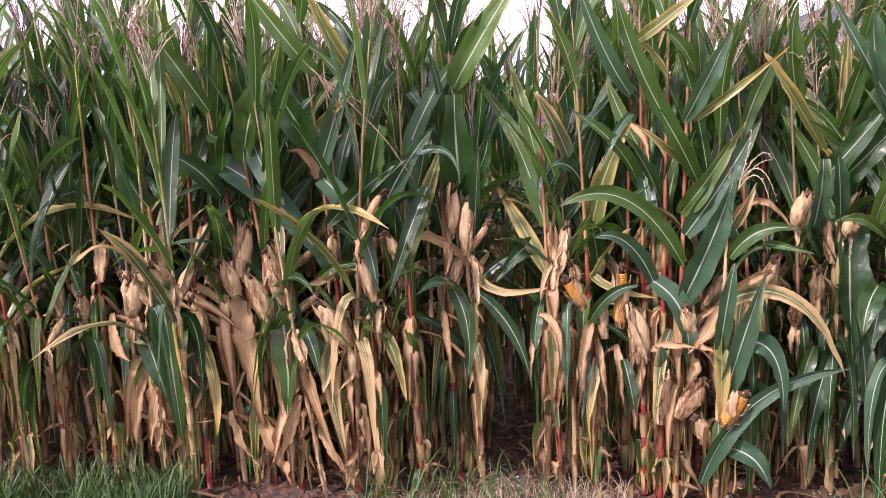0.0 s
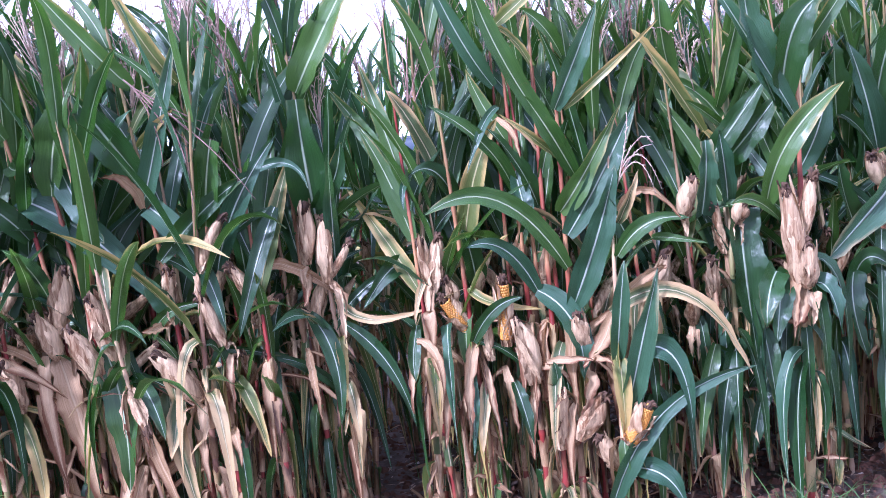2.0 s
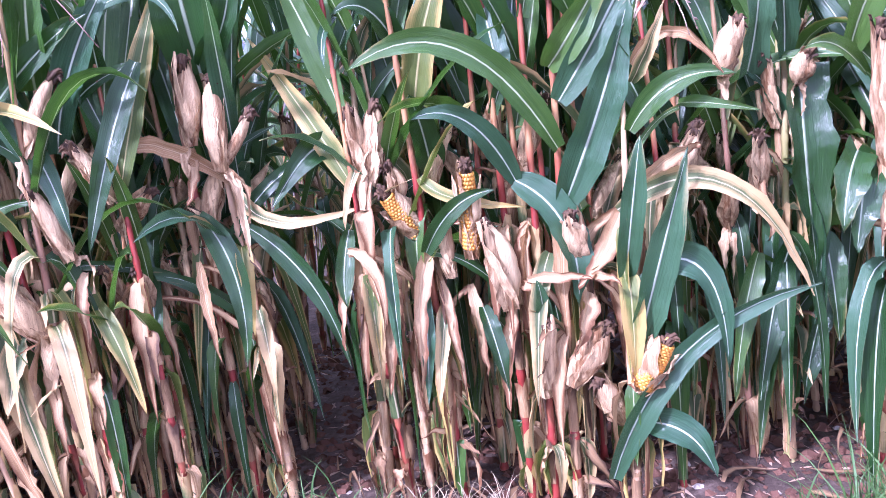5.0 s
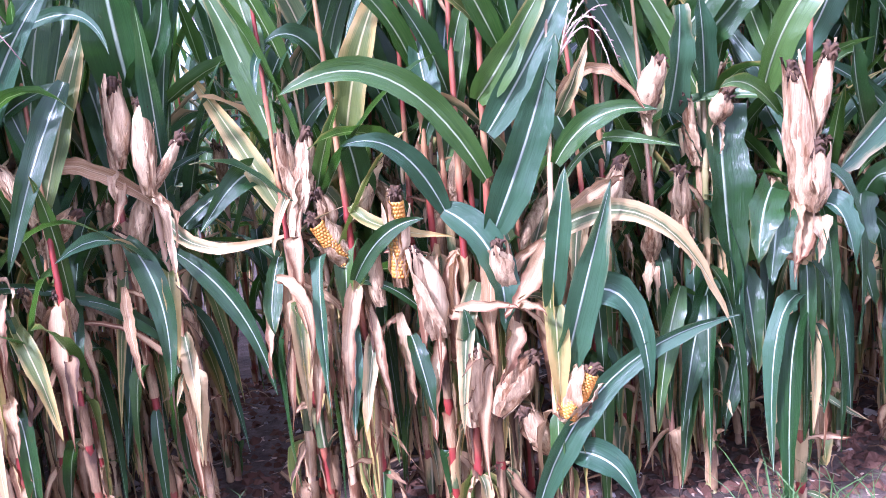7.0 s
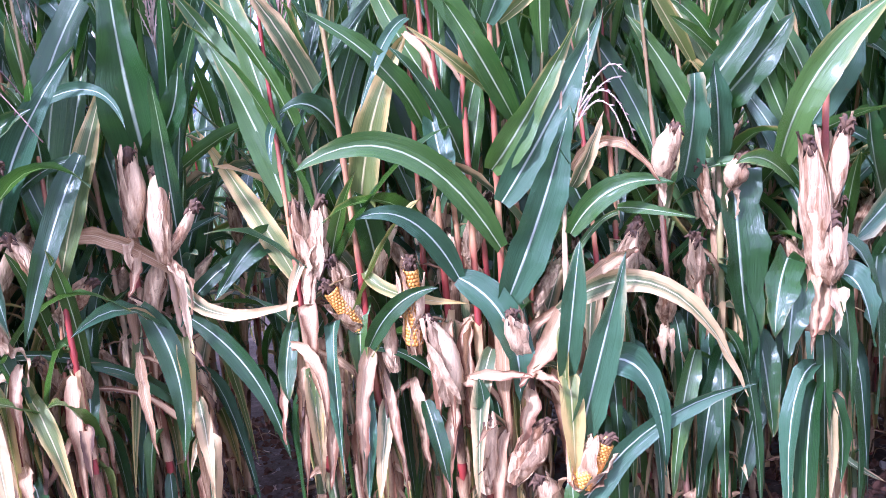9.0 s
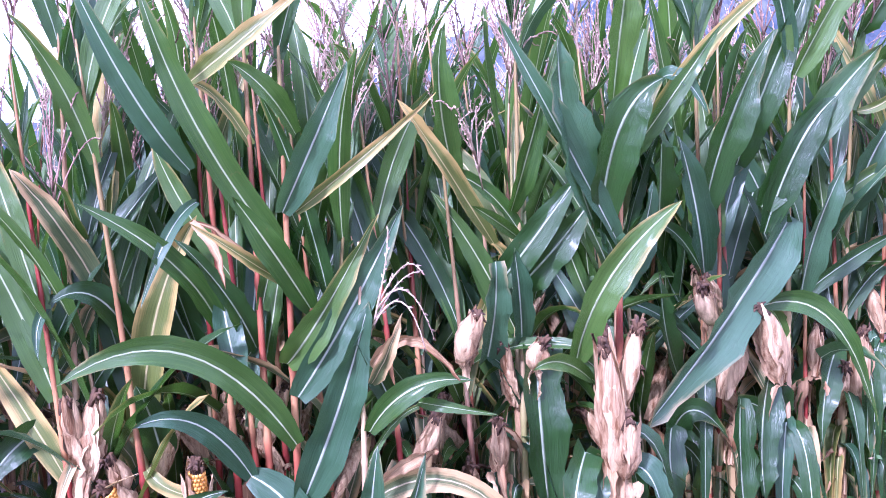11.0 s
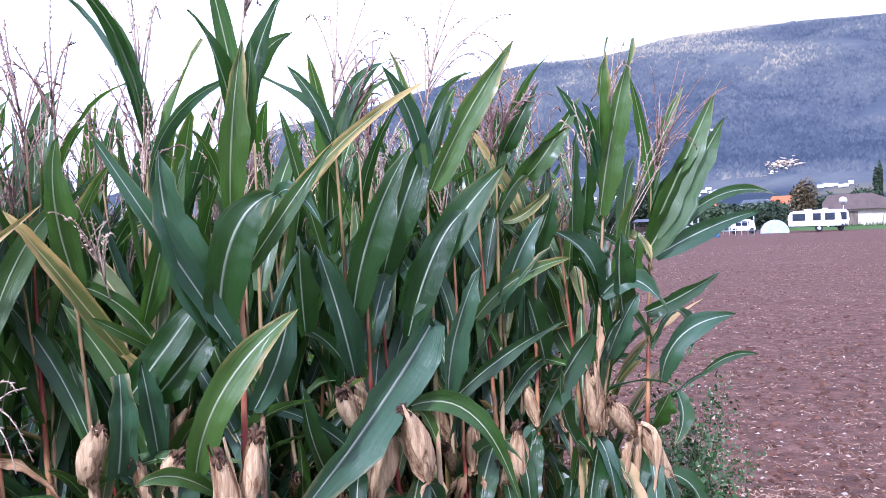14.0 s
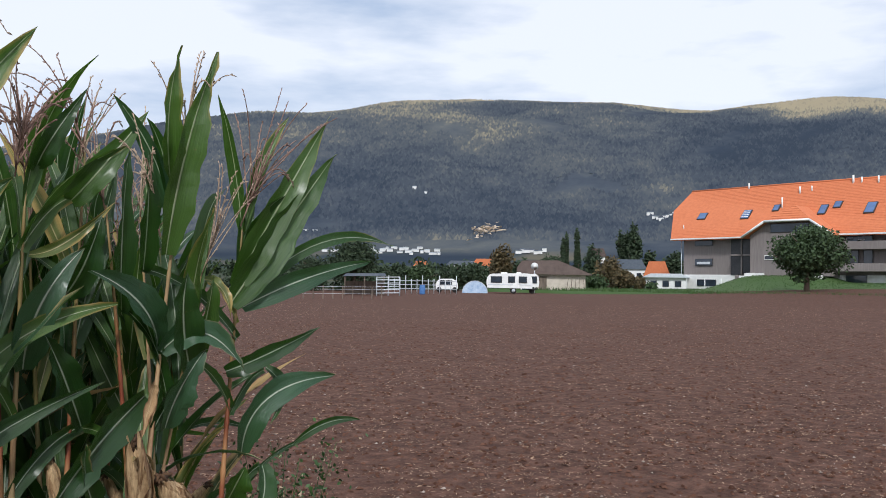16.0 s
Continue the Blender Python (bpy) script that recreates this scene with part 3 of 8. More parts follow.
def soil_material():
    n = Nodes("ploughed_soil")
    pos = n.position()
    big = n.noise(0.35, pos, 5, 0.6)
    mid = n.noise(5.0, pos, 6, 0.65)
    fine = n.math("ADD", n.math("MULTIPLY", n.noise(45.0, pos, 5, 0.7), 0.5), n.math("MULTIPLY", n.noise(14.0, pos, 6, 0.75), 0.5))
    soil = n.ramp(n.math("ADD", n.math("MULTIPLY", mid, 0.6), n.math("MULTIPLY", fine, 0.4)), (0.38, (0.032, 0.015, 0.010)), (0.51, (0.092, 0.047, 0.033)), (0.64, (0.190, 0.100, 0.070)))
    soil = n.mix(n.math("MULTIPLY", big, 0.35), soil, (0.115, 0.059, 0.041))
    straw = n.math("MULTIPLY", n.math("SUBTRACT", n.noise(26.0, pos, 3, 0.6, (1.0, 0.3, 1.0)), 0.66), 9.0, True)
    soil = n.mix(n.math("MULTIPLY", straw, 0.7), soil, (0.38, 0.29, 0.20))
    sep = n.add("SeparateXYZ")
    n.put(sep, 0, pos)
    wild = n.math("ADD", sep.outputs[1], n.math("MULTIPLY", n.math("SUBTRACT", n.noise(1.1, pos, 5, 0.65), 0.5), 1.6))
    verge = n.math("MULTIPLY", n.math("SUBTRACT", 2.75, wild), 3.0, True)
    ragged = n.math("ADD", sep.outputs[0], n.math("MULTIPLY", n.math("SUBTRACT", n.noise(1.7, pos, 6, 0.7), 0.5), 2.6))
    side = n.math("MULTIPLY", n.math("SUBTRACT", -0.75, ragged), 3.0, True)
    verge = n.math("MULTIPLY", verge, side)
    soil = n.mix(verge, soil, n.ramp(n.noise(9.0, pos, 5), (0.3, (0.030, 0.050, 0.012)), (0.7, (0.075, 0.110, 0.030))))
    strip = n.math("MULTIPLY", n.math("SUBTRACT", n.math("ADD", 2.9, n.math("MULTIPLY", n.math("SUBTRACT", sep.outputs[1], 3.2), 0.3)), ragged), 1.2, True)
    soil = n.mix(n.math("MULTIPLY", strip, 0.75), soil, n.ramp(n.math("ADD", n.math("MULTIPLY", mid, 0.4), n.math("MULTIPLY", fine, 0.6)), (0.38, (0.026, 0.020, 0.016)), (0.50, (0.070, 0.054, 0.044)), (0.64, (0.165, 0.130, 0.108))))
    far = n.add("VectorMath")
    far.operation = "LENGTH"
    n.put(far, 0, pos)
    meadow = n.math("MULTIPLY", n.math("SUBTRACT", far.outputs["Value"], 118.0), 0.25, True)
    soil = n.mix(meadow, soil, n.ramp(n.noise(0.02, pos, 4), (0.35, (0.026, 0.042, 0.022)), (0.6, (0.048, 0.058, 0.034)), (0.7, (0.11, 0.085, 0.05))))
    return n.finish(soil, 0.95, n.math("ADD", mid, fine), 0.7, 0.03, 0.2)


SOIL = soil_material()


def ground_sheet():
    k = 300
    u = np.linspace(-1, 1, k)
    g = 0.9 * np.sinh(u * 8.6) / math.cosh(1.0)
    gx, gy = np.meshgrid(g + 5.0, g + 4.5, indexing="ij")
    z = ground_z(gx, gy) + clods(gx, gy)
    verts = np.stack([gx, gy, z], -1).reshape(-1, 3)
    idx = np.arange(k * k).reshape(k, k)
    faces = np.stack([idx[:-1, :-1], idx[1:, :-1], idx[1:, 1:], idx[:-1, 1:]], -1).reshape(-1, 4).tolist()
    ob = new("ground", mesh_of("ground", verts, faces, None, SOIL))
    return tagged(ob, "brown ploughed soil with stubble and small stones", "ground", kind="structure")


ground_sheet()

# ---- the field of maize ----

MODELS = [grown_maize(100 + k, 2.12 + 0.06 * (k % 5 - 2)) for k in range(16)]


def right_end(y):
    return 3.42 + 0.30 * (y - 3.2)


def sow():
    """Rows away from the verge, behind the front plants; thinner towards the open corner."""
    rng = np.random.default_rng(5)
    spots = []
    for row in range(46):
        x0 = -6.6 + 0.27 * row
        y = 3.5 + rng.uniform(0, 0.2)
        while y < 15:
            x = x0 + rng.normal(0, 0.06)
            step = 0.2 if y < 4.5 else 0.36 if y < 6 else 0.6 if y < 8 else 1.5
            inside = -0.62 * y - 0.6 < x < right_end(y) - 0.05
            path = abs(x - 0.30 - 0.02 * y) < 0.15 and y < 4.2
            open_corner = x > 1.7 + 0.1 * y and y > 4.4 and rng.random() < 0.4
            if inside and not path and not open_corner:
                spots.append((x, y))
            y += step * rng.uniform(0.75, 1.4)
    for k in range(44):
        x = -2.3 + 0.132 * k + rng.normal(0, 0.03)
        y = 3.36 + rng.uniform(-0.06, 0.14)
        if abs(x - 0.33) > 0.13 and x < right_end(y) - 0.05:
            spots.append((x, y))
    for k in range(120):
        x, y = -2.6 + 0.05 * k + rng.normal(0, 0.03), 3.52 + 0.38 * rng.random()
        if abs(x - 0.35) > 0.15 and x < right_end(y) - 0.1:
            spots.append((x, y, True))
    for k in range(26):
        y = 3.55 + 1.7 * rng.random()
        spots.append((right_end(y) - rng.uniform(0.05, 1.1), y))
    spots += [(0.0, 3.72), (0.04, 4.15), (0.48, 3.85), (0.45, 4.35), (0.27, 4.95), (0.12, 5.2), (-0.1, 4.5)]
    return spots


def plant_field():
    rng = np.random.default_rng(8)
    left, far = list(MODELS), []
    for x, y, *massed in sow():
        m = Matrix.LocRotScale((x, y, float(ground_z(x, y))), Euler((rng.normal(0, 0.03), rng.normal(0, 0.03), rng.uniform(0, 6.28))), Vector((1, 1, 1)) * rng.uniform(0.86, 1.0) * (0.95 if massed else 1.0 if y < 4.4 else 0.96 if y < 5.4 else 0.91))
        if massed or (y > 3.95 and not (x > 1.2 and y < 4.25)):
            far.append((int(rng.integers(len(MODELS))), m))
        elif left:
            left.pop().matrix_basis = m
        else:
            copy_thing(MODELS[int(rng.integers(len(MODELS)))], m)
    return far


def back_rows(places):
    """The rows behind, past counting, as one mass of the same growth."""
    mats, stock = [], []
    for model in MODELS:
        parts = []
        for o in model.children_recursive:
            if o.name.startswith("silk"):
                continue
            me = o.data
            if me.materials[0] not in mats:
                mats.append(me.materials[0])
            co = np.empty(len(me.vertices) * 3, np.float32)
            me.vertices.foreach_get("co", co)
            uv = np.tile(np.float32([0.25, 0.3]), (len(me.loops), 1)).ravel()
            if me.uv_layers:
                me.uv_layers[0].data.foreach_get("uv", uv)
            sizes, loops = np.empty(len(me.polygons), np.int32), np.empty(len(me.loops), np.int32)
            me.polygons.foreach_get("loop_total", sizes)
            me.loops.foreach_get("vertex_index", loops)
            parts.append((co.reshape(-1, 3), sizes, loops, uv, mats.index(me.materials[0]), o.name.startswith("ear")))
        stock.append(parts)
    vs, ss, ls, us, ms, n = [], [], [], [], [], 0
    for i, m in places:
        turn = np.array(m)
        for co, sizes, loops, uv, mat, husk in stock[i]:
            if husk and m.translation.y > 4.9:
                continue
            vs.append(co @ turn[:3, :3].T + turn[:3, 3])
            ss.append(sizes), ls.append(loops + n), us.append(uv), ms.append(np.full(len(sizes), mat, np.int32))
            n += len(co)
    v, s, l, u, q = (np.concatenate(some) for some in (vs, ss, ls, us, ms))
    me = bpy.data.meshes.new("maize_rows")
    me.vertices.add(len(v)), me.loops.add(len(l)), me.polygons.add(len(s))
    me.vertices.foreach_set("co", v.astype(np.float32).ravel())
    me.loops.foreach_set("vertex_index", l)
    me.polygons.foreach_set("loop_start", np.concatenate([[0], np.cumsum(s)[:-1]]).astype(np.int32))
    me.polygons.foreach_set("material_index", q)
    me.polygons.foreach_set("use_smooth", np.ones(len(s), bool))
    me.uv_layers.new(name="UVMap").data.foreach_set("uv", u)
    for m in mats:
        me.materials.append(m)
    me.update(calc_edges=True)
    me.validate()
    tagged(new("maize_rows", me), "dense rows of tall maize filling the field behind", "maize field", kind="stuff")


back_rows(plant_field())


def front_maize(x, y, top, lean, colour, seed):
    p = maize(x, y, -0.09, "tall maize plant at the field edge with dry lower leaves", "maize plants along the edge")
    top = top - (0.12 if top > 1.5 else 0.0)
    me, bez = stalk_mesh(top, (lean, 0.0), (0.0, 0.0), 0.0120, seed)
    part("stalk", me, p, "", STALK[colour])
    rng = np.random.default_rng(seed + 500)
    dry_foot(p, lambda z: on_stalk(bez, z), 0.62 if x > 1.15 else 0.72, 0.0118, rng, seed + 900, 0.5 if x > 1.15 else 0.12, 6 if x > 1.15 else 12, 6, 1.0 if x > 1.15 else 1.25 if x > 0 else 1.45)
    for k in range(5 if x > 1.15 else 0):
        a = rng.uniform(3.3, 6.1)
        d = np.array([np.cos(a), np.sin(a), 0])
        b = on_stalk(bez, rng.uniform(0.55, 0.95))
        tip = b + d * rng.uniform(0.08, 0.2) - (0, 0, rng.uniform(0.35, 0.52))
        leaf(p, b, b + d * rng.uniform(0.08, 0.16) + (0, 0, rng.uniform(-0.05, 0.1)), tip, rng.uniform(0.045, 0.066), rng.choice(["deep", "deep", "deep", "blue"]), d + (0, 0, 0.3), rng.uniform(-25, 25), rng.uniform(-40, 40), 0.3, 0.07, seed * 40 + k, 10)
    if top > 1.5:
        for k in range(4):
            a = rng.choice([0.0, math.pi]) + rng.normal(0, 0.7)
            d = np.array([math.cos(a), math.sin(a), 0])
            b = on_stalk(bez, top - rng.uniform(0.05, 0.28))
            rise = rng.uniform(0.26, 0.46)
            leaf(p, b, b + d * rng.uniform(0.02, 0.06) + (0, 0, rise * 0.6), b + d * rng.uniform(0.08, 0.26) + (0, 0, rise * rng.uniform(0.7, 1.0)), rng.uniform(0.036, 0.056), rng.choice(["green", "green", "deep", "deep", "blue"]), (0, -1, 0.4) + d * 0.4, rng.uniform(-45, 45), rng.uniform(-40, 40), 0.45, 0.07, seed * 61 + k, 10)
        tassel(p, bez[2] - (0, 0, 0.02), (lean + rng.normal(0, 0.1), rng.normal(0, 0.1), top * 0.55), rng.uniform(0.32, 0.44), rng.choice(["pale", "pale", "mauve"]), seed + 77, 9, 0.75)
    return p


# ---- the front plants, one by one ----

p = front_maize(-1.02, 3.40, 2.04, -0.22, "red", 1)
leaf(p, (-0.14, -0.01, 1.31), (-0.13, -0.08, 1.40), (-0.16, -0.10, 1.50), 0.069, "green", turn=8, twist=-8, seed=2)
leaf(p, (-0.12, -0.01, 1.19), (-0.16, -0.08, 1.27), (-0.20, -0.10, 1.41), 0.104, "blue", turn=7, twist=-14, seed=3)
ear(p, (-0.07, -0.04, 0.93), (0.00, -0.03, 0.18), 0.18, 0.037, False, 4)
leaf(p, (-0.09, -0.01, 0.92), (-0.06, -0.08, 0.70), (-0.01, -0.10, 0.23), 0.109, "green", turn=4, twist=9, seed=5, base=1)
leaf(p, (-0.07, 0.00, 0.57), (-0.12, -0.01, 0.68), (-0.17, -0.01, 0.69), 0.044, "deep", turn=0, twist=0, seed=3006, base=0.5, blunt=0.8)
leaf(p, (-0.18, -0.01, 0.70), (-0.12, -0.08, 0.62), (-0.06, -0.10, 0.40), 0.076, "deep", turn=-2, twist=1, seed=6)
leaf(p, (-0.05, 0.00, 0.43), (-0.11, -0.01, 0.54), (-0.17, -0.01, 0.56), 0.035, "dry", turn=0, twist=0, seed=3007, base=0.5, blunt=0.8)
leaf(p, (-0.17, -0.01, 0.56), (-0.22, -0.08, 0.41), (-0.20, -0.10, 0.23), 0.054, "dry", turn=10, twist=15, seed=7)
leaf(p, (-0.09, -0.01, 0.56), (-0.13, -0.08, 0.40), (-0.14, -0.10, 0.22), 0.055, "dry", turn=5, twist=-21, seed=8)
ear(p, (-0.20, -0.04, 0.76), (0.01, -0.03, 0.16), 0.16, 0.038, False, 9)
leaf(p, (-0.05, 0.00, 0.44), (-0.12, -0.01, 0.56), (-0.20, -0.01, 0.57), 0.035, "dry", turn=0, twist=0, seed=3010, base=0.5, blunt=0.8)
leaf(p, (-0.20, -0.01, 0.58), (-0.22, -0.08, 0.46), (-0.24, -0.10, 0.23), 0.054, "dry", turn=6, twist=54, seed=10)
leaf(p, (-0.05, 0.00, 0.43), (-0.10, -0.01, 0.54), (-0.16, -0.01, 0.55), 0.049, "dry", turn=0, twist=0, seed=3011, base=0.5, blunt=0.8)
leaf(p, (-0.16, -0.01, 0.56), (-0.11, -0.08, 0.42), (-0.05, -0.10, 0.26), 0.075, "dry", turn=-9, twist=-45, seed=11)
leaf(p, (-0.03, 0.00, 0.27), (-0.07, -0.01, 0.38), (-0.12, -0.01, 0.39), 0.047, "dry", turn=0, twist=0, seed=3012, base=0.5, blunt=0.8)
leaf(p, (-0.12, -0.01, 0.40), (-0.11, -0.08, 0.31), (-0.11, -0.10, 0.20), 0.072, "dry", turn=2, twist=-30, seed=12)
leaf(p, (-0.03, 0.00, 0.20), (-0.14, -0.01, 0.35), (-0.26, -0.01, 0.37), 0.015, "dry", turn=0, twist=0, seed=3013, base=0.5, blunt=0.8)
leaf(p, (-0.27, -0.01, 0.37), (-0.12, -0.08, 0.29), (0.12, -0.10, 0.33), 0.023, "dry", turn=9, twist=43, seed=13)
leaf(p, (-0.07, 0.00, 0.60), (-0.17, -0.01, 0.74), (-0.28, -0.01, 0.75), 0.030, "dry", turn=0, twist=0, seed=3014, base=0.5, blunt=0.8)
leaf(p, (-0.29, -0.01, 0.76), (-0.27, -0.08, 0.60), (-0.20, -0.10, 0.58), 0.046, "dry", turn=-9, twist=39, seed=14)
p = front_maize(-0.69, 3.42, 2.09, -0.26, "red", 15)
leaf(p, (-0.19, -0.01, 1.56), (-0.28, -0.08, 1.73), (-0.42, -0.10, 1.93), 0.069, "green", turn=0, twist=2, seed=16)
leaf(p, (-0.19, -0.01, 1.47), (-0.13, -0.08, 1.42), (-0.08, -0.10, 1.56), 0.061, "green", turn=5, twist=11, seed=17)
ear(p, (-0.10, -0.04, 0.91), (0.05, -0.03, 0.20), 0.21, 0.033, False, 18)
ear(p, (-0.11, -0.04, 0.82), (-0.05, -0.03, 0.15), 0.16, 0.038, False, 19)
leaf(p, (-0.12, -0.01, 0.81), (-0.07, -0.08, 0.68), (-0.00, -0.10, 0.20), 0.097, "dry", turn=9, twist=-27, seed=20)
leaf(p, (-0.16, -0.01, 0.82), (-0.17, -0.08, 0.66), (-0.12, -0.10, 0.38), 0.055, "dry", turn=-5, twist=33, seed=21)
leaf(p, (-0.17, -0.01, 1.36), (0.07, -0.08, 1.26), (0.27, -0.10, 0.94), 0.118, "blue", turn=6, twist=-5, seed=22)
leaf(p, (-0.16, -0.01, 1.22), (-0.22, -0.08, 1.36), (-0.37, -0.10, 1.41), 0.080, "deep", turn=-12, twist=6, seed=23)
leaf(p, (-0.10, 0.00, 0.71), (-0.28, -0.01, 0.90), (-0.50, -0.01, 0.92), 0.033, "dry", turn=0, twist=0, seed=3024, base=0.5, blunt=0.8)
leaf(p, (-0.51, -0.01, 0.92), (-0.43, -0.08, 0.87), (-0.26, -0.10, 0.77), 0.050, "dry", turn=-3, twist=-21, seed=24)
ear(p, (-0.26, -0.04, 0.65), (-0.02, -0.03, 0.17), 0.17, 0.038, False, 25)
leaf(p, (-0.07, 0.00, 0.51), (-0.17, -0.01, 0.65), (-0.30, -0.01, 0.66), 0.028, "yellow", turn=0, twist=0, seed=3026, base=0.5, blunt=0.8)
leaf(p, (-0.30, -0.01, 0.67), (-0.18, -0.08, 0.53), (-0.21, -0.10, 0.25), 0.048, "yellow", turn=8, twist=-1, seed=26)
leaf(p, (-0.09, 0.00, 0.61), (-0.23, -0.01, 0.78), (-0.40, -0.01, 0.80), 0.030, "dry", turn=0, twist=0, seed=3027, base=0.5, blunt=0.8)
leaf(p, (-0.41, -0.01, 0.80), (-0.28, -0.08, 0.90), (-0.08, -0.10, 0.68), 0.046, "dry", turn=-12, twist=23, seed=27)
leaf(p, (-0.07, 0.00, 0.55), (-0.13, -0.01, 0.67), (-0.20, -0.01, 0.68), 0.033, "dry", turn=0, twist=0, seed=3028, base=0.5, blunt=0.8)
leaf(p, (-0.20, -0.01, 0.69), (-0.15, -0.08, 0.55), (-0.13, -0.10, 0.35), 0.051, "dry", turn=3, twist=42, seed=28)
leaf(p, (-0.05, 0.00, 0.31), (-0.14, -0.01, 0.45), (-0.25, -0.01, 0.47), 0.015, "dry", turn=0, twist=0, seed=3029, base=0.5, blunt=0.8)
leaf(p, (-0.25, -0.01, 0.47), (-0.28, -0.08, 0.39), (-0.35, -0.10, 0.31), 0.023, "dry", turn=10, twist=-54, seed=29)
leaf(p, (-0.03, 0.00, 0.19), (-0.09, -0.01, 0.31), (-0.16, -0.01, 0.32), 0.034, "dry", turn=0, twist=0, seed=3030, base=0.5, blunt=0.8)
leaf(p, (-0.17, -0.01, 0.33), (-0.12, -0.08, 0.23), (-0.04, -0.10, 0.12), 0.051, "dry", turn=-10, twist=-32, seed=30)
leaf(p, (-0.03, 0.00, 0.17), (-0.15, -0.01, 0.33), (-0.30, -0.01, 0.34), 0.030, "dry", turn=0, twist=0, seed=3031, base=0.5, blunt=0.8)
leaf(p, (-0.30, -0.01, 0.35), (-0.37, -0.08, 0.25), (-0.40, -0.10, 0.18), 0.047, "dry", turn=1, twist=48, seed=31)
p = front_maize(-0.57, 3.36, 2.11, -0.27, "red", 32)
leaf(p, (-0.17, -0.01, 1.36), (-0.13, -0.08, 1.57), (-0.02, -0.10, 1.75), 0.101, "green", turn=9, twist=-2, seed=33)
leaf(p, (-0.13, -0.01, 1.44), (-0.07, -0.08, 1.29), (-0.00, -0.10, 1.19), 0.079, "blue", turn=-11, twist=-16, seed=34)
ear(p, (-0.02, -0.04, 0.81), (-0.06, -0.03, 0.21), 0.22, 0.038, False, 35)
ear(p, (-0.09, -0.04, 0.74), (-0.07, -0.03, 0.18), 0.20, 0.038, False, 36)
leaf(p, (-0.07, -0.01, 0.83), (0.00, -0.08, 0.64), (-0.03, -0.10, 0.35), 0.095, "green", turn=-9, twist=6, seed=37)
leaf(p, (-0.08, 0.00, 0.56), (-0.04, -0.01, 0.66), (0.01, -0.01, 0.67), 0.033, "dry", turn=0, twist=0, seed=3038, base=0.5, blunt=0.8)
leaf(p, (0.01, -0.01, 0.68), (0.03, -0.08, 0.55), (0.17, -0.10, 0.13), 0.051, "dry", turn=-7, twist=-2, seed=38)
leaf(p, (-0.07, 0.00, 0.49), (0.01, -0.01, 0.63), (0.12, -0.01, 0.64), 0.047, "half", turn=0, twist=0, seed=3039, base=0.5, blunt=0.8)
leaf(p, (0.12, -0.01, 0.65), (0.12, -0.08, 0.60), (0.20, -0.10, 0.16), 0.081, "half", turn=11, twist=0, seed=39)
leaf(p, (-0.06, -0.01, 0.69), (0.04, -0.08, 0.56), (-0.00, -0.10, 0.44), 0.063, "dry", turn=1, twist=27, seed=40)
leaf(p, (-0.04, 0.00, 0.29), (-0.02, -0.01, 0.39), (0.01, -0.01, 0.40), 0.039, "dry", turn=0, twist=0, seed=3041, base=0.5, blunt=0.8)
leaf(p, (0.01, -0.01, 0.41), (-0.05, -0.08, 0.27), (-0.07, -0.10, 0.15), 0.059, "dry", turn=3, twist=54, seed=41)
leaf(p, (-0.09, -0.01, 0.74), (-0.04, -0.08, 0.46), (-0.05, -0.10, 0.35), 0.054, "dry", turn=-10, twist=32, seed=42)
leaf(p, (-0.03, 0.00, 0.20), (-0.09, -0.01, 0.32), (-0.16, -0.01, 0.33), 0.039, "dry", turn=0, twist=0, seed=3043, base=0.5, blunt=0.8)
leaf(p, (-0.16, -0.01, 0.34), (-0.09, -0.08, 0.23), (-0.06, -0.10, 0.14), 0.059, "dry", turn=0, twist=18, seed=43)
leaf(p, (-0.03, -0.01, 0.44), (-0.05, -0.08, 0.31), (-0.10, -0.10, 0.14), 0.051, "dry", turn=4, twist=-46, seed=44)
leaf(p, (-0.06, 0.00, 0.37), (0.06, -0.01, 0.53), (0.19, -0.01, 0.54), 0.021, "dry", turn=0, twist=0, seed=3045, base=0.5, blunt=0.8)
leaf(p, (0.19, -0.01, 0.55), (0.23, -0.08, 0.47), (0.23, -0.10, 0.31), 0.032, "dry", turn=10, twist=8, seed=45)
leaf(p, (-0.04, 0.00, 0.19), (0.09, -0.01, 0.36), (0.24, -0.01, 0.38), 0.021, "dry", turn=0, twist=0, seed=3046, base=0.5, blunt=0.8)
leaf(p, (0.24, -0.01, 0.38), (0.26, -0.08, 0.30), (0.28, -0.10, 0.23), 0.032, "dry", turn=0, twist=48, seed=46)
leaf(p, (0.29, -0.01, 0.21), (0.23, -0.08, 0.17), (0.16, -0.10, 0.11), 0.032, "dry", turn=-10, twist=29, seed=47)
leaf(p, (-0.05, 0.00, 0.26), (0.11, -0.01, 0.45), (0.31, -0.01, 0.45), 0.042, "dry", turn=0, twist=0, seed=3048, base=0.5, blunt=0.8)
leaf(p, (0.31, -0.01, 0.47), (0.34, -0.08, 0.31), (0.33, -0.10, 0.08), 0.064, "dry", turn=-9, twist=-14, seed=48)
leaf(p, (-0.03, 0.00, 0.17), (0.02, -0.01, 0.28), (0.09, -0.01, 0.30), 0.033, "dry", turn=0, twist=0, seed=3049, base=0.5, blunt=0.8)
leaf(p, (0.09, -0.01, 0.30), (0.14, -0.08, 0.20), (0.20, -0.10, 0.11), 0.051, "dry", turn=-11, twist=-17, seed=49)
p = front_maize(-0.33, 3.34, 2.14, -0.18, "red", 50)
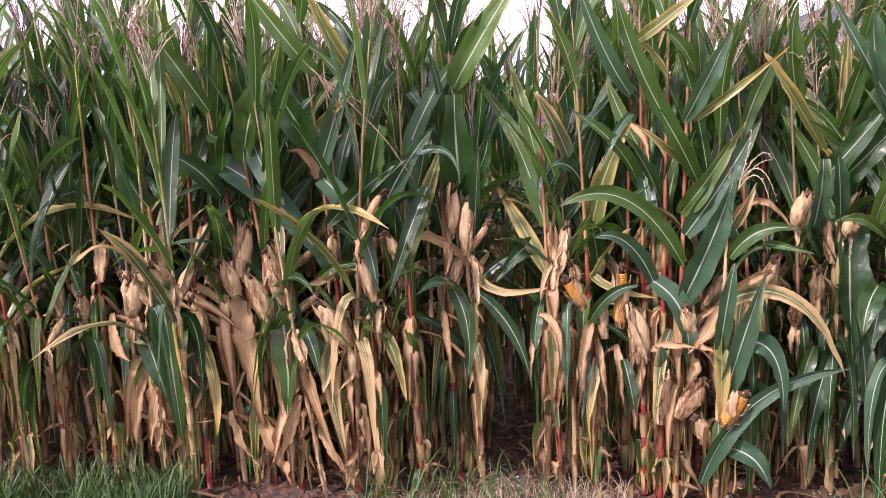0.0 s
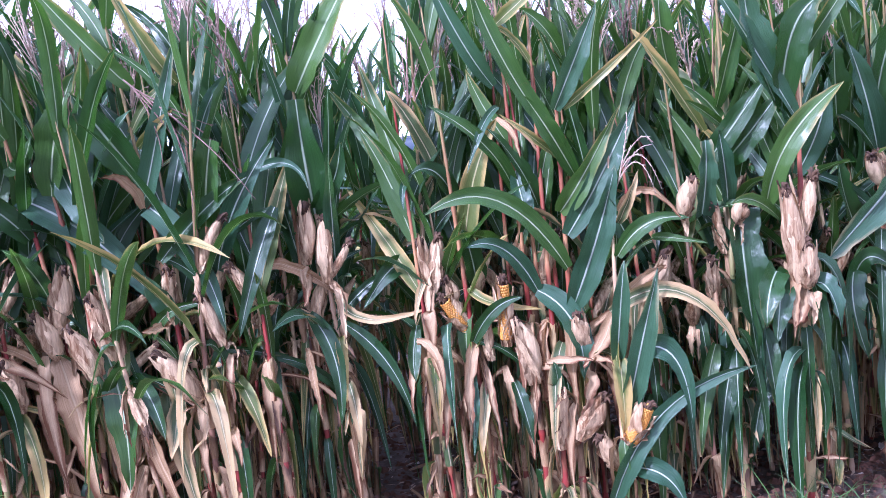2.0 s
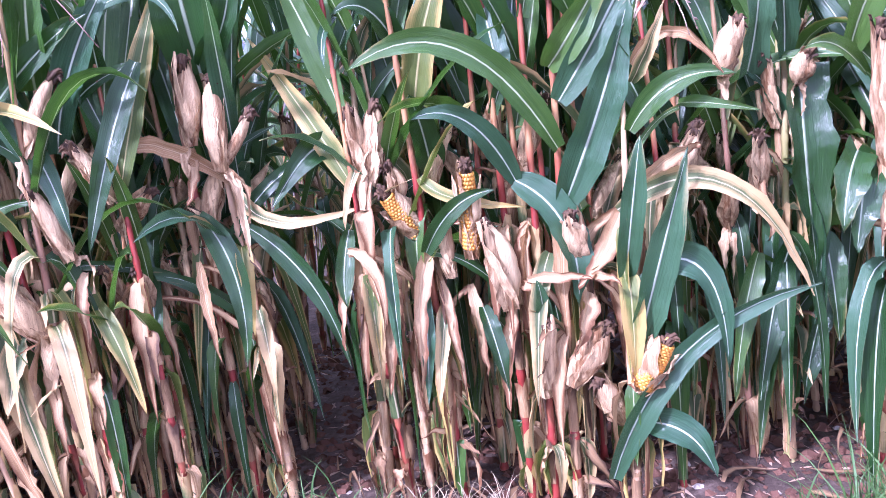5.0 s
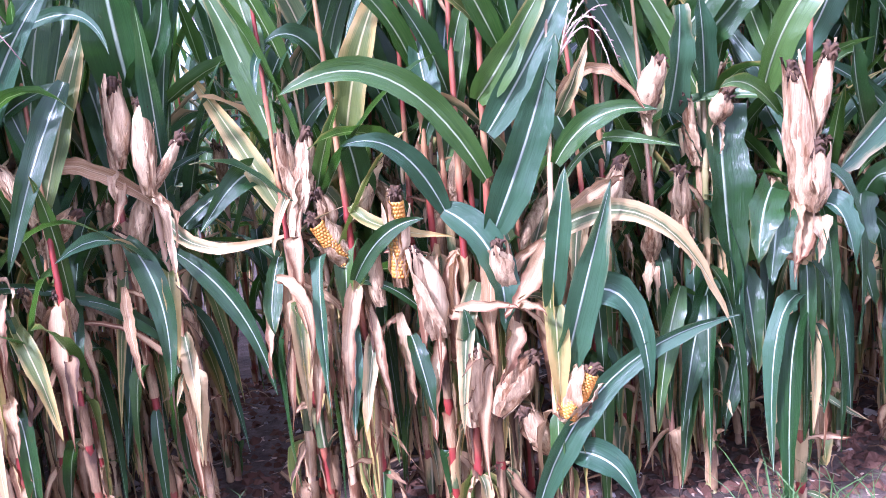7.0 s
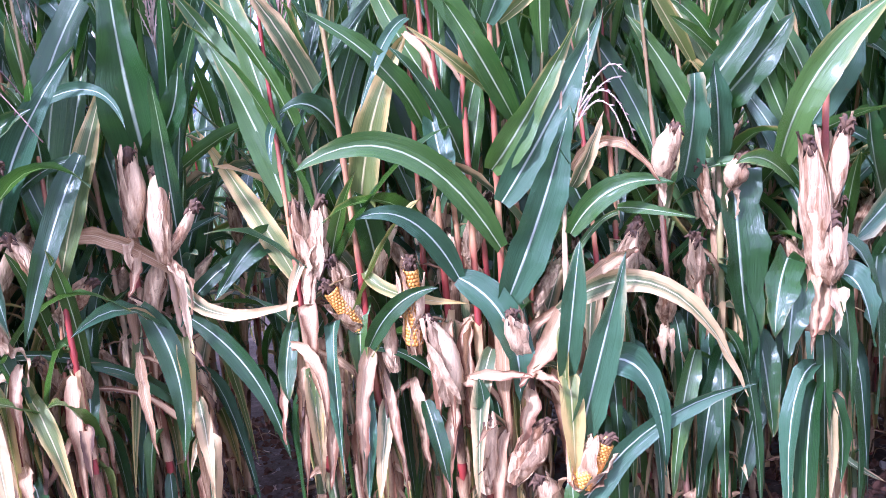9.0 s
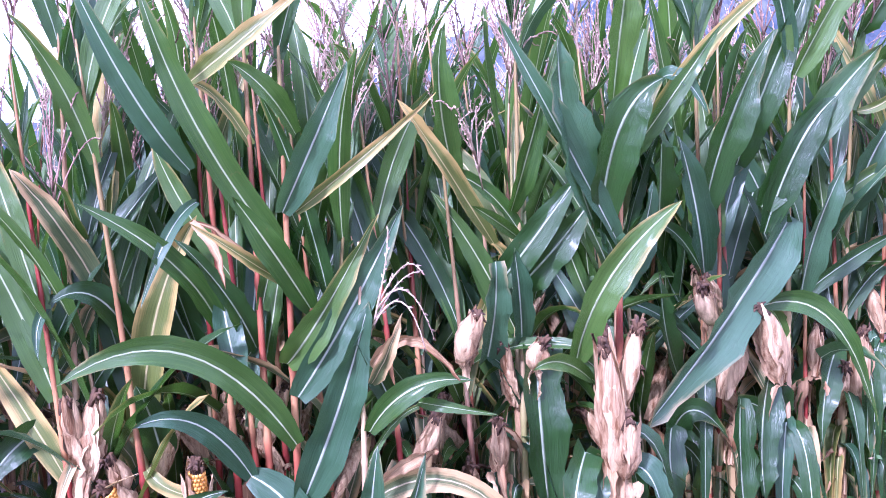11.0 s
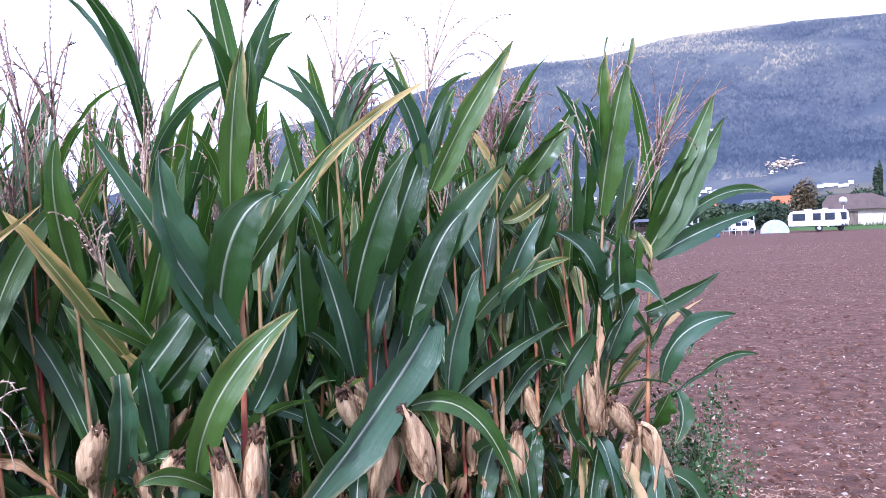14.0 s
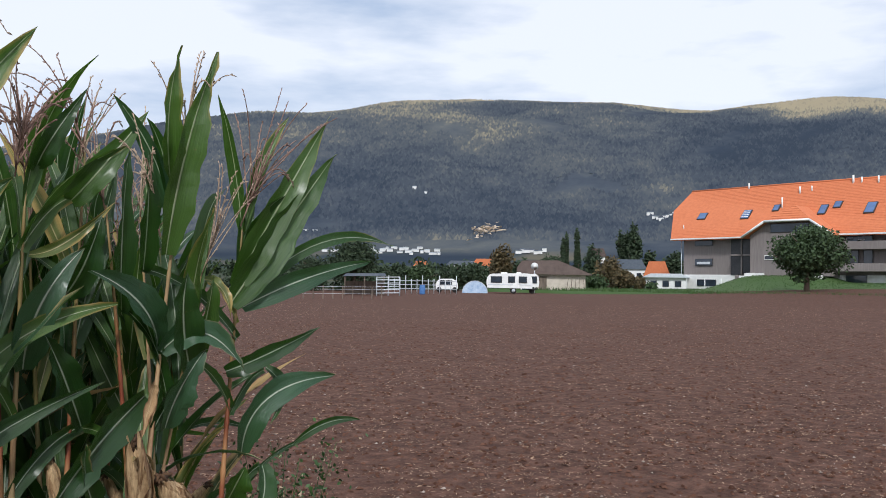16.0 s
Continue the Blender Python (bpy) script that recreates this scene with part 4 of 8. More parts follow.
leaf(p, (-0.11, -0.01, 1.69), (-0.19, -0.08, 1.78), (-0.40, -0.10, 2.08), 0.068, "green", turn=-3, twist=14, seed=51)
leaf(p, (-0.12, -0.01, 1.39), (-0.21, -0.08, 1.56), (-0.28, -0.10, 1.68), 0.110, "deep", turn=11, twist=3, seed=52)
leaf(p, (-0.13, 0.00, 1.54), (-0.06, -0.01, 1.67), (0.03, -0.01, 1.70), 0.031, "yellow", turn=0, twist=0, seed=3053, base=0.5, blunt=0.8)
leaf(p, (0.04, -0.01, 1.69), (-0.05, -0.08, 1.80), (-0.15, -0.10, 2.07), 0.055, "yellow", turn=6, twist=-16, seed=53)
leaf(p, (-0.11, -0.01, 1.49), (-0.05, -0.08, 1.54), (0.03, -0.10, 1.60), 0.035, "yellow", turn=-5, twist=-9, seed=54)
leaf(p, (-0.12, -0.01, 1.29), (-0.13, -0.08, 1.42), (-0.23, -0.10, 1.40), 0.041, "dry", turn=11, twist=39, seed=55)
leaf(p, (-0.12, -0.01, 1.30), (-0.06, -0.08, 1.43), (0.06, -0.10, 1.82), 0.069, "blue", turn=-4, twist=7, seed=56)
ear(p, (-0.06, -0.04, 0.96), (0.00, -0.03, 0.12), 0.13, 0.024, False, 57)
leaf(p, (-0.10, -0.01, 1.29), (0.08, -0.08, 1.14), (0.11, -0.10, 0.85), 0.080, "blue", turn=0, twist=-7, seed=58, base=1)
ear(p, (-0.02, -0.04, 0.63), (-0.11, -0.03, 0.18), 0.21, 0.038, False, 59)
leaf(p, (-0.06, 0.00, 0.73), (-0.10, -0.01, 0.83), (-0.14, -0.01, 0.86), 0.023, "green", turn=0, twist=0, seed=3060, base=0.5, blunt=0.8)
leaf(p, (-0.15, -0.01, 0.85), (-0.09, -0.08, 0.98), (0.07, -0.10, 0.96), 0.040, "green", turn=-8, twist=-6, seed=60)
leaf(p, (-0.08, -0.01, 0.90), (-0.13, -0.08, 0.88), (-0.16, -0.10, 0.89), 0.033, "dry", turn=-2, twist=-16, seed=61)
leaf(p, (-0.05, 0.00, 0.59), (-0.13, -0.01, 0.71), (-0.22, -0.01, 0.73), 0.034, "deep", turn=0, twist=0, seed=3062, base=0.5, blunt=0.8)
leaf(p, (-0.22, -0.01, 0.73), (-0.15, -0.08, 0.66), (-0.13, -0.10, 0.52), 0.058, "deep", turn=-2, twist=3, seed=62)
leaf(p, (-0.08, -0.01, 0.64), (-0.10, -0.08, 0.55), (-0.12, -0.10, 0.45), 0.065, "half", turn=-2, twist=1, seed=63)
leaf(p, (-0.05, -0.01, 0.90), (-0.10, -0.08, 1.00), (-0.13, -0.10, 1.08), 0.066, "blue", turn=0, twist=14, seed=64)
leaf(p, (-0.05, 0.00, 0.57), (-0.13, -0.01, 0.70), (-0.22, -0.01, 0.71), 0.020, "dry", turn=0, twist=0, seed=3065, base=0.5, blunt=0.8)
leaf(p, (-0.23, -0.01, 0.72), (-0.19, -0.08, 0.65), (-0.18, -0.10, 0.47), 0.031, "dry", turn=-8, twist=-55, seed=65)
p = front_maize(-0.25, 3.30, 1.84, 0.00, "red", 66)
leaf(p, (0.00, -0.01, 1.21), (0.02, -0.08, 1.35), (0.06, -0.10, 1.49), 0.103, "green", turn=6, twist=-3, seed=67, base=1, blunt=0.7)
leaf(p, (0.00, 0.00, 0.97), (-0.07, -0.01, 1.09), (-0.15, -0.01, 1.12), 0.039, "deep", turn=0, twist=0, seed=3068, base=0.5, blunt=0.8)
leaf(p, (-0.16, -0.01, 1.11), (0.03, -0.08, 1.31), (0.16, -0.10, 1.36), 0.067, "deep", turn=-1, twist=-1, seed=68)
leaf(p, (0.02, -0.01, 1.06), (0.08, -0.08, 1.28), (0.27, -0.10, 1.49), 0.073, "blue", turn=-11, twist=2, seed=69)
leaf(p, (0.00, 0.00, 1.20), (0.03, -0.01, 1.30), (0.08, -0.01, 1.32), 0.018, "blue", turn=0, twist=0, seed=3070, base=0.5, blunt=0.8)
leaf(p, (0.07, -0.01, 1.32), (0.32, -0.08, 1.48), (0.35, -0.10, 1.30), 0.031, "blue", turn=3, twist=-4, seed=70)
ear(p, (0.01, -0.04, 0.82), (-0.05, -0.03, 0.17), 0.18, 0.027, False, 71)
leaf(p, (0.04, -0.01, 0.68), (0.09, -0.08, 0.64), (0.13, -0.10, 0.42), 0.047, "yellow", turn=10, twist=10, seed=72, base=1)
leaf(p, (0.00, -0.01, 0.52), (0.03, -0.08, 0.52), (0.03, -0.10, 0.40), 0.036, "dry", turn=7, twist=-1, seed=73, base=1)
leaf(p, (0.03, -0.01, 0.77), (0.02, -0.08, 0.73), (0.03, -0.10, 0.59), 0.031, "dry", turn=-8, twist=47, seed=74)
tassel(p, (-0.20, -0.02, 1.71), (0.43, -0.04, -0.41), 0.42, "mauve", 75, 8)
leaf(p, (0.00, 0.00, 1.08), (0.10, -0.01, 1.23), (0.22, -0.01, 1.24), 0.033, "deep", turn=0, twist=0, seed=3076, base=0.5, blunt=0.8)
leaf(p, (0.23, -0.01, 1.25), (0.15, -0.08, 1.09), (0.07, -0.10, 0.83), 0.057, "deep", turn=1, twist=9, seed=76)
p = front_maize(0.18, 3.40, 2.04, -0.12, "tan", 77)
leaf(p, (-0.07, -0.01, 1.21), (-0.09, -0.08, 1.42), (-0.09, -0.10, 1.60), 0.134, "deep", turn=5, twist=-3, seed=78, base=0.8, blunt=0.5)
leaf(p, (-0.07, -0.01, 1.22), (0.03, -0.08, 1.31), (0.04, -0.10, 1.45), 0.063, "deep", turn=-10, twist=13, seed=79)
leaf(p, (-0.09, -0.01, 1.63), (-0.00, -0.08, 1.79), (0.17, -0.10, 2.05), 0.104, "green", turn=9, twist=7, seed=80)
ear(p, (-0.12, -0.04, 1.05), (0.02, -0.03, 0.19), 0.20, 0.028, False, 81)
ear(p, (-0.05, -0.04, 0.98), (0.01, -0.03, 0.21), 0.22, 0.028, False, 82)
ear(p, (-0.04, -0.04, 0.99), (0.07, -0.03, 0.11), 0.14, 0.016, False, 83)
leaf(p, (-0.03, -0.01, 0.93), (-0.30, -0.08, 1.18), (-0.28, -0.10, 0.95), 0.045, "dry", turn=3, twist=27, seed=84)
ear(p, (-0.31, -0.04, 0.86), (0.08, -0.03, 0.08), 0.12, 0.024, False, 85)
leaf(p, (-0.03, -0.01, 0.92), (0.01, -0.08, 0.77), (0.30, -0.10, 0.85), 0.037, "half", turn=10, twist=3, seed=86)
leaf(p, (-0.04, 0.00, 0.73), (-0.08, -0.01, 0.84), (-0.13, -0.01, 0.84), 0.035, "deep", turn=0, twist=0, seed=3087, base=0.5, blunt=0.8)
leaf(p, (-0.13, -0.01, 0.86), (-0.02, -0.08, 0.73), (-0.06, -0.10, 0.47), 0.062, "deep", turn=2, twist=2, seed=87)
leaf(p, (-0.01, -0.01, 0.81), (0.16, -0.08, 0.69), (0.20, -0.10, 0.43), 0.053, "deep", turn=0, twist=-10, seed=88)
leaf(p, (-0.05, 0.00, 0.80), (0.07, -0.01, 0.97), (0.22, -0.01, 0.98), 0.039, "deep", turn=0, twist=0, seed=3089, base=0.5, blunt=0.8)
leaf(p, (0.22, -0.01, 0.99), (0.18, -0.08, 1.04), (0.06, -0.10, 0.87), 0.068, "deep", turn=8, twist=2, seed=89)
leaf(p, (-0.12, -0.01, 1.03), (-0.11, -0.08, 0.94), (-0.14, -0.10, 0.90), 0.029, "dry", turn=3, twist=-16, seed=90)
leaf(p, (-0.02, -0.01, 0.60), (-0.00, -0.08, 0.56), (-0.00, -0.10, 0.38), 0.041, "half", turn=5, twist=-7, seed=91)
leaf(p, (-0.04, 0.00, 0.56), (-0.15, -0.01, 0.71), (-0.28, -0.01, 0.72), 0.030, "deep", turn=0, twist=0, seed=3092, base=0.5, blunt=0.8)
leaf(p, (-0.28, -0.01, 0.73), (-0.26, -0.08, 0.60), (-0.30, -0.10, 0.45), 0.052, "deep", turn=-2, twist=3, seed=92)
leaf(p, (-0.04, 0.00, 0.56), (-0.22, -0.01, 0.76), (-0.45, -0.01, 0.77), 0.031, "deep", turn=0, twist=0, seed=3093, base=0.5, blunt=0.8)
leaf(p, (-0.45, -0.01, 0.78), (-0.48, -0.08, 0.64), (-0.49, -0.10, 0.45), 0.055, "deep", turn=10, twist=15, seed=93)
leaf(p, (-0.03, 0.00, 0.50), (-0.14, -0.01, 0.65), (-0.27, -0.01, 0.66), 0.018, "dry", turn=0, twist=0, seed=3094, base=0.5, blunt=0.8)
leaf(p, (-0.27, -0.01, 0.67), (-0.22, -0.08, 0.60), (-0.23, -0.10, 0.43), 0.027, "dry", turn=-11, twist=-32, seed=94)
leaf(p, (-0.04, 0.00, 0.61), (-0.09, -0.01, 0.72), (-0.15, -0.01, 0.73), 0.019, "dry", turn=0, twist=0, seed=3095, base=0.5, blunt=0.8)
leaf(p, (-0.15, -0.01, 0.74), (-0.14, -0.08, 0.65), (-0.12, -0.10, 0.49), 0.030, "dry", turn=-2, twist=4, seed=95)
p = front_maize(0.44, 3.36, 2.07, 0.07, "tan", 96)
ear(p, (0.04, -0.04, 0.90), (0.04, -0.03, 0.20), 0.20, 0.036, False, 97)
ear(p, (0.04, -0.04, 0.91), (-0.03, -0.03, 0.18), 0.18, 0.029, False, 98)
ear(p, (0.12, -0.04, 0.85), (-0.03, -0.03, 0.09), 0.10, 0.022, False, 99)
ear(p, (0.17, -0.04, 0.72), (-0.10, -0.03, 0.16), 0.19, 0.030, True, 100)
leaf(p, (0.04, 0.00, 1.18), (0.07, -0.01, 1.28), (0.11, -0.01, 1.31), 0.034, "half", turn=0, twist=0, seed=3101, base=0.5, blunt=0.8)
leaf(p, (0.11, -0.01, 1.30), (0.02, -0.08, 1.53), (-0.05, -0.10, 1.60), 0.059, "half", turn=-5, twist=14, seed=101, base=1)
leaf(p, (0.04, 0.00, 1.04), (0.10, -0.01, 1.16), (0.17, -0.01, 1.19), 0.036, "deep", turn=0, twist=0, seed=3102, base=0.5, blunt=0.8)
leaf(p, (0.17, -0.01, 1.18), (0.10, -0.08, 1.38), (0.00, -0.10, 1.31), 0.063, "deep", turn=-2, twist=-11, seed=102)
leaf(p, (0.01, -0.01, 1.31), (-0.04, -0.08, 1.28), (-0.03, -0.10, 1.19), 0.024, "blue", turn=1, twist=-6, seed=103)
leaf(p, (0.03, 0.00, 0.85), (0.09, -0.01, 0.97), (0.17, -0.01, 1.00), 0.048, "yellow", turn=0, twist=0, seed=3104, base=0.5, blunt=0.8)
leaf(p, (0.17, -0.01, 0.99), (0.20, -0.08, 1.30), (0.32, -0.10, 1.48), 0.084, "yellow", turn=4, twist=10, seed=104, base=0.8)
leaf(p, (0.03, 0.00, 0.73), (0.11, -0.01, 0.87), (0.21, -0.01, 0.90), 0.042, "deep", turn=0, twist=0, seed=3105, base=0.5, blunt=0.8)
leaf(p, (0.21, -0.01, 0.89), (0.19, -0.08, 1.04), (0.16, -0.10, 1.11), 0.073, "deep", turn=-6, twist=4, seed=105)
leaf(p, (0.06, -0.01, 0.71), (0.07, -0.08, 0.60), (0.07, -0.10, 0.39), 0.049, "dry", turn=1, twist=57, seed=106)
leaf(p, (0.04, -0.01, 0.73), (0.06, -0.08, 0.56), (0.03, -0.10, 0.35), 0.047, "dry", turn=-10, twist=17, seed=107)
leaf(p, (0.01, -0.01, 0.73), (-0.02, -0.08, 0.64), (-0.03, -0.10, 0.33), 0.041, "dry", turn=-12, twist=42, seed=108)
leaf(p, (0.02, 0.00, 0.64), (0.06, -0.01, 0.74), (0.11, -0.01, 0.76), 0.021, "dry", turn=0, twist=0, seed=3109, base=0.5, blunt=0.8)
leaf(p, (0.11, -0.01, 0.77), (0.16, -0.08, 0.65), (0.12, -0.10, 0.49), 0.033, "dry", turn=1, twist=5, seed=109)
leaf(p, (-0.02, -0.01, 0.78), (-0.06, -0.08, 0.67), (-0.05, -0.10, 0.60), 0.046, "deep", turn=2, twist=13, seed=110)
leaf(p, (0.07, -0.01, 1.01), (-0.02, -0.08, 0.91), (-0.03, -0.10, 0.80), 0.027, "half", turn=-1, twist=-12, seed=111)
leaf(p, (-0.02, -0.01, 0.72), (-0.06, -0.08, 0.58), (-0.07, -0.10, 0.49), 0.033, "dry", turn=-8, twist=-47, seed=112)
p = front_maize(0.64, 3.30, 1.99, -0.10, "red", 113)
leaf(p, (-0.03, 0.00, 0.58), (-0.12, -0.01, 0.72), (-0.23, -0.01, 0.73), 0.021, "dry", turn=0, twist=0, seed=3114, base=0.5, blunt=0.8)
leaf(p, (-0.23, -0.01, 0.74), (-0.14, -0.08, 0.74), (-0.17, -0.10, 0.52), 0.032, "dry", turn=-9, twist=27, seed=114)
leaf(p, (-0.03, -0.01, 0.71), (-0.09, -0.08, 0.63), (-0.09, -0.10, 0.36), 0.048, "dry", turn=3, twist=24, seed=115)
leaf(p, (0.01, -0.01, 0.58), (-0.03, -0.08, 0.49), (-0.05, -0.10, 0.33), 0.046, "half", turn=-7, twist=-11, seed=116)
leaf(p, (-0.01, -0.01, 0.65), (0.01, -0.08, 0.54), (0.02, -0.10, 0.32), 0.030, "dry", turn=-9, twist=45, seed=117)
ear(p, (0.02, -0.04, 0.65), (-0.01, -0.03, 0.14), 0.15, 0.021, False, 118)
leaf(p, (-0.03, -0.01, 0.90), (-0.00, -0.08, 0.84), (0.21, -0.10, 0.81), 0.036, "yellow", turn=-2, twist=14, seed=119)
leaf(p, (-0.03, 0.00, 0.48), (0.02, -0.01, 0.59), (0.07, -0.01, 0.60), 0.023, "dry", turn=0, twist=0, seed=3120, base=0.5, blunt=0.8)
leaf(p, (0.07, -0.01, 0.61), (0.08, -0.08, 0.51), (0.08, -0.10, 0.38), 0.035, "dry", turn=-5, twist=42, seed=120)
leaf(p, (-0.06, -0.01, 0.62), (-0.05, -0.08, 0.57), (-0.08, -0.10, 0.33), 0.040, "blue", turn=-6, twist=4, seed=121)
p = front_maize(0.82, 3.25, 2.14, -0.04, "red", 122)
leaf(p, (-0.03, -0.01, 1.22), (-0.09, -0.08, 1.40), (-0.31, -0.10, 1.53), 0.057, "green", turn=-12, twist=5, seed=123)
leaf(p, (-0.07, -0.01, 1.58), (-0.19, -0.08, 1.72), (-0.29, -0.10, 2.00), 0.060, "blue", turn=9, twist=9, seed=124)
leaf(p, (-0.06, -0.01, 1.51), (-0.13, -0.08, 1.49), (-0.20, -0.10, 1.30), 0.028, "blue", turn=-2, twist=11, seed=125)
leaf(p, (-0.02, 0.00, 1.04), (0.01, -0.01, 1.14), (0.05, -0.01, 1.17), 0.033, "deep", turn=0, twist=0, seed=3126, base=0.5, blunt=0.8)
leaf(p, (0.05, -0.01, 1.16), (-0.01, -0.08, 1.32), (-0.12, -0.10, 1.44), 0.057, "deep", turn=-5, twist=-16, seed=126)
ear(p, (-0.11, -0.04, 0.71), (0.00, -0.03, 0.23), 0.23, 0.028, True, 127)
ear(p, (-0.02, -0.04, 0.57), (-0.06, -0.03, 0.22), 0.23, 0.038, False, 128)
leaf(p, (-0.01, 0.00, 0.56), (-0.10, -0.01, 0.70), (-0.21, -0.01, 0.72), 0.027, "deep", turn=0, twist=0, seed=3129, base=0.5, blunt=0.8)
leaf(p, (-0.22, -0.01, 0.72), (-0.16, -0.08, 0.87), (-0.05, -0.10, 0.87), 0.047, "deep", turn=1, twist=-4, seed=129)
leaf(p, (-0.02, -0.01, 1.29), (-0.02, -0.08, 1.17), (0.00, -0.10, 1.08), 0.064, "blue", turn=5, twist=-2, seed=130)
leaf(p, (-0.01, -0.01, 0.63), (0.02, -0.08, 0.60), (0.04, -0.10, 0.64), 0.034, "dry", turn=-1, twist=17, seed=131)
leaf(p, (-0.01, -0.01, 0.55), (-0.07, -0.08, 0.48), (-0.06, -0.10, 0.30), 0.040, "dry", turn=8, twist=-43, seed=132)
leaf(p, (-0.01, 0.00, 0.43), (-0.05, -0.01, 0.54), (-0.09, -0.01, 0.55), 0.026, "deep", turn=0, twist=0, seed=3133, base=0.5, blunt=0.8)
leaf(p, (-0.09, -0.01, 0.56), (-0.08, -0.08, 0.51), (-0.06, -0.10, 0.36), 0.045, "deep", turn=0, twist=15, seed=133)
p = front_maize(0.87, 3.20, 2.19, 0.01, "red", 134)
leaf(p, (0.01, 0.00, 1.26), (0.03, -0.01, 1.36), (0.06, -0.01, 1.40), 0.039, "green", turn=0, twist=0, seed=3135, base=0.5, blunt=0.8)
leaf(p, (0.07, -0.01, 1.38), (-0.15, -0.09, 1.67), (-0.21, -0.10, 1.96), 0.068, "green", turn=-1, twist=1, seed=135)
leaf(p, (-0.04, -0.01, 0.88), (-0.15, -0.09, 1.11), (-0.29, -0.10, 1.06), 0.060, "blue", turn=11, twist=-12, seed=136)
leaf(p, (-0.04, -0.01, 0.88), (0.10, -0.09, 0.80), (0.07, -0.10, 0.57), 0.085, "blue", turn=-1, twist=11, seed=137)
leaf(p, (0.01, 0.00, 1.63), (-0.05, -0.01, 1.75), (-0.11, -0.01, 1.77), 0.026, "yellow", turn=0, twist=0, seed=3138, base=0.5, blunt=0.8)
leaf(p, (-0.11, -0.01, 1.77), (-0.02, -0.09, 1.84), (0.12, -0.10, 1.95), 0.045, "yellow", turn=3, twist=2, seed=138)
leaf(p, (0.01, 0.00, 1.33), (-0.05, -0.01, 1.45), (-0.13, -0.01, 1.47), 0.014, "dry", turn=0, twist=0, seed=3139, base=0.5, blunt=0.8)
leaf(p, (-0.13, -0.01, 1.47), (-0.08, -0.09, 1.42), (-0.08, -0.10, 1.33), 0.022, "dry", turn=-2, twist=-10, seed=139)
leaf(p, (0.00, -0.01, 0.40), (-0.01, -0.09, 0.61), (-0.03, -0.10, 0.65), 0.038, "blue", turn=3, twist=5, seed=140)
ear(p, (-0.01, -0.05, 0.34), (-0.00, -0.03, 0.20), 0.20, 0.027, False, 141)
leaf(p, (0.03, -0.01, 0.69), (-0.03, -0.09, 0.63), (-0.05, -0.10, 0.33), 0.050, "half", turn=-12, twist=-16, seed=142)
p = front_maize(0.92, 3.16, 2.19, 0.03, "red", 143)
leaf(p, (0.01, -0.01, 0.95), (-0.21, -0.09, 1.34), (-0.47, -0.10, 1.18), 0.069, "green", turn=-5, twist=9, seed=144)
leaf(p, (0.01, -0.01, 1.32), (-0.08, -0.09, 1.39), (-0.20, -0.10, 1.48), 0.030, "yellow", turn=0, twist=3, seed=145)
leaf(p, (0.06, -0.01, 1.26), (-0.03, -0.09, 1.41), (-0.11, -0.10, 1.53), 0.063, "green", turn=9, twist=9, seed=146)
leaf(p, (0.05, -0.01, 1.65), (-0.02, -0.09, 1.76), (-0.10, -0.10, 1.80), 0.049, "green", turn=-11, twist=15, seed=147)
leaf(p, (0.01, -0.01, 1.48), (0.07, -0.09, 1.63), (0.15, -0.10, 1.80), 0.069, "blue", turn=-10, twist=4, seed=148)
leaf(p, (0.04, -0.01, 1.48), (0.15, -0.09, 1.57), (0.35, -0.10, 1.73), 0.032, "yellow", turn=-5, twist=-14, seed=149)
leaf(p, (0.00, -0.01, 1.14), (0.05, -0.09, 1.22), (0.20, -0.10, 1.47), 0.075, "green", turn=0, twist=-16, seed=150)
leaf(p, (0.02, -0.01, 1.06), (0.13, -0.09, 1.24), (0.26, -0.10, 1.49), 0.084, "blue", turn=5, twist=-1, seed=151)
leaf(p, (0.02, -0.01, 0.82), (0.11, -0.09, 1.06), (0.17, -0.10, 1.28), 0.099, "blue", turn=4, twist=-10, seed=152)
ear(p, (0.04, -0.04, 0.69), (-0.03, -0.03, 0.11), 0.12, 0.028, False, 153)
leaf(p, (0.01, 0.00, 0.51), (-0.04, -0.01, 0.62), (-0.09, -0.01, 0.64), 0.018, "dry", turn=0, twist=0, seed=3154, base=0.5, blunt=0.8)
leaf(p, (-0.09, -0.01, 0.64), (-0.00, -0.09, 0.67), (0.05, -0.10, 0.64), 0.028, "dry", turn=-5, twist=10, seed=154)
leaf(p, (0.01, 0.00, 0.64), (0.08, -0.01, 0.77), (0.16, -0.01, 0.78), 0.036, "dry", turn=0, twist=0, seed=3155, base=0.5, blunt=0.8)
leaf(p, (0.16, -0.01, 0.79), (0.09, -0.09, 0.68), (0.01, -0.10, 0.63), 0.056, "dry", turn=-10, twist=-23, seed=155)
ear(p, (-0.00, -0.04, 0.37), (0.09, -0.03, 0.15), 0.17, 0.037, False, 156)
ear(p, (0.12, -0.04, 0.25), (-0.07, -0.03, 0.13), 0.15, 0.035, False, 157)
leaf(p, (0.06, -0.01, 0.60), (0.03, -0.09, 0.55), (-0.01, -0.10, 0.46), 0.051, "dry", turn=-2, twist=56, seed=158)
p = front_maize(1.05, 3.08, 1.41, 0.03, "tan", 159)
tassel(p, (0.04, -0.02, 1.20), (0.07, -0.04, 0.26), 0.27, "pale", 160, 5, 1.3)
leaf(p, (0.03, -0.01, 0.98), (0.09, -0.09, 1.13), (0.25, -0.10, 1.09), 0.055, "green", turn=11, twist=-2, seed=161)
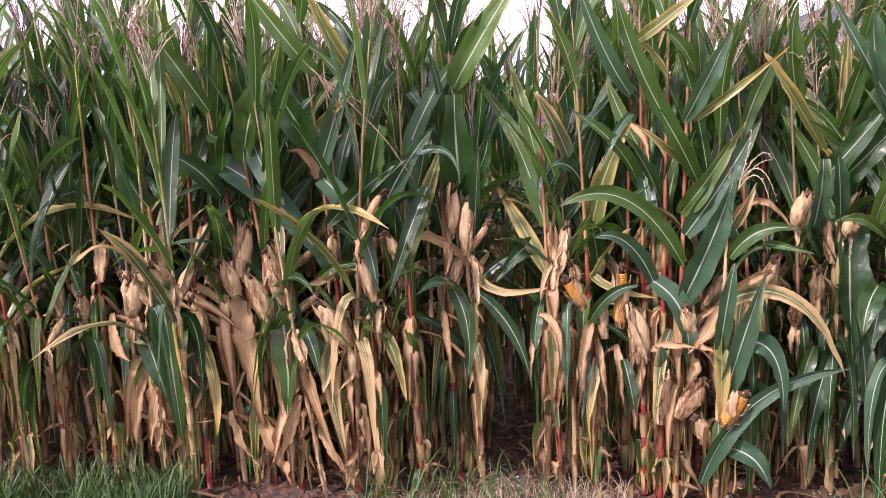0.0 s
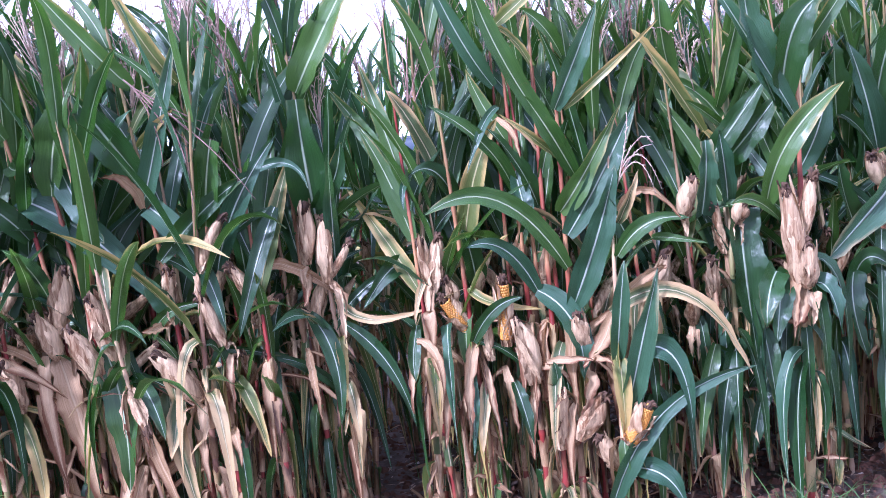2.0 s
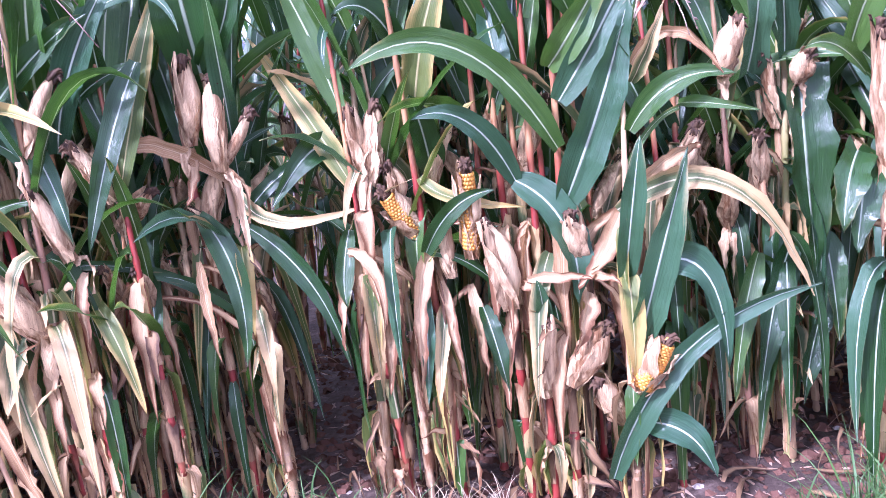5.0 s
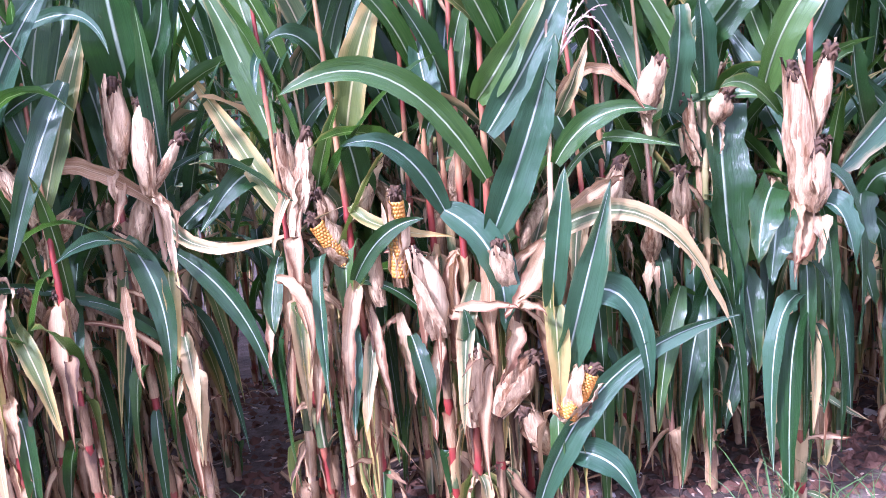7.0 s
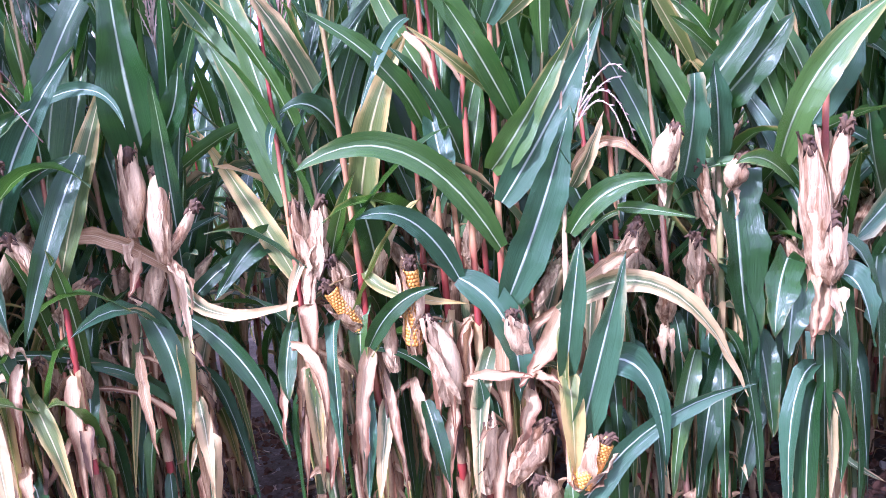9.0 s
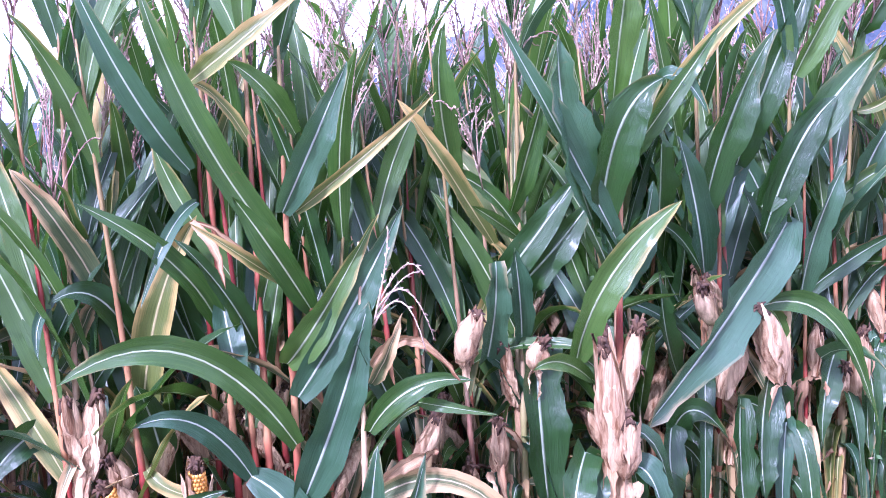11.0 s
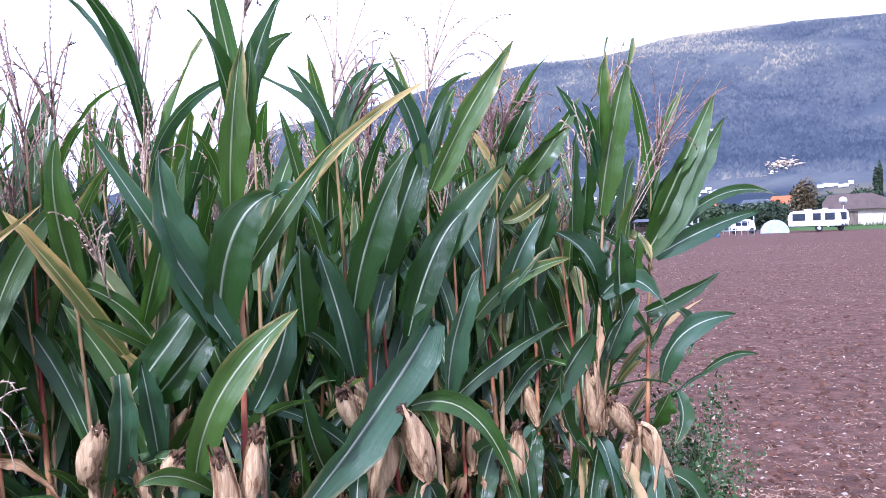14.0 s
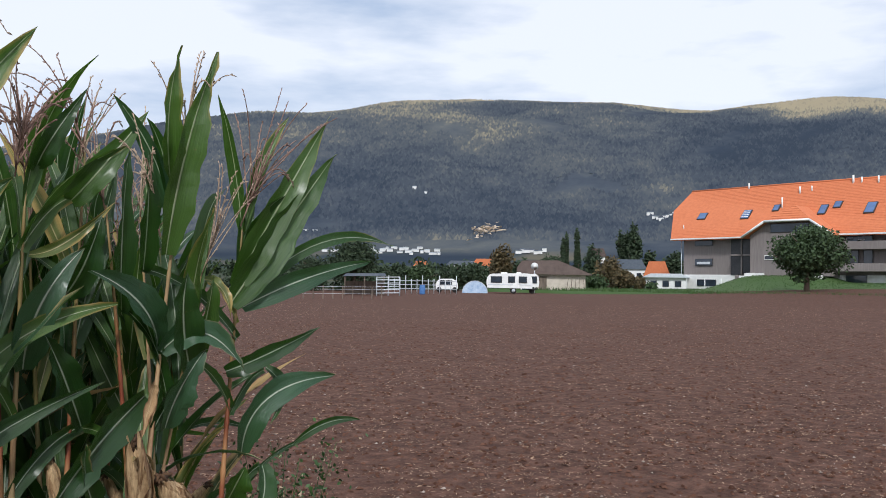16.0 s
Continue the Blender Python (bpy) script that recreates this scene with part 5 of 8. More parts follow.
leaf(p, (0.04, -0.01, 1.13), (0.11, -0.09, 1.28), (0.22, -0.10, 1.09), 0.031, "dry", turn=0, twist=-52, seed=162)
leaf(p, (-0.01, -0.01, 0.80), (0.25, -0.09, 1.00), (0.43, -0.10, 0.55), 0.059, "half", turn=-2, twist=9, seed=163)
leaf(p, (0.04, -0.01, 0.85), (0.13, -0.09, 0.97), (0.16, -0.10, 0.94), 0.041, "dry", turn=1, twist=-52, seed=164)
leaf(p, (0.02, -0.01, 0.45), (0.06, -0.09, 0.70), (0.13, -0.10, 0.94), 0.081, "blue", turn=2, twist=-2, seed=165)
leaf(p, (-0.00, -0.01, 0.63), (0.00, -0.09, 0.84), (0.02, -0.10, 0.98), 0.058, "blue", turn=10, twist=6, seed=166)
leaf(p, (0.01, -0.01, 0.64), (0.22, -0.09, 0.78), (0.21, -0.10, 0.38), 0.079, "blue", turn=6, twist=-13, seed=167)
leaf(p, (-0.06, -0.01, 0.12), (0.05, -0.09, 0.56), (0.45, -0.10, 0.58), 0.068, "blue", turn=-3, twist=-8, seed=168)
leaf(p, (0.02, -0.01, 0.26), (0.13, -0.09, 0.28), (0.17, -0.10, 0.13), 0.075, "blue", turn=9, twist=-1, seed=169)
ear(p, (0.01, -0.04, 0.36), (0.07, -0.03, 0.14), 0.15, 0.038, True, 170)
leaf(p, (0.02, 0.00, 0.89), (0.08, -0.01, 1.01), (0.15, -0.01, 1.02), 0.016, "green", turn=0, twist=0, seed=3171, base=0.5, blunt=0.8)
leaf(p, (0.15, -0.01, 1.03), (0.17, -0.09, 1.04), (0.31, -0.10, 1.00), 0.028, "green", turn=7, twist=-13, seed=171)
leaf(p, (0.01, 0.00, 0.52), (-0.03, -0.01, 0.63), (-0.08, -0.01, 0.65), 0.016, "dry", turn=0, twist=0, seed=3172, base=0.5, blunt=0.8)
leaf(p, (-0.08, -0.01, 0.65), (-0.06, -0.09, 0.68), (-0.04, -0.10, 0.64), 0.024, "dry", turn=-4, twist=-40, seed=172)
leaf(p, (0.04, -0.01, 1.09), (0.05, -0.09, 1.15), (0.09, -0.10, 1.26), 0.035, "half", turn=7, twist=-14, seed=173)
p = front_maize(1.54, 3.22, 2.09, 0.01, "green", 174)
leaf(p, (0.04, -0.01, 1.08), (-0.00, -0.09, 0.89), (0.03, -0.10, 0.55), 0.121, "deep", turn=5, twist=2, seed=175, base=1)
leaf(p, (0.00, 0.00, 0.94), (-0.04, -0.01, 1.05), (-0.10, -0.01, 1.08), 0.041, "blue", turn=0, twist=0, seed=3176, base=0.5, blunt=0.8)
leaf(p, (-0.10, -0.01, 1.07), (-0.10, -0.09, 1.22), (-0.11, -0.10, 1.33), 0.071, "blue", turn=-7, twist=13, seed=176, base=1, blunt=0.6)
leaf(p, (0.00, -0.01, 1.10), (-0.04, -0.09, 1.26), (-0.06, -0.10, 1.36), 0.062, "blue", turn=4, twist=-1, seed=177)
leaf(p, (-0.00, -0.01, 1.25), (0.05, -0.09, 1.33), (0.16, -0.10, 1.46), 0.088, "deep", turn=1, twist=8, seed=178)
leaf(p, (-0.00, -0.01, 1.37), (-0.10, -0.09, 1.43), (-0.17, -0.10, 1.47), 0.032, "green", turn=11, twist=13, seed=179)
ear(p, (-0.18, -0.05, 1.08), (0.02, -0.03, 0.12), 0.13, 0.032, False, 180)
ear(p, (0.01, -0.05, 1.04), (0.02, -0.03, 0.08), 0.08, 0.025, False, 181)
leaf(p, (0.00, 0.00, 1.24), (-0.03, -0.01, 1.34), (-0.08, -0.01, 1.37), 0.028, "yellow", turn=0, twist=0, seed=3182, base=0.5, blunt=0.8)
leaf(p, (-0.07, -0.01, 1.36), (-0.26, -0.09, 1.62), (-0.34, -0.10, 1.72), 0.049, "yellow", turn=6, twist=-11, seed=182)
leaf(p, (0.00, 0.00, 1.13), (-0.03, -0.01, 1.23), (-0.06, -0.01, 1.26), 0.043, "deep", turn=0, twist=0, seed=3183, base=0.5, blunt=0.8)
leaf(p, (-0.07, -0.01, 1.25), (0.01, -0.09, 1.38), (0.12, -0.10, 1.52), 0.076, "deep", turn=11, twist=14, seed=183)
tassel(p, (-0.10, -0.02, 1.50), (-0.06, -0.04, 0.23), 0.24, "pale", 184, 8)
leaf(p, (0.01, 0.00, 1.38), (-0.07, -0.01, 1.51), (-0.17, -0.01, 1.54), 0.041, "green", turn=0, twist=0, seed=3185, base=0.5, blunt=0.8)
leaf(p, (-0.17, -0.01, 1.53), (-0.26, -0.09, 1.75), (-0.22, -0.10, 1.89), 0.071, "green", turn=-6, twist=-9, seed=185)
leaf(p, (-0.02, -0.01, 1.44), (-0.01, -0.09, 1.58), (0.08, -0.10, 1.87), 0.062, "green", turn=-12, twist=1, seed=186)
leaf(p, (0.01, -0.01, 0.62), (-0.09, -0.09, 0.52), (-0.13, -0.10, 0.24), 0.077, "deep", turn=1, twist=-8, seed=187)
leaf(p, (0.00, 0.00, 0.48), (-0.04, -0.01, 0.59), (-0.09, -0.01, 0.60), 0.032, "green", turn=0, twist=0, seed=3188, base=0.5, blunt=0.8)
leaf(p, (-0.08, -0.01, 0.61), (-0.17, -0.09, 0.49), (-0.20, -0.10, 0.24), 0.055, "green", turn=-2, twist=-13, seed=188)
leaf(p, (0.00, 0.00, 0.51), (0.05, -0.01, 0.62), (0.10, -0.01, 0.63), 0.039, "deep", turn=0, twist=0, seed=3189, base=0.5, blunt=0.8)
leaf(p, (0.10, -0.01, 0.64), (0.08, -0.09, 0.57), (0.09, -0.10, 0.37), 0.068, "deep", turn=-3, twist=-1, seed=189)
leaf(p, (0.00, 0.00, 0.52), (0.03, -0.01, 0.63), (0.08, -0.01, 0.65), 0.044, "green", turn=0, twist=0, seed=3190, base=0.5, blunt=0.8)
leaf(p, (0.07, -0.01, 0.65), (0.09, -0.09, 0.77), (0.14, -0.10, 0.78), 0.076, "green", turn=-5, twist=1, seed=190)
leaf(p, (0.00, 0.00, 0.78), (-0.03, -0.01, 0.88), (-0.08, -0.01, 0.89), 0.019, "dry", turn=0, twist=0, seed=3191, base=0.5, blunt=0.8)
leaf(p, (-0.08, -0.01, 0.90), (-0.13, -0.09, 0.80), (-0.09, -0.10, 0.68), 0.029, "dry", turn=-10, twist=56, seed=191)
leaf(p, (-0.01, -0.01, 0.54), (-0.05, -0.09, 0.44), (-0.07, -0.10, 0.23), 0.041, "dry", turn=7, twist=19, seed=192)
leaf(p, (0.00, 0.00, 0.38), (0.06, -0.01, 0.50), (0.12, -0.01, 0.51), 0.036, "deep", turn=0, twist=0, seed=3193, base=0.5, blunt=0.8)
leaf(p, (0.13, -0.01, 0.52), (0.01, -0.09, 0.37), (-0.01, -0.10, 0.21), 0.062, "deep", turn=3, twist=0, seed=193)
ear(p, (-0.09, -0.05, 0.79), (-0.02, -0.03, 0.14), 0.14, 0.024, False, 194)
p = front_maize(1.64, 2.95, 2.19, 0.05, "red", 195)
ear(p, (-0.02, -0.05, 0.87), (-0.05, -0.03, 0.30), 0.30, 0.033, False, 196)
ear(p, (-0.00, -0.05, 1.01), (0.02, -0.03, 0.19), 0.19, 0.022, False, 197)
ear(p, (-0.00, -0.05, 0.84), (-0.01, -0.03, 0.15), 0.15, 0.037, False, 198)
leaf(p, (0.02, -0.01, 1.37), (-0.17, -0.09, 1.63), (-0.32, -0.10, 1.87), 0.060, "blue", turn=-2, twist=5, seed=199)
leaf(p, (0.03, 0.00, 1.30), (-0.01, -0.01, 1.41), (-0.05, -0.01, 1.44), 0.060, "blue", turn=0, twist=0, seed=3200, base=0.5, blunt=0.8)
leaf(p, (-0.05, -0.01, 1.43), (-0.18, -0.09, 1.63), (-0.18, -0.10, 1.83), 0.104, "blue", turn=-12, twist=4, seed=200)
leaf(p, (0.03, 0.00, 1.29), (0.00, -0.01, 1.38), (-0.03, -0.01, 1.41), 0.056, "deep", turn=0, twist=0, seed=3201, base=0.5, blunt=0.8)
leaf(p, (-0.03, -0.01, 1.40), (-0.06, -0.09, 1.69), (0.08, -0.10, 1.74), 0.098, "deep", turn=-5, twist=15, seed=201)
leaf(p, (0.03, 0.00, 1.62), (0.08, -0.01, 1.72), (0.13, -0.01, 1.74), 0.022, "blue", turn=0, twist=0, seed=3202, base=0.5, blunt=0.8)
leaf(p, (0.13, -0.01, 1.74), (0.14, -0.09, 1.78), (0.20, -0.10, 1.66), 0.038, "blue", turn=-8, twist=-5, seed=202)
leaf(p, (0.04, -0.01, 1.56), (0.07, -0.09, 1.65), (0.24, -0.10, 1.86), 0.046, "green", turn=-5, twist=8, seed=203)
leaf(p, (0.05, -0.01, 1.57), (0.20, -0.09, 1.87), (0.53, -0.10, 2.03), 0.041, "yellow", turn=5, twist=1, seed=204)
leaf(p, (0.02, 0.00, 0.97), (-0.03, -0.01, 1.09), (-0.09, -0.01, 1.12), 0.045, "green", turn=0, twist=0, seed=3205, base=0.5, blunt=0.8)
leaf(p, (-0.10, -0.01, 1.11), (-0.10, -0.09, 1.33), (0.13, -0.10, 1.47), 0.078, "green", turn=0, twist=13, seed=205)
leaf(p, (0.02, 0.00, 0.94), (-0.02, -0.01, 1.04), (-0.07, -0.01, 1.07), 0.022, "green", turn=0, twist=0, seed=3206, base=0.5, blunt=0.8)
leaf(p, (-0.06, -0.01, 1.06), (-0.19, -0.09, 1.17), (-0.26, -0.10, 1.13), 0.038, "green", turn=0, twist=11, seed=206)
leaf(p, (0.02, 0.00, 0.76), (-0.03, -0.01, 0.87), (-0.08, -0.01, 0.89), 0.044, "deep", turn=0, twist=0, seed=3207, base=0.5, blunt=0.8)
leaf(p, (-0.08, -0.01, 0.89), (-0.16, -0.09, 0.85), (-0.17, -0.10, 0.73), 0.077, "deep", turn=-10, twist=-8, seed=207, base=1)
leaf(p, (0.03, -0.01, 0.83), (0.06, -0.09, 0.89), (0.08, -0.10, 0.68), 0.066, "blue", turn=9, twist=14, seed=208)
leaf(p, (0.01, -0.01, 1.70), (-0.02, -0.09, 1.88), (0.02, -0.10, 2.09), 0.068, "green", turn=4, twist=-7, seed=209)
leaf(p, (0.04, -0.01, 1.81), (0.03, -0.09, 1.93), (0.04, -0.10, 2.08), 0.041, "green", turn=-6, twist=7, seed=210)
leaf(p, (-0.00, -0.01, 0.84), (-0.03, -0.09, 0.76), (-0.08, -0.10, 0.72), 0.037, "dry", turn=-9, twist=-7, seed=211)
leaf(p, (-0.02, -0.01, 0.89), (-0.08, -0.09, 0.80), (-0.08, -0.10, 0.68), 0.038, "dry", turn=-12, twist=8, seed=212)
leaf(p, (0.02, 0.00, 0.75), (-0.02, -0.01, 0.85), (-0.06, -0.01, 0.87), 0.040, "deep", turn=0, twist=0, seed=3213, base=0.5, blunt=0.8)
leaf(p, (-0.06, -0.01, 0.87), (-0.12, -0.09, 0.80), (-0.14, -0.10, 0.68), 0.071, "deep", turn=-8, twist=4, seed=213)
p = front_maize(2.33, 3.11, 2.09, -0.01, "tan", 214)
leaf(p, (-0.01, -0.01, 1.38), (-0.27, -0.08, 1.12), (-0.56, -0.10, 0.89), 0.136, "blue", turn=8, twist=13, seed=215)
leaf(p, (-0.01, 0.00, 1.21), (-0.05, -0.01, 1.32), (-0.09, -0.01, 1.35), 0.049, "deep", turn=0, twist=0, seed=3216, base=0.5, blunt=0.8)
leaf(p, (-0.10, -0.01, 1.34), (-0.06, -0.08, 1.62), (0.06, -0.10, 1.70), 0.086, "deep", turn=11, twist=13, seed=216)
ear(p, (-0.07, -0.04, 0.94), (-0.10, -0.03, 0.21), 0.24, 0.037, False, 217)
ear(p, (-0.29, -0.04, 1.12), (-0.07, -0.03, 0.11), 0.13, 0.029, False, 218)
leaf(p, (0.00, -0.01, 1.76), (0.06, -0.08, 1.96), (0.26, -0.10, 2.20), 0.082, "green", turn=-9, twist=6, seed=219)
leaf(p, (-0.01, 0.00, 1.28), (-0.05, -0.01, 1.39), (-0.10, -0.01, 1.42), 0.060, "deep", turn=0, twist=0, seed=3220, base=0.5, blunt=0.8)
leaf(p, (-0.11, -0.01, 1.41), (-0.02, -0.08, 1.64), (0.21, -0.10, 1.83), 0.105, "deep", turn=6, twist=12, seed=220)
leaf(p, (0.03, -0.01, 1.15), (-0.01, -0.08, 1.35), (0.10, -0.10, 1.53), 0.089, "blue", turn=-4, twist=-2, seed=221)
leaf(p, (-0.01, 0.00, 1.02), (-0.05, -0.01, 1.12), (-0.09, -0.01, 1.13), 0.037, "green", turn=0, twist=0, seed=3222, base=0.5, blunt=0.8)
leaf(p, (-0.10, -0.01, 1.14), (0.12, -0.08, 1.20), (0.23, -0.10, 0.77), 0.065, "green", turn=-3, twist=-4, seed=222)
tassel(p, (0.26, -0.02, 1.90), (0.03, -0.04, 0.18), 0.19, "mauve", 223, 8)
leaf(p, (-0.01, 0.00, 0.82), (-0.04, -0.01, 0.92), (-0.09, -0.01, 0.93), 0.055, "deep", turn=0, twist=0, seed=3224, base=0.5, blunt=0.8)
leaf(p, (-0.08, -0.01, 0.94), (-0.19, -0.08, 0.79), (-0.17, -0.10, 0.62), 0.096, "deep", turn=7, twist=1, seed=224)
leaf(p, (-0.01, 0.00, 0.74), (-0.09, -0.01, 0.87), (-0.19, -0.01, 0.88), 0.049, "deep", turn=0, twist=0, seed=3225, base=0.5, blunt=0.8)
leaf(p, (-0.18, -0.01, 0.89), (-0.25, -0.08, 0.72), (-0.23, -0.10, 0.53), 0.085, "deep", turn=8, twist=3, seed=225)
p = front_maize(2.14, 3.20, 2.09, -0.07, "red", 226)
leaf(p, (-0.04, -0.01, 1.40), (-0.04, -0.09, 1.67), (0.12, -0.10, 1.88), 0.107, "deep", turn=-3, twist=-1, seed=227)
leaf(p, (-0.05, 0.00, 1.38), (0.01, -0.01, 1.50), (0.08, -0.01, 1.53), 0.053, "deep", turn=0, twist=0, seed=3228, base=0.5, blunt=0.8)
leaf(p, (0.07, -0.01, 1.52), (0.08, -0.09, 1.72), (0.26, -0.10, 2.04), 0.092, "deep", turn=3, twist=5, seed=228)
leaf(p, (-0.04, -0.01, 1.23), (-0.12, -0.09, 1.43), (-0.19, -0.10, 1.61), 0.084, "blue", turn=0, twist=12, seed=229)
leaf(p, (-0.04, 0.00, 1.23), (-0.11, -0.01, 1.35), (-0.19, -0.01, 1.38), 0.047, "deep", turn=0, twist=0, seed=3230, base=0.5, blunt=0.8)
leaf(p, (-0.19, -0.01, 1.37), (-0.24, -0.09, 1.51), (-0.24, -0.10, 1.64), 0.082, "deep", turn=2, twist=-16, seed=230)
leaf(p, (-0.03, 0.00, 0.82), (-0.07, -0.01, 0.93), (-0.13, -0.01, 0.96), 0.038, "deep", turn=0, twist=0, seed=3231, base=0.5, blunt=0.8)
leaf(p, (-0.13, -0.01, 0.95), (-0.24, -0.09, 1.09), (-0.25, -0.10, 1.26), 0.066, "deep", turn=-8, twist=1, seed=231)
leaf(p, (-0.03, 0.00, 0.99), (-0.18, -0.01, 1.16), (-0.35, -0.01, 1.19), 0.043, "blue", turn=0, twist=0, seed=3232, base=0.5, blunt=0.8)
leaf(p, (-0.35, -0.01, 1.18), (-0.28, -0.09, 1.34), (-0.27, -0.10, 1.50), 0.074, "blue", turn=3, twist=2, seed=232)
ear(p, (-0.04, -0.05, 1.12), (-0.05, -0.03, 0.11), 0.12, 0.032, False, 233)
ear(p, (-0.01, -0.05, 0.89), (0.04, -0.03, 0.18), 0.19, 0.033, False, 234)
tassel(p, (-0.03, -0.02, 1.93), (0.05, -0.04, 0.22), 0.23, "mauve", 235, 8)
leaf(p, (-0.05, 0.00, 1.44), (-0.08, -0.01, 1.55), (-0.12, -0.01, 1.58), 0.022, "green", turn=0, twist=0, seed=3236, base=0.5, blunt=0.8)
leaf(p, (-0.12, -0.01, 1.57), (-0.23, -0.09, 1.80), (-0.28, -0.10, 1.97), 0.039, "green", turn=0, twist=10, seed=236)
leaf(p, (-0.02, 0.00, 0.63), (-0.08, -0.01, 0.75), (-0.16, -0.01, 0.77), 0.039, "deep", turn=0, twist=0, seed=3237, base=0.5, blunt=0.8)
leaf(p, (-0.16, -0.01, 0.77), (-0.16, -0.09, 0.96), (-0.03, -0.10, 0.78), 0.068, "deep", turn=6, twist=-1, seed=237)
leaf(p, (-0.02, 0.00, 0.72), (-0.08, -0.01, 0.83), (-0.14, -0.01, 0.84), 0.043, "deep", turn=0, twist=0, seed=3238, base=0.5, blunt=0.8)
leaf(p, (-0.14, -0.01, 0.85), (-0.25, -0.09, 0.75), (-0.17, -0.10, 0.51), 0.075, "deep", turn=3, twist=-3, seed=238)
p = front_maize(2.67, 3.25, 1.99, 0.03, "tan", 239)
leaf(p, (0.02, 0.00, 1.22), (-0.03, -0.01, 1.33), (-0.08, -0.01, 1.36), 0.030, "green", turn=0, twist=0, seed=3240, base=0.5, blunt=0.8)
leaf(p, (-0.09, -0.01, 1.35), (0.01, -0.08, 1.51), (0.27, -0.10, 1.53), 0.052, "green", turn=9, twist=5, seed=240)
leaf(p, (0.01, 0.00, 0.92), (-0.09, -0.01, 1.07), (-0.20, -0.01, 1.10), 0.032, "deep", turn=0, twist=0, seed=3241, base=0.5, blunt=0.8)
leaf(p, (-0.21, -0.01, 1.09), (-0.07, -0.08, 1.24), (0.21, -0.10, 1.32), 0.055, "deep", turn=-2, twist=-9, seed=241)
leaf(p, (0.04, -0.01, 1.66), (0.09, -0.08, 1.66), (0.23, -0.10, 1.81), 0.032, "yellow", turn=5, twist=-14, seed=242)
leaf(p, (0.03, -0.01, 1.36), (-0.00, -0.08, 1.54), (0.14, -0.10, 1.68), 0.092, "blue", turn=9, twist=-1, seed=243)
leaf(p, (0.05, -0.01, 1.89), (0.03, -0.08, 1.94), (0.14, -0.10, 2.11), 0.059, "deep", turn=11, twist=-14, seed=244)
leaf(p, (0.02, 0.00, 1.67), (0.08, -0.01, 1.79), (0.15, -0.01, 1.82), 0.042, "green", turn=0, twist=0, seed=3245, base=0.5, blunt=0.8)
leaf(p, (0.15, -0.01, 1.81), (0.17, -0.08, 1.86), (0.33, -0.10, 2.08), 0.074, "green", turn=11, twist=-3, seed=245)
leaf(p, (0.01, 0.00, 1.03), (0.10, -0.01, 1.17), (0.20, -0.01, 1.19), 0.049, "deep", turn=0, twist=0, seed=3246, base=0.5, blunt=0.8)
leaf(p, (0.20, -0.01, 1.19), (0.10, -0.08, 1.36), (0.04, -0.10, 1.45), 0.085, "deep", turn=5, twist=-8, seed=246)
ear(p, (0.03, -0.04, 0.76), (-0.01, -0.03, 0.23), 0.24, 0.038, False, 247)
leaf(p, (0.02, 0.00, 1.41), (0.07, -0.01, 1.53), (0.14, -0.01, 1.55), 0.047, "deep", turn=0, twist=0, seed=3248, base=0.5, blunt=0.8)
leaf(p, (0.14, -0.01, 1.55), (0.16, -0.08, 1.62), (0.19, -0.10, 1.77), 0.081, "deep", turn=0, twist=4, seed=248)
tassel(p, (-0.01, -0.02, 1.86), (0.02, -0.04, 0.27), 0.27, "mauve", 249, 8)
leaf(p, (-0.02, -0.01, 0.95), (-0.16, -0.08, 0.86), (-0.17, -0.10, 0.67), 0.078, "deep", turn=-3, twist=-10, seed=250)
leaf(p, (0.01, 0.00, 0.79), (0.07, -0.01, 0.91), (0.13, -0.01, 0.92), 0.051, "deep", turn=0, twist=0, seed=3251, base=0.5, blunt=0.8)
leaf(p, (0.14, -0.01, 0.93), (0.01, -0.08, 0.80), (0.02, -0.10, 0.60), 0.089, "deep", turn=-10, twist=1, seed=251)
p = front_maize(2.94, 3.15, 2.09, 0.18, "tan", 252)
leaf(p, (0.12, -0.01, 1.67), (0.11, -0.08, 1.98), (0.22, -0.10, 2.27), 0.099, "green", turn=2, twist=-8, seed=253)
leaf(p, (0.15, -0.01, 1.80), (0.03, -0.08, 2.02), (0.09, -0.10, 2.26), 0.077, "green", turn=-6, twist=-2, seed=254)
leaf(p, (0.10, -0.01, 1.41), (0.03, -0.08, 1.55), (-0.17, -0.10, 1.62), 0.093, "blue", turn=-8, twist=9, seed=255)
leaf(p, (0.11, -0.01, 1.39), (0.20, -0.08, 1.53), (0.35, -0.10, 1.32), 0.076, "blue", turn=-2, twist=6, seed=256)
leaf(p, (0.10, 0.00, 1.17), (0.16, -0.01, 1.29), (0.22, -0.01, 1.31), 0.055, "deep", turn=0, twist=0, seed=3257, base=0.5, blunt=0.8)
leaf(p, (0.22, -0.01, 1.31), (0.11, -0.08, 1.49), (0.13, -0.10, 1.62), 0.096, "deep", turn=6, twist=7, seed=257)
leaf(p, (0.13, -0.01, 1.17), (0.11, -0.08, 1.29), (0.20, -0.10, 1.40), 0.088, "blue", turn=0, twist=-5, seed=258)
ear(p, (0.04, -0.04, 0.95), (-0.05, -0.03, 0.21), 0.22, 0.038, False, 259)
leaf(p, (0.06, -0.01, 1.27), (-0.17, -0.08, 1.15), (-0.29, -0.10, 0.99), 0.091, "deep", turn=10, twist=13, seed=260)
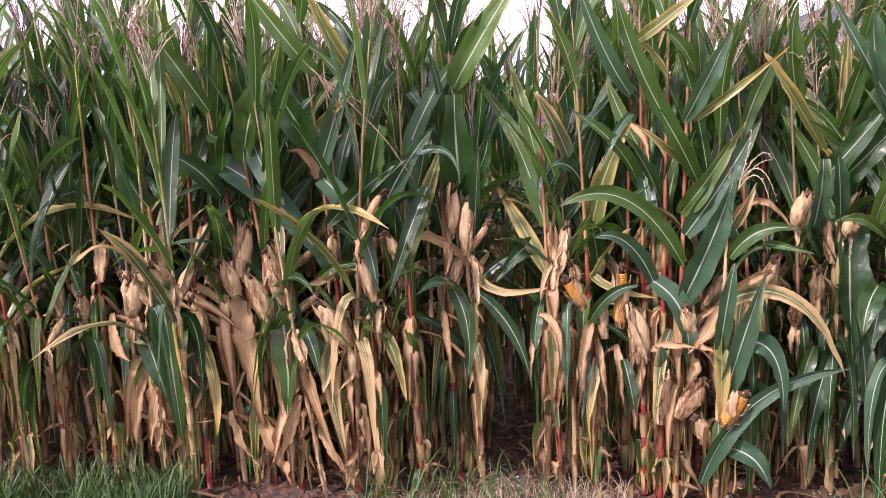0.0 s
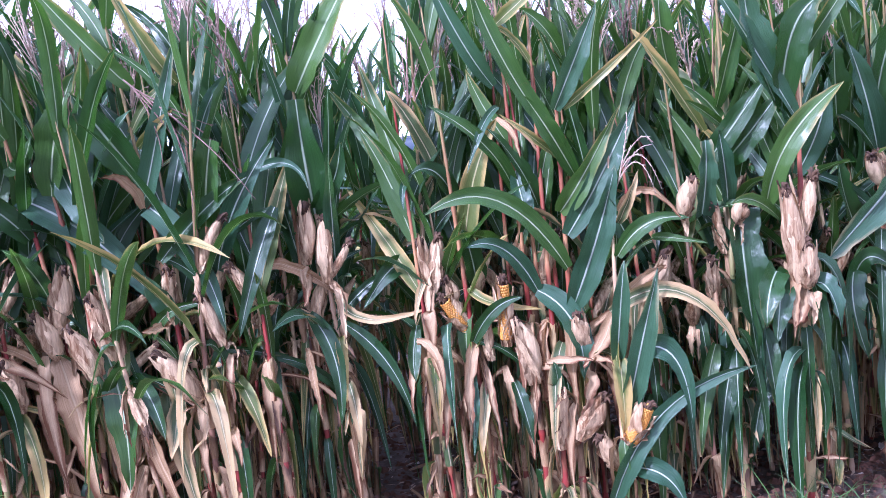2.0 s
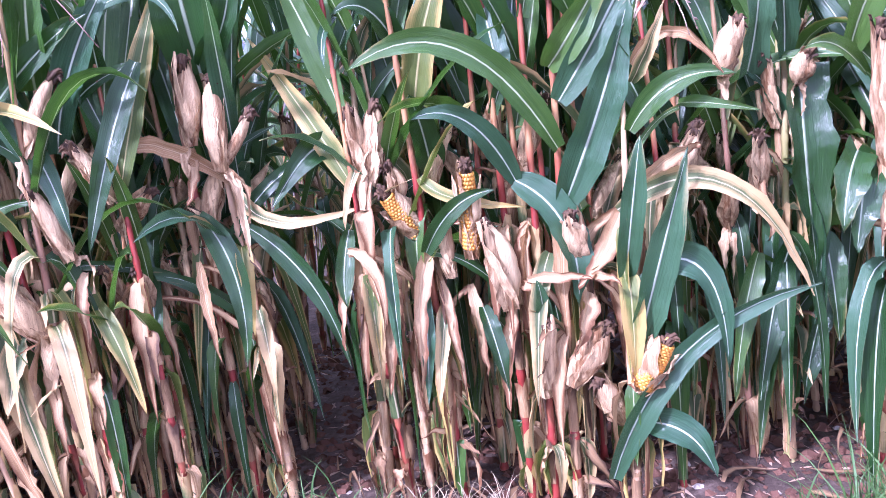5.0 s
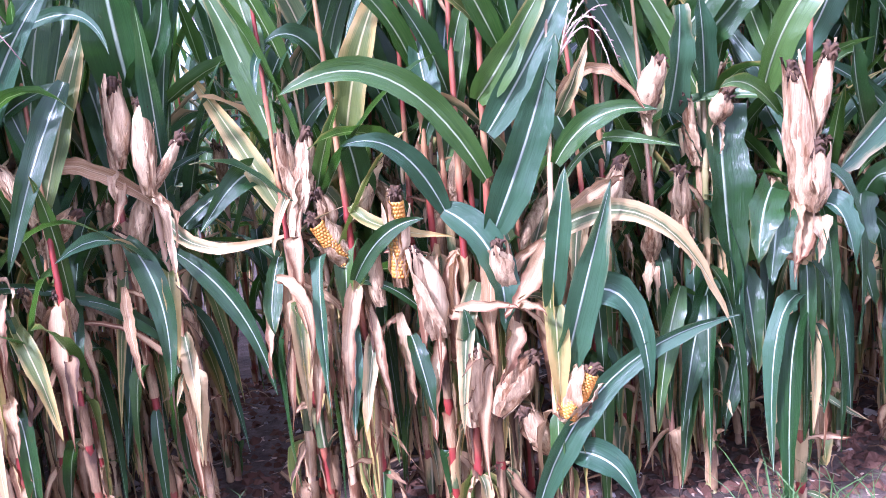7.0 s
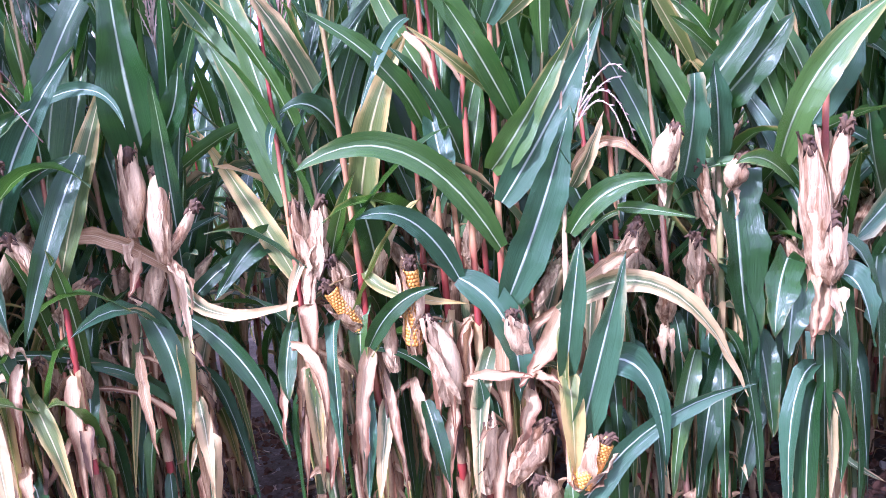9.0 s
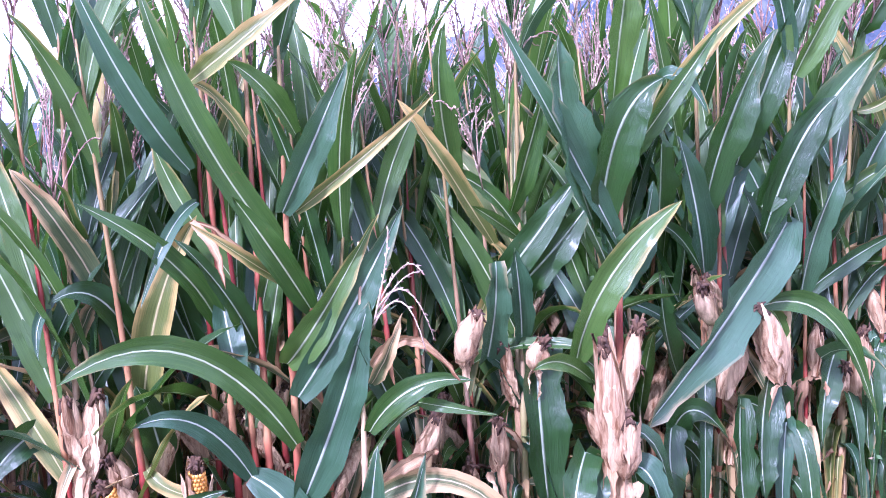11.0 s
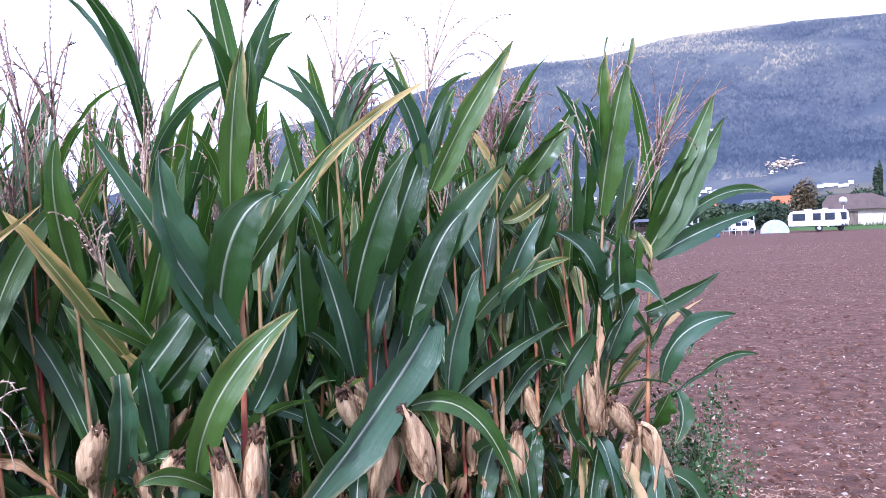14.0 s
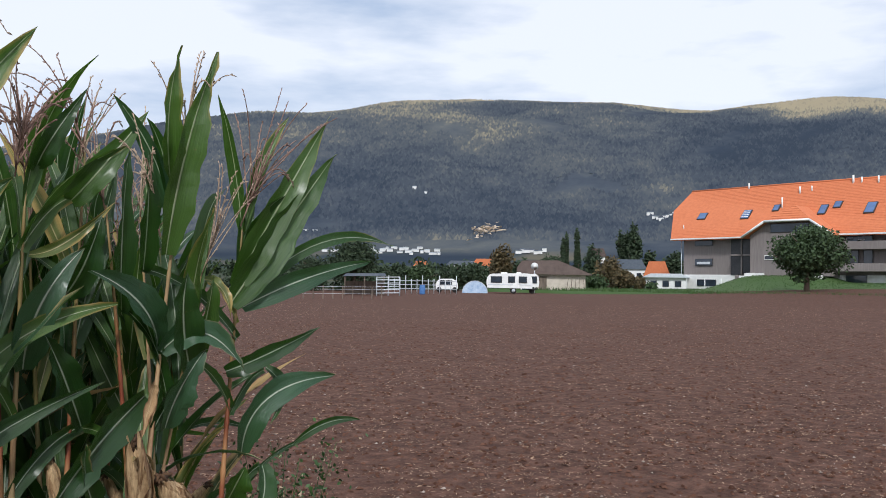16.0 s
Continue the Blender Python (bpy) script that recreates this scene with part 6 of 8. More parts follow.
leaf(p, (0.07, 0.00, 0.78), (0.03, -0.01, 0.89), (-0.03, -0.01, 0.92), 0.034, "deep", turn=0, twist=0, seed=3261, base=0.5, blunt=0.8)
leaf(p, (-0.03, -0.01, 0.91), (-0.18, -0.08, 1.05), (-0.17, -0.10, 1.18), 0.060, "deep", turn=-1, twist=-6, seed=261, base=1)
leaf(p, (0.06, 0.00, 0.69), (0.10, -0.01, 0.79), (0.16, -0.01, 0.80), 0.049, "half", turn=0, twist=0, seed=3262, base=0.5, blunt=0.8)
leaf(p, (0.16, -0.01, 0.81), (0.19, -0.08, 0.73), (0.16, -0.10, 0.52), 0.085, "half", turn=5, twist=10, seed=262)
leaf(p, (0.09, -0.01, 1.30), (0.04, -0.08, 1.27), (-0.01, -0.10, 1.17), 0.033, "dry", turn=8, twist=-20, seed=263)
tassel(p, (0.08, -0.02, 1.79), (-0.10, -0.04, 0.24), 0.26, "pale", 264, 8)
leaf(p, (0.07, -0.01, 0.87), (-0.05, -0.08, 0.76), (-0.08, -0.10, 0.59), 0.094, "deep", turn=5, twist=-6, seed=265)
leaf(p, (0.12, 0.00, 1.36), (0.06, -0.01, 1.48), (-0.02, -0.01, 1.52), 0.039, "deep", turn=0, twist=0, seed=3266, base=0.5, blunt=0.8)
leaf(p, (-0.02, -0.01, 1.50), (-0.08, -0.08, 1.69), (-0.07, -0.10, 1.94), 0.068, "deep", turn=-3, twist=-10, seed=266)
ear(p, (0.21, -0.04, 0.91), (-0.13, -0.03, 0.14), 0.20, 0.034, False, 267)
p = front_maize(3.28, 3.20, 1.94, 0.12, "red", 268)
leaf(p, (0.08, -0.01, 1.58), (0.15, -0.09, 1.79), (0.41, -0.10, 2.17), 0.104, "green", turn=10, twist=-7, seed=269)
leaf(p, (0.06, -0.01, 1.52), (0.19, -0.09, 1.75), (0.44, -0.10, 2.04), 0.118, "green", turn=1, twist=-4, seed=270)
tassel(p, (0.09, -0.02, 1.77), (0.18, -0.04, 0.47), 0.42, "mauve", 271, 8)
leaf(p, (0.05, -0.01, 1.31), (0.10, -0.09, 1.34), (0.38, -0.10, 1.44), 0.064, "deep", turn=-10, twist=-3, seed=272)
leaf(p, (0.08, 0.00, 1.17), (0.14, -0.01, 1.29), (0.21, -0.01, 1.30), 0.024, "deep", turn=0, twist=0, seed=3273, base=0.5, blunt=0.8)
leaf(p, (0.22, -0.01, 1.31), (0.27, -0.09, 1.25), (0.16, -0.10, 1.14), 0.041, "deep", turn=-9, twist=-10, seed=273)
leaf(p, (0.12, -0.01, 1.04), (0.06, -0.09, 1.28), (0.45, -0.10, 1.27), 0.091, "blue", turn=0, twist=15, seed=274)
leaf(p, (0.06, 0.00, 0.85), (0.19, -0.01, 1.02), (0.36, -0.01, 1.04), 0.018, "deep", turn=0, twist=0, seed=3275, base=0.5, blunt=0.8)
leaf(p, (0.35, -0.01, 1.04), (0.43, -0.09, 1.14), (0.59, -0.10, 1.10), 0.031, "deep", turn=-7, twist=13, seed=275)
leaf(p, (0.05, -0.01, 0.88), (0.03, -0.09, 0.97), (0.06, -0.10, 1.02), 0.094, "green", turn=3, twist=10, seed=276)
leaf(p, (0.06, 0.00, 0.85), (0.12, -0.01, 0.97), (0.20, -0.01, 0.99), 0.039, "deep", turn=0, twist=0, seed=3277, base=0.5, blunt=0.8)
leaf(p, (0.21, -0.01, 0.99), (0.18, -0.09, 0.91), (0.08, -0.10, 0.83), 0.069, "deep", turn=-10, twist=0, seed=277)
leaf(p, (0.11, -0.01, 1.53), (0.38, -0.09, 1.83), (0.76, -0.10, 1.73), 0.048, "deep", turn=0, twist=6, seed=278)
leaf(p, (0.11, -0.01, 1.51), (0.33, -0.09, 1.63), (0.64, -0.10, 1.67), 0.075, "blue", turn=1, twist=-15, seed=279)
ear(p, (-0.03, -0.05, 0.89), (0.13, -0.03, -0.25), 0.28, 0.038, False, 280)
leaf(p, (0.00, -0.01, 0.85), (-0.17, -0.09, 0.75), (-0.15, -0.10, 0.53), 0.096, "deep", turn=0, twist=-2, seed=281)
leaf(p, (0.04, 0.00, 0.56), (0.09, -0.01, 0.67), (0.16, -0.01, 0.69), 0.040, "deep", turn=0, twist=0, seed=3282, base=0.5, blunt=0.8)
leaf(p, (0.16, -0.01, 0.69), (0.27, -0.09, 0.65), (0.24, -0.10, 0.43), 0.070, "deep", turn=6, twist=3, seed=282)
leaf(p, (0.08, 0.00, 1.19), (0.01, -0.01, 1.32), (-0.08, -0.01, 1.35), 0.037, "green", turn=0, twist=0, seed=3283, base=0.5, blunt=0.8)
leaf(p, (-0.08, -0.01, 1.34), (-0.08, -0.09, 1.50), (-0.08, -0.10, 1.61), 0.065, "green", turn=-9, twist=7, seed=283)
leaf(p, (0.10, 0.00, 1.46), (0.04, -0.01, 1.58), (-0.03, -0.01, 1.59), 0.020, "yellow", turn=0, twist=0, seed=3284, base=0.5, blunt=0.8)
leaf(p, (-0.04, -0.01, 1.60), (-0.01, -0.09, 1.59), (-0.01, -0.10, 1.48), 0.035, "yellow", turn=-7, twist=4, seed=284)
leaf(p, (0.10, 0.00, 1.41), (-0.07, -0.01, 1.60), (-0.27, -0.01, 1.63), 0.039, "deep", turn=0, twist=0, seed=3285, base=0.5, blunt=0.8)
leaf(p, (-0.26, -0.01, 1.62), (-0.30, -0.09, 1.78), (-0.31, -0.10, 1.95), 0.069, "deep", turn=5, twist=-15, seed=285)


def filler_maize(x, y, seed):
    """A plant standing between the others in the edge row: stalk, withered foot, an ear and low blades."""
    rng = np.random.default_rng(seed)
    p = maize(x, y, float(ground_z(x, y)), "maize plant in the edge row with a withered foot", "maize plants along the edge")
    top = rng.uniform(1.72, 1.98)
    me, bez = stalk_mesh(top, (rng.normal(-0.05, 0.07), rng.uniform(0.0, 0.1)), rng.normal(0, 0.02, 2), rng.uniform(0.009, 0.012), seed)
    part("stalk", me, p, "", STALK[rng.choice(["red", "red", "tan", "brown", "green"])])
    lush = 0.5 if x > 1.15 else 0.15
    dry_foot(p, lambda z: on_stalk(bez, z), rng.uniform(0.6, 0.85), 0.011, rng, seed, lush, 8, 5, 1.1)
    for k in range(6 if x > 1.15 else 2):
        a = rng.uniform(0, 6.28)
        d = np.array([math.cos(a), math.sin(a), 0])
        b = on_stalk(bez, rng.uniform(0.35, 0.95))
        ln = min(rng.uniform(0.28, 0.5), b[2] - 0.03)
        leaf(p, b, b + d * rng.uniform(0.05, 0.1) + (0, 0, rng.uniform(-0.03, 0.08)), b + d * rng.uniform(0.03, 0.12) - (0, 0, ln), rng.uniform(0.034, 0.056), rng.choice(["deep", "deep", "green", "half", "blue"]), d + (0, 0, 0.3), rng.uniform(-30, 30), rng.uniform(-50, 50), 0.35, 0.06, seed * 17 + k, 9)
    for k in range(5):
        a = rng.uniform(0.2, 2.9)
        d = np.array([math.cos(a), math.sin(a), 0])
        b = on_stalk(bez, rng.uniform(0.85, top - 0.32))
        leaf(p, b, b + d * rng.uniform(0.06, 0.14) + (0, 0, rng.uniform(0.2, 0.3)), b + d * rng.uniform(0.15, 0.35) + (0, 0, rng.uniform(0.3, 0.55)), rng.uniform(0.045, 0.07), rng.choice(["green", "deep", "blue", "green", "green", "deep", "yellow"]), (0, -1, 0.4), rng.uniform(-40, 40), rng.uniform(-50, 50), 0.3, 0.06, seed * 19 + k, 10)
    tassel(p, bez[2] - (0, 0, 0.02), (rng.normal(-0.05, 0.12), rng.normal(0, 0.1), 1), rng.uniform(0.28, 0.38), rng.choice(["pale", "mauve", "mauve"]), seed, 6, 0.65)
    b = on_stalk(bez, rng.uniform(0.68, 1.0))
    side = rng.choice([-1, 1])
    ear(p, b + np.array([side * 0.02, -0.02, 0]), (side * rng.uniform(0.05, 0.6), rng.normal(0, 0.2), 1), rng.uniform(0.15, 0.2), rng.uniform(0.018, 0.023), False, seed)
    return p


for k in range(42):
    x = -1.55 + 0.115 * k + 0.03 * math.sin(5.1 * k)
    if abs(x - 0.31) > 0.12:
        filler_maize(x, 3.35 + 0.10 * math.sin(2.3 * k) + (-0.08 if x > 1.2 else 0.14 if x < -0.1 else 0.0), 3000 + k)

# ---- the distance ----

EYE = (1.44, 0.95)


def spot(heading, d, z=0.0):
    """A place d metres off in a compass heading from the end of the walk, z above the ground there."""
    h = radians(heading)
    x, y = EYE[0] + d * math.sin(h), EYE[1] + d * math.cos(h)
    return Vector((x, y, float(ground_z(x, y)) + z))


def mountain_height(h, r):
    """Height of the long wooded mountain by heading in degrees and distance."""
    ridge = np.interp(h, [-40, 10, 22, 32, 40, 46, 53, 60, 65, 71, 74, 77, 82, 100, 130], [20, 60, 225, 338, 402, 440, 466, 475, 466, 444, 444, 446, 438, 430, 420])
    rise = ease(700, 2450, r) ** 1.1
    x, y = r * np.sin(np.radians(h)), r * np.cos(np.radians(h))
    rough = 60 * (soft_noise(x, y, 420, 11) - 0.5) + 26 * (soft_noise(x, y, 150, 12) - 0.5)
    return 3 + ridge * rise + rough * ease(800, 1500, r) * (1 - 0.9 * ease(2000, 2420, r)) - 260 * ease(2450, 3600, r)


def forest_material(name, per_tree):
    n = Nodes(name)
    pos = n.position()
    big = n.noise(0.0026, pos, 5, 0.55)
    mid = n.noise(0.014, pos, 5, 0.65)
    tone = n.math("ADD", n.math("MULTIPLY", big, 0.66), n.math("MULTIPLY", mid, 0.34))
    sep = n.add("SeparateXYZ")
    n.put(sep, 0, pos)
    # sunlit upper band put into the colour: tone lightens with height, ragged edge
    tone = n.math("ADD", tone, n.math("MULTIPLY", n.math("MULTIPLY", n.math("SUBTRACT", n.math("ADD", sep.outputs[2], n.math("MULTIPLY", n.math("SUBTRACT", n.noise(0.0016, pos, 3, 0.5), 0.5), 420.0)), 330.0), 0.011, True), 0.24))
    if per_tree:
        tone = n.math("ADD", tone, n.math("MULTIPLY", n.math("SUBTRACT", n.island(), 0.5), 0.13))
    # blue haze is mixed into the darker stops; the tan one paints sunlight
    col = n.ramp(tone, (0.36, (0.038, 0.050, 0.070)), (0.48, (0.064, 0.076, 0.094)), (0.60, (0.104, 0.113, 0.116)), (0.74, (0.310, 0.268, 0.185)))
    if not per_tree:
        # valley fields, their darker colours blued for haze
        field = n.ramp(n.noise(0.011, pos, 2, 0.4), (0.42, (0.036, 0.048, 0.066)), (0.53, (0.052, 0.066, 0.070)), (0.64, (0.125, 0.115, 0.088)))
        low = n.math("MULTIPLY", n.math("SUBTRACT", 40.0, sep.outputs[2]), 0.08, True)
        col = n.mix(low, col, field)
    return n.finish(col, 1.0, n.noise(0.06, pos, 4, 0.7), 0.3, 5.0, 0.0)


def mountain():
    hs, rs = np.linspace(-40, 130, 260), np.concatenate([np.linspace(500, 2450, 70), np.linspace(2480, 3700, 12)])
    hh, rr = np.meshgrid(hs, rs, indexing="ij")
    z = mountain_height(hh, rr)
    verts = np.stack([rr * np.sin(np.radians(hh)), rr * np.cos(np.radians(hh)), z], -1).reshape(-1, 3)
    idx = np.arange(z.size).reshape(z.shape)
    faces = np.stack([idx[:-1, :-1], idx[:-1, 1:], idx[1:, 1:], idx[1:, :-1]], -1).reshape(-1, 4).tolist()
    tagged(new("mountain_backdrop", mesh_of("mountain", verts, faces, None, forest_material("wooded_slope_sun_haze", False))), "long wooded mountain ridge with blue haze and sunlit top painted in", "mountain", kind="structure")


def mountain_woods():
    """Rounded crowns close together, larger and thinner towards the foot."""
    rng = np.random.default_rng(21)
    n = 85000
    h = rng.uniform(20, 90, n)
    r = 930 + 1530 * rng.random(n) ** 0.8
    x, y = r * np.sin(np.radians(h)), r * np.cos(np.radians(h))
    z = mountain_height(h, r)
    keep = (soft_noise(x, y, 130, 31) + 0.5 * soft_noise(x, y, 45, 32) > 0.40) & (z > 52)
    x, y, h, r, z = x[keep], y[keep], h[keep], r[keep], z[keep] - 0.3
    tall = rng.uniform(5, 10.5, len(x))
    wide = tall * rng.uniform(0.32, 0.62, len(x))
    ang = np.arange(5) * 2 * np.pi / 5
    low = np.stack([x[:, None] + wide[:, None] * np.cos(ang), y[:, None] + wide[:, None] * np.sin(ang), np.repeat((z - tall * 0.15)[:, None], 5, 1)], -1)
    top = np.stack([x, y, z + tall * 0.62], -1)[:, None]
    verts = np.concatenate([low, top], 1)
    body = np.stack([x, y, z], -1)[:, None]
    down = -np.stack([np.sin(np.radians(h)), np.cos(np.radians(h)), np.zeros(len(h))], -1)[:, None]
    normals = unit((unit(verts - body) * 0.55 + np.array((0, 0, 1.0)) + down * 0.35).reshape(-1, 3))
    faces = [(6 * i + k, 6 * i + (k + 1) % 5, 6 * i + 5) for i in range(len(x)) for k in range(5)]
    me = mesh_of("mountain_forest", verts.reshape(-1, 3), faces, None, forest_material("far_trees_sun_haze", True), True)
    me.normals_split_custom_set_from_vertices(normals.tolist())
    tagged(new("mountain_forest", me), "dense far forest on the mountain slope", "forest", kind="stuff")


mountain()
mountain_woods()

PAINT = {
    "white": plain_material("white_paint", (0.70, 0.71, 0.70), (0.82, 0.82, 0.80), 3, 0.4, 0.1),
    "render": plain_material("white_render", (0.66, 0.66, 0.65), (0.80, 0.80, 0.78), 2, 0.9, 0.3, 0.01),
    "grey_boards": plain_material("grey_boards", (0.190, 0.165, 0.158), (0.262, 0.230, 0.220), 1.5, 0.8, 0.5, 0.01, (8, 8, 0.4)),
    "dark": plain_material("dark_frame", (0.020, 0.022, 0.026), (0.045, 0.045, 0.05), 5, 0.4),
    "tile_red": plain_material("red_roof_tile", (0.52, 0.150, 0.058), (0.62, 0.195, 0.078), 2.5, 0.8, 0.5, 0.03, (1, 1, 1)),
    "tile_brown": plain_material("brown_roof_tile", (0.085, 0.062, 0.056), (0.140, 0.105, 0.092), 1.5, 0.9, 0.5, 0.03),
    "beige": plain_material("beige_wall", (0.42, 0.37, 0.30), (0.58, 0.52, 0.44), 2, 0.9, 0.3, 0.01),
    "wood": plain_material("weathered_wood", (0.110, 0.085, 0.065), (0.230, 0.185, 0.145), 4, 0.9, 0.5, 0.01, (1, 1, 0.2)),
    "metal": plain_material("galvanised_metal", (0.42, 0.46, 0.50), (0.60, 0.63, 0.66), 5, 0.45, 0.1),
    "blue": plain_material("blue_plastic", (0.050, 0.140, 0.360), (0.090, 0.220, 0.480), 4, 0.5),
    "pale_blue": plain_material("pale_blue_sheet", (0.22, 0.34, 0.54), (0.50, 0.60, 0.72), 3, 0.45),
    "rubber": plain_material("rubber", (0.018, 0.018, 0.018), (0.035, 0.035, 0.035), 8, 0.9),
    "slate": plain_material("dark_blue_roof", (0.070, 0.090, 0.120), (0.130, 0.150, 0.180), 2, 0.6),
    # skylight panes: the reflected sky is put into the base colour as blue
    "painted_sky_glass": plain_material("skylight_painted_sky_blue", (0.070, 0.120, 0.250), (0.100, 0.170, 0.330), 1, 0.15),
    "bare": plain_material("bare_rock", (0.48, 0.38, 0.28), (0.66, 0.55, 0.42), 0.03, 0.95),
    "bark": plain_material("bark", (0.060, 0.042, 0.030), (0.130, 0.095, 0.068), 6, 0.95, 0.8, 0.03, (1, 1, 0.2)),
    "crown_green": plain_material("tree_leaves", (0.016, 0.036, 0.012), (0.050, 0.088, 0.026), 1.0, 0.7, island=True),
    "crown_dark": plain_material("dark_tree_leaves", (0.014, 0.030, 0.014), (0.040, 0.064, 0.026), 1.0, 0.8, island=True),
    "crown_autumn": plain_material("autumn_leaves", (0.040, 0.040, 0.018), (0.130, 0.088, 0.034), 1.0, 0.8, island=True),
    "grass": plain_material("grass_blades", (0.024, 0.060, 0.011), (0.062, 0.118, 0.024), 6, 0.6, island=True),
    "weed": plain_material("weed_leaves", (0.018, 0.056, 0.014), (0.056, 0.118, 0.028), 6, 0.6, island=True),
    "grass_dry": plain_material("dry_grass", (0.240, 0.180, 0.110), (0.430, 0.340, 0.230), 6, 0.8, island=True),
    "stone": plain_material("field_stone", (0.21, 0.175, 0.15), (0.42, 0.36, 0.31), 8, 0.9, island=True),
    "straw": plain_material("straw_bits", (0.180, 0.105, 0.066), (0.430, 0.300, 0.205), 8, 0.9, island=True),
    "clod": plain_material("soil_clod", (0.044, 0.021, 0.014), (0.150, 0.076, 0.052), 8, 1.0, 0.8, 0.01, None, True, 0.1),
}


def glass_material():
    n = Nodes("window_glass")
    n.bsdf.inputs["Coat Weight"].default_value = 0.3
    return n.finish(n.ramp(n.noise(0.6, None, 2), (0.3, (0.012, 0.016, 0.024)), (0.7, (0.035, 0.05, 0.075))), 0.06)


GLASS = glass_material()


def box_mesh(name, size, centre=(0, 0, 0), bevel=0.02):
    bm = bmesh.new()
    bmesh.ops.create_cube(bm, size=1.0, matrix=Matrix.LocRotScale(Vector(centre), None, Vector(size)))
    if bevel:
        bmesh.ops.bevel(bm, geom=bm.edges[:], offset=min(bevel, min(size) * 0.3), segments=1, affect="EDGES")
    me = bpy.data.meshes.new(name)
    bm.to_mesh(me)
    bm.free()
    return me


def box(name, size, centre, paint, parent, label="", bevel=0.02):
    return part(name, box_mesh(name, size, centre, bevel), parent, label, PAINT[paint] if isinstance(paint, str) else paint)


def solid(name, outline, y0, y1, paint, parent, label=""):
    """A prism: an outline in x and z, drawn out from y0 to y1."""
    n = len(outline)
    verts = [(x, y0, z) for x, z in outline] + [(x, y1, z) for x, z in outline]
    faces = [tuple(range(n)), tuple(range(2 * n - 1, n - 1, -1))] + [(k, n + k, n + (k + 1) % n, (k + 1) % n) for k in range(n)]
    me = mesh_of(name, verts, faces, None, PAINT[paint] if isinstance(paint, str) else paint, False)
    bm = bmesh.new()
    bm.from_mesh(me)
    bmesh.ops.recalc_face_normals(bm, faces=bm.faces[:])
    bm.to_mesh(me)
    bm.free()
    return part(name, me, parent, label)


def pipe(name, a, b, radius, paint, parent, sides=6):
    v, f = tube(np.array([a, b], float), [radius, radius], sides)
    return part(name, mesh_of(name, v, f, None, PAINT[paint]), parent)


def thing(name, label, category, at, heading, group=""):
    """An empty at a base, its x to the right and its y away as seen from the walk."""
    ob = new(name)
    ob.matrix_basis = Matrix.Translation(at) @ pose(0, 0, 0, 0, 0, -heading)
    return tagged(ob, label, category, group)


def window(parent, x, z, w, h, y=-0.03, frame_paint="dark"):
    fr = box("window", (w + 0.16, 0.10, h + 0.16), (x, y, z), frame_paint, parent)
    part("pane", box_mesh("pane", (w, 0.06, h), (x, y - 0.04, z), 0), fr, "", GLASS)
    return fr


def caravan():
    c = thing("caravan", "white touring caravan parked at the field edge", "caravan", spot(58.5, 95), 57)
    out = [(-2.7, 0.62), (-2.78, 0.9), (-2.8, 1.3), (-2.72, 1.75), (-2.5, 2.02), (-2.2, 2.12), (0.5, 2.2), (1.6, 2.18), (1.95, 2.05), (2.1, 1.6), (2.15, 0.8), (2.1, 0.55)]
    b = solid("body", out, -1.1, 1.1, "white", c)
    b.data.polygons.foreach_set("use_smooth", np.zeros(len(b.data.polygons), bool))
    for x, w in ((-1.75, 1.05), (-0.1, 0.6), (1.1, 0.75)):
        window(c, x, 1.5, w, 0.55, -1.12)
    box("door", (0.6, 0.05, 1.5), (0.35, -1.12, 1.32), "white", c)
    box("stripe", (4.6, 0.03, 0.07), (-0.3, -1.115, 0.95), "metal", c)
    for y in (-0.95, 0.95):
        v, f = tube(np.array([(0.1, y - 0.1, 0.33), (0.1, y + 0.1, 0.33)]), [0.33, 0.33], 14)
        w = part("wheel", mesh_of("wheel", v, f, None, PAINT["rubber"]), c)
        v, f = tube(np.array([(0.1, y - 0.115, 0.33), (0.1, y + 0.115, 0.33)]), [0.19, 0.19], 12)
        part("rim", mesh_of("rim", v, f, None, PAINT["metal"]), w)
    box("roof_vent", (0.7, 0.6, 0.16), (-0.9, 0, 2.22), "white", c)
    box("roof_vent", (0.5, 0.5, 0.16), (0.7, 0, 2.25), "white", c)
    t = thing("camping_trailer", "small rounded white trailer behind the caravan", "trailer", spot(59.75, 95.4), 57)
    solid("body", [(-0.75, 0.7), (-0.78, 1.9), (-0.6, 2.15), (0.45, 2.15), (0.72, 1.85), (0.8, 1.1), (0.7, 0.72)], -0.9, 0.9, "white", t)
    window(t, 0, 1.5, 0.95, 0.6, -0.92)
    box("bumper", (1.2, 0.2, 0.2), (0, -0.9, 0.5), "rubber", t)
    v, f = tube(np.array([(0, -0.8, 0.3), (0, -0.6, 0.3)]), [0.3, 0.3], 12)
    part("wheel", mesh_of("wheel", v, f, None, PAINT["rubber"]), t)


def tunnel_tent():
    t = thing("tunnel_tent", "pale blue plastic tunnel with hoops on the grass", "tent", spot(56.05, 95), 56)
    a = np.linspace(0, np.pi, 13)
    out = [(1.35 * math.cos(q), 1.3 * math.sin(q)) for q in a]
    solid("cover", out, -1.2, 1.2, "pale_blue", t)
    for y in (-1.2, -0.4, 0.4, 1.2):
        c = np.array([(1.37 * math.cos(q), y, 1.32 * math.sin(q)) for q in a])
        v, f = tube(c, [0.035] * 13, 5)
        part("hoop", mesh_of("hoop", v, f, None, PAINT["metal"]), t)


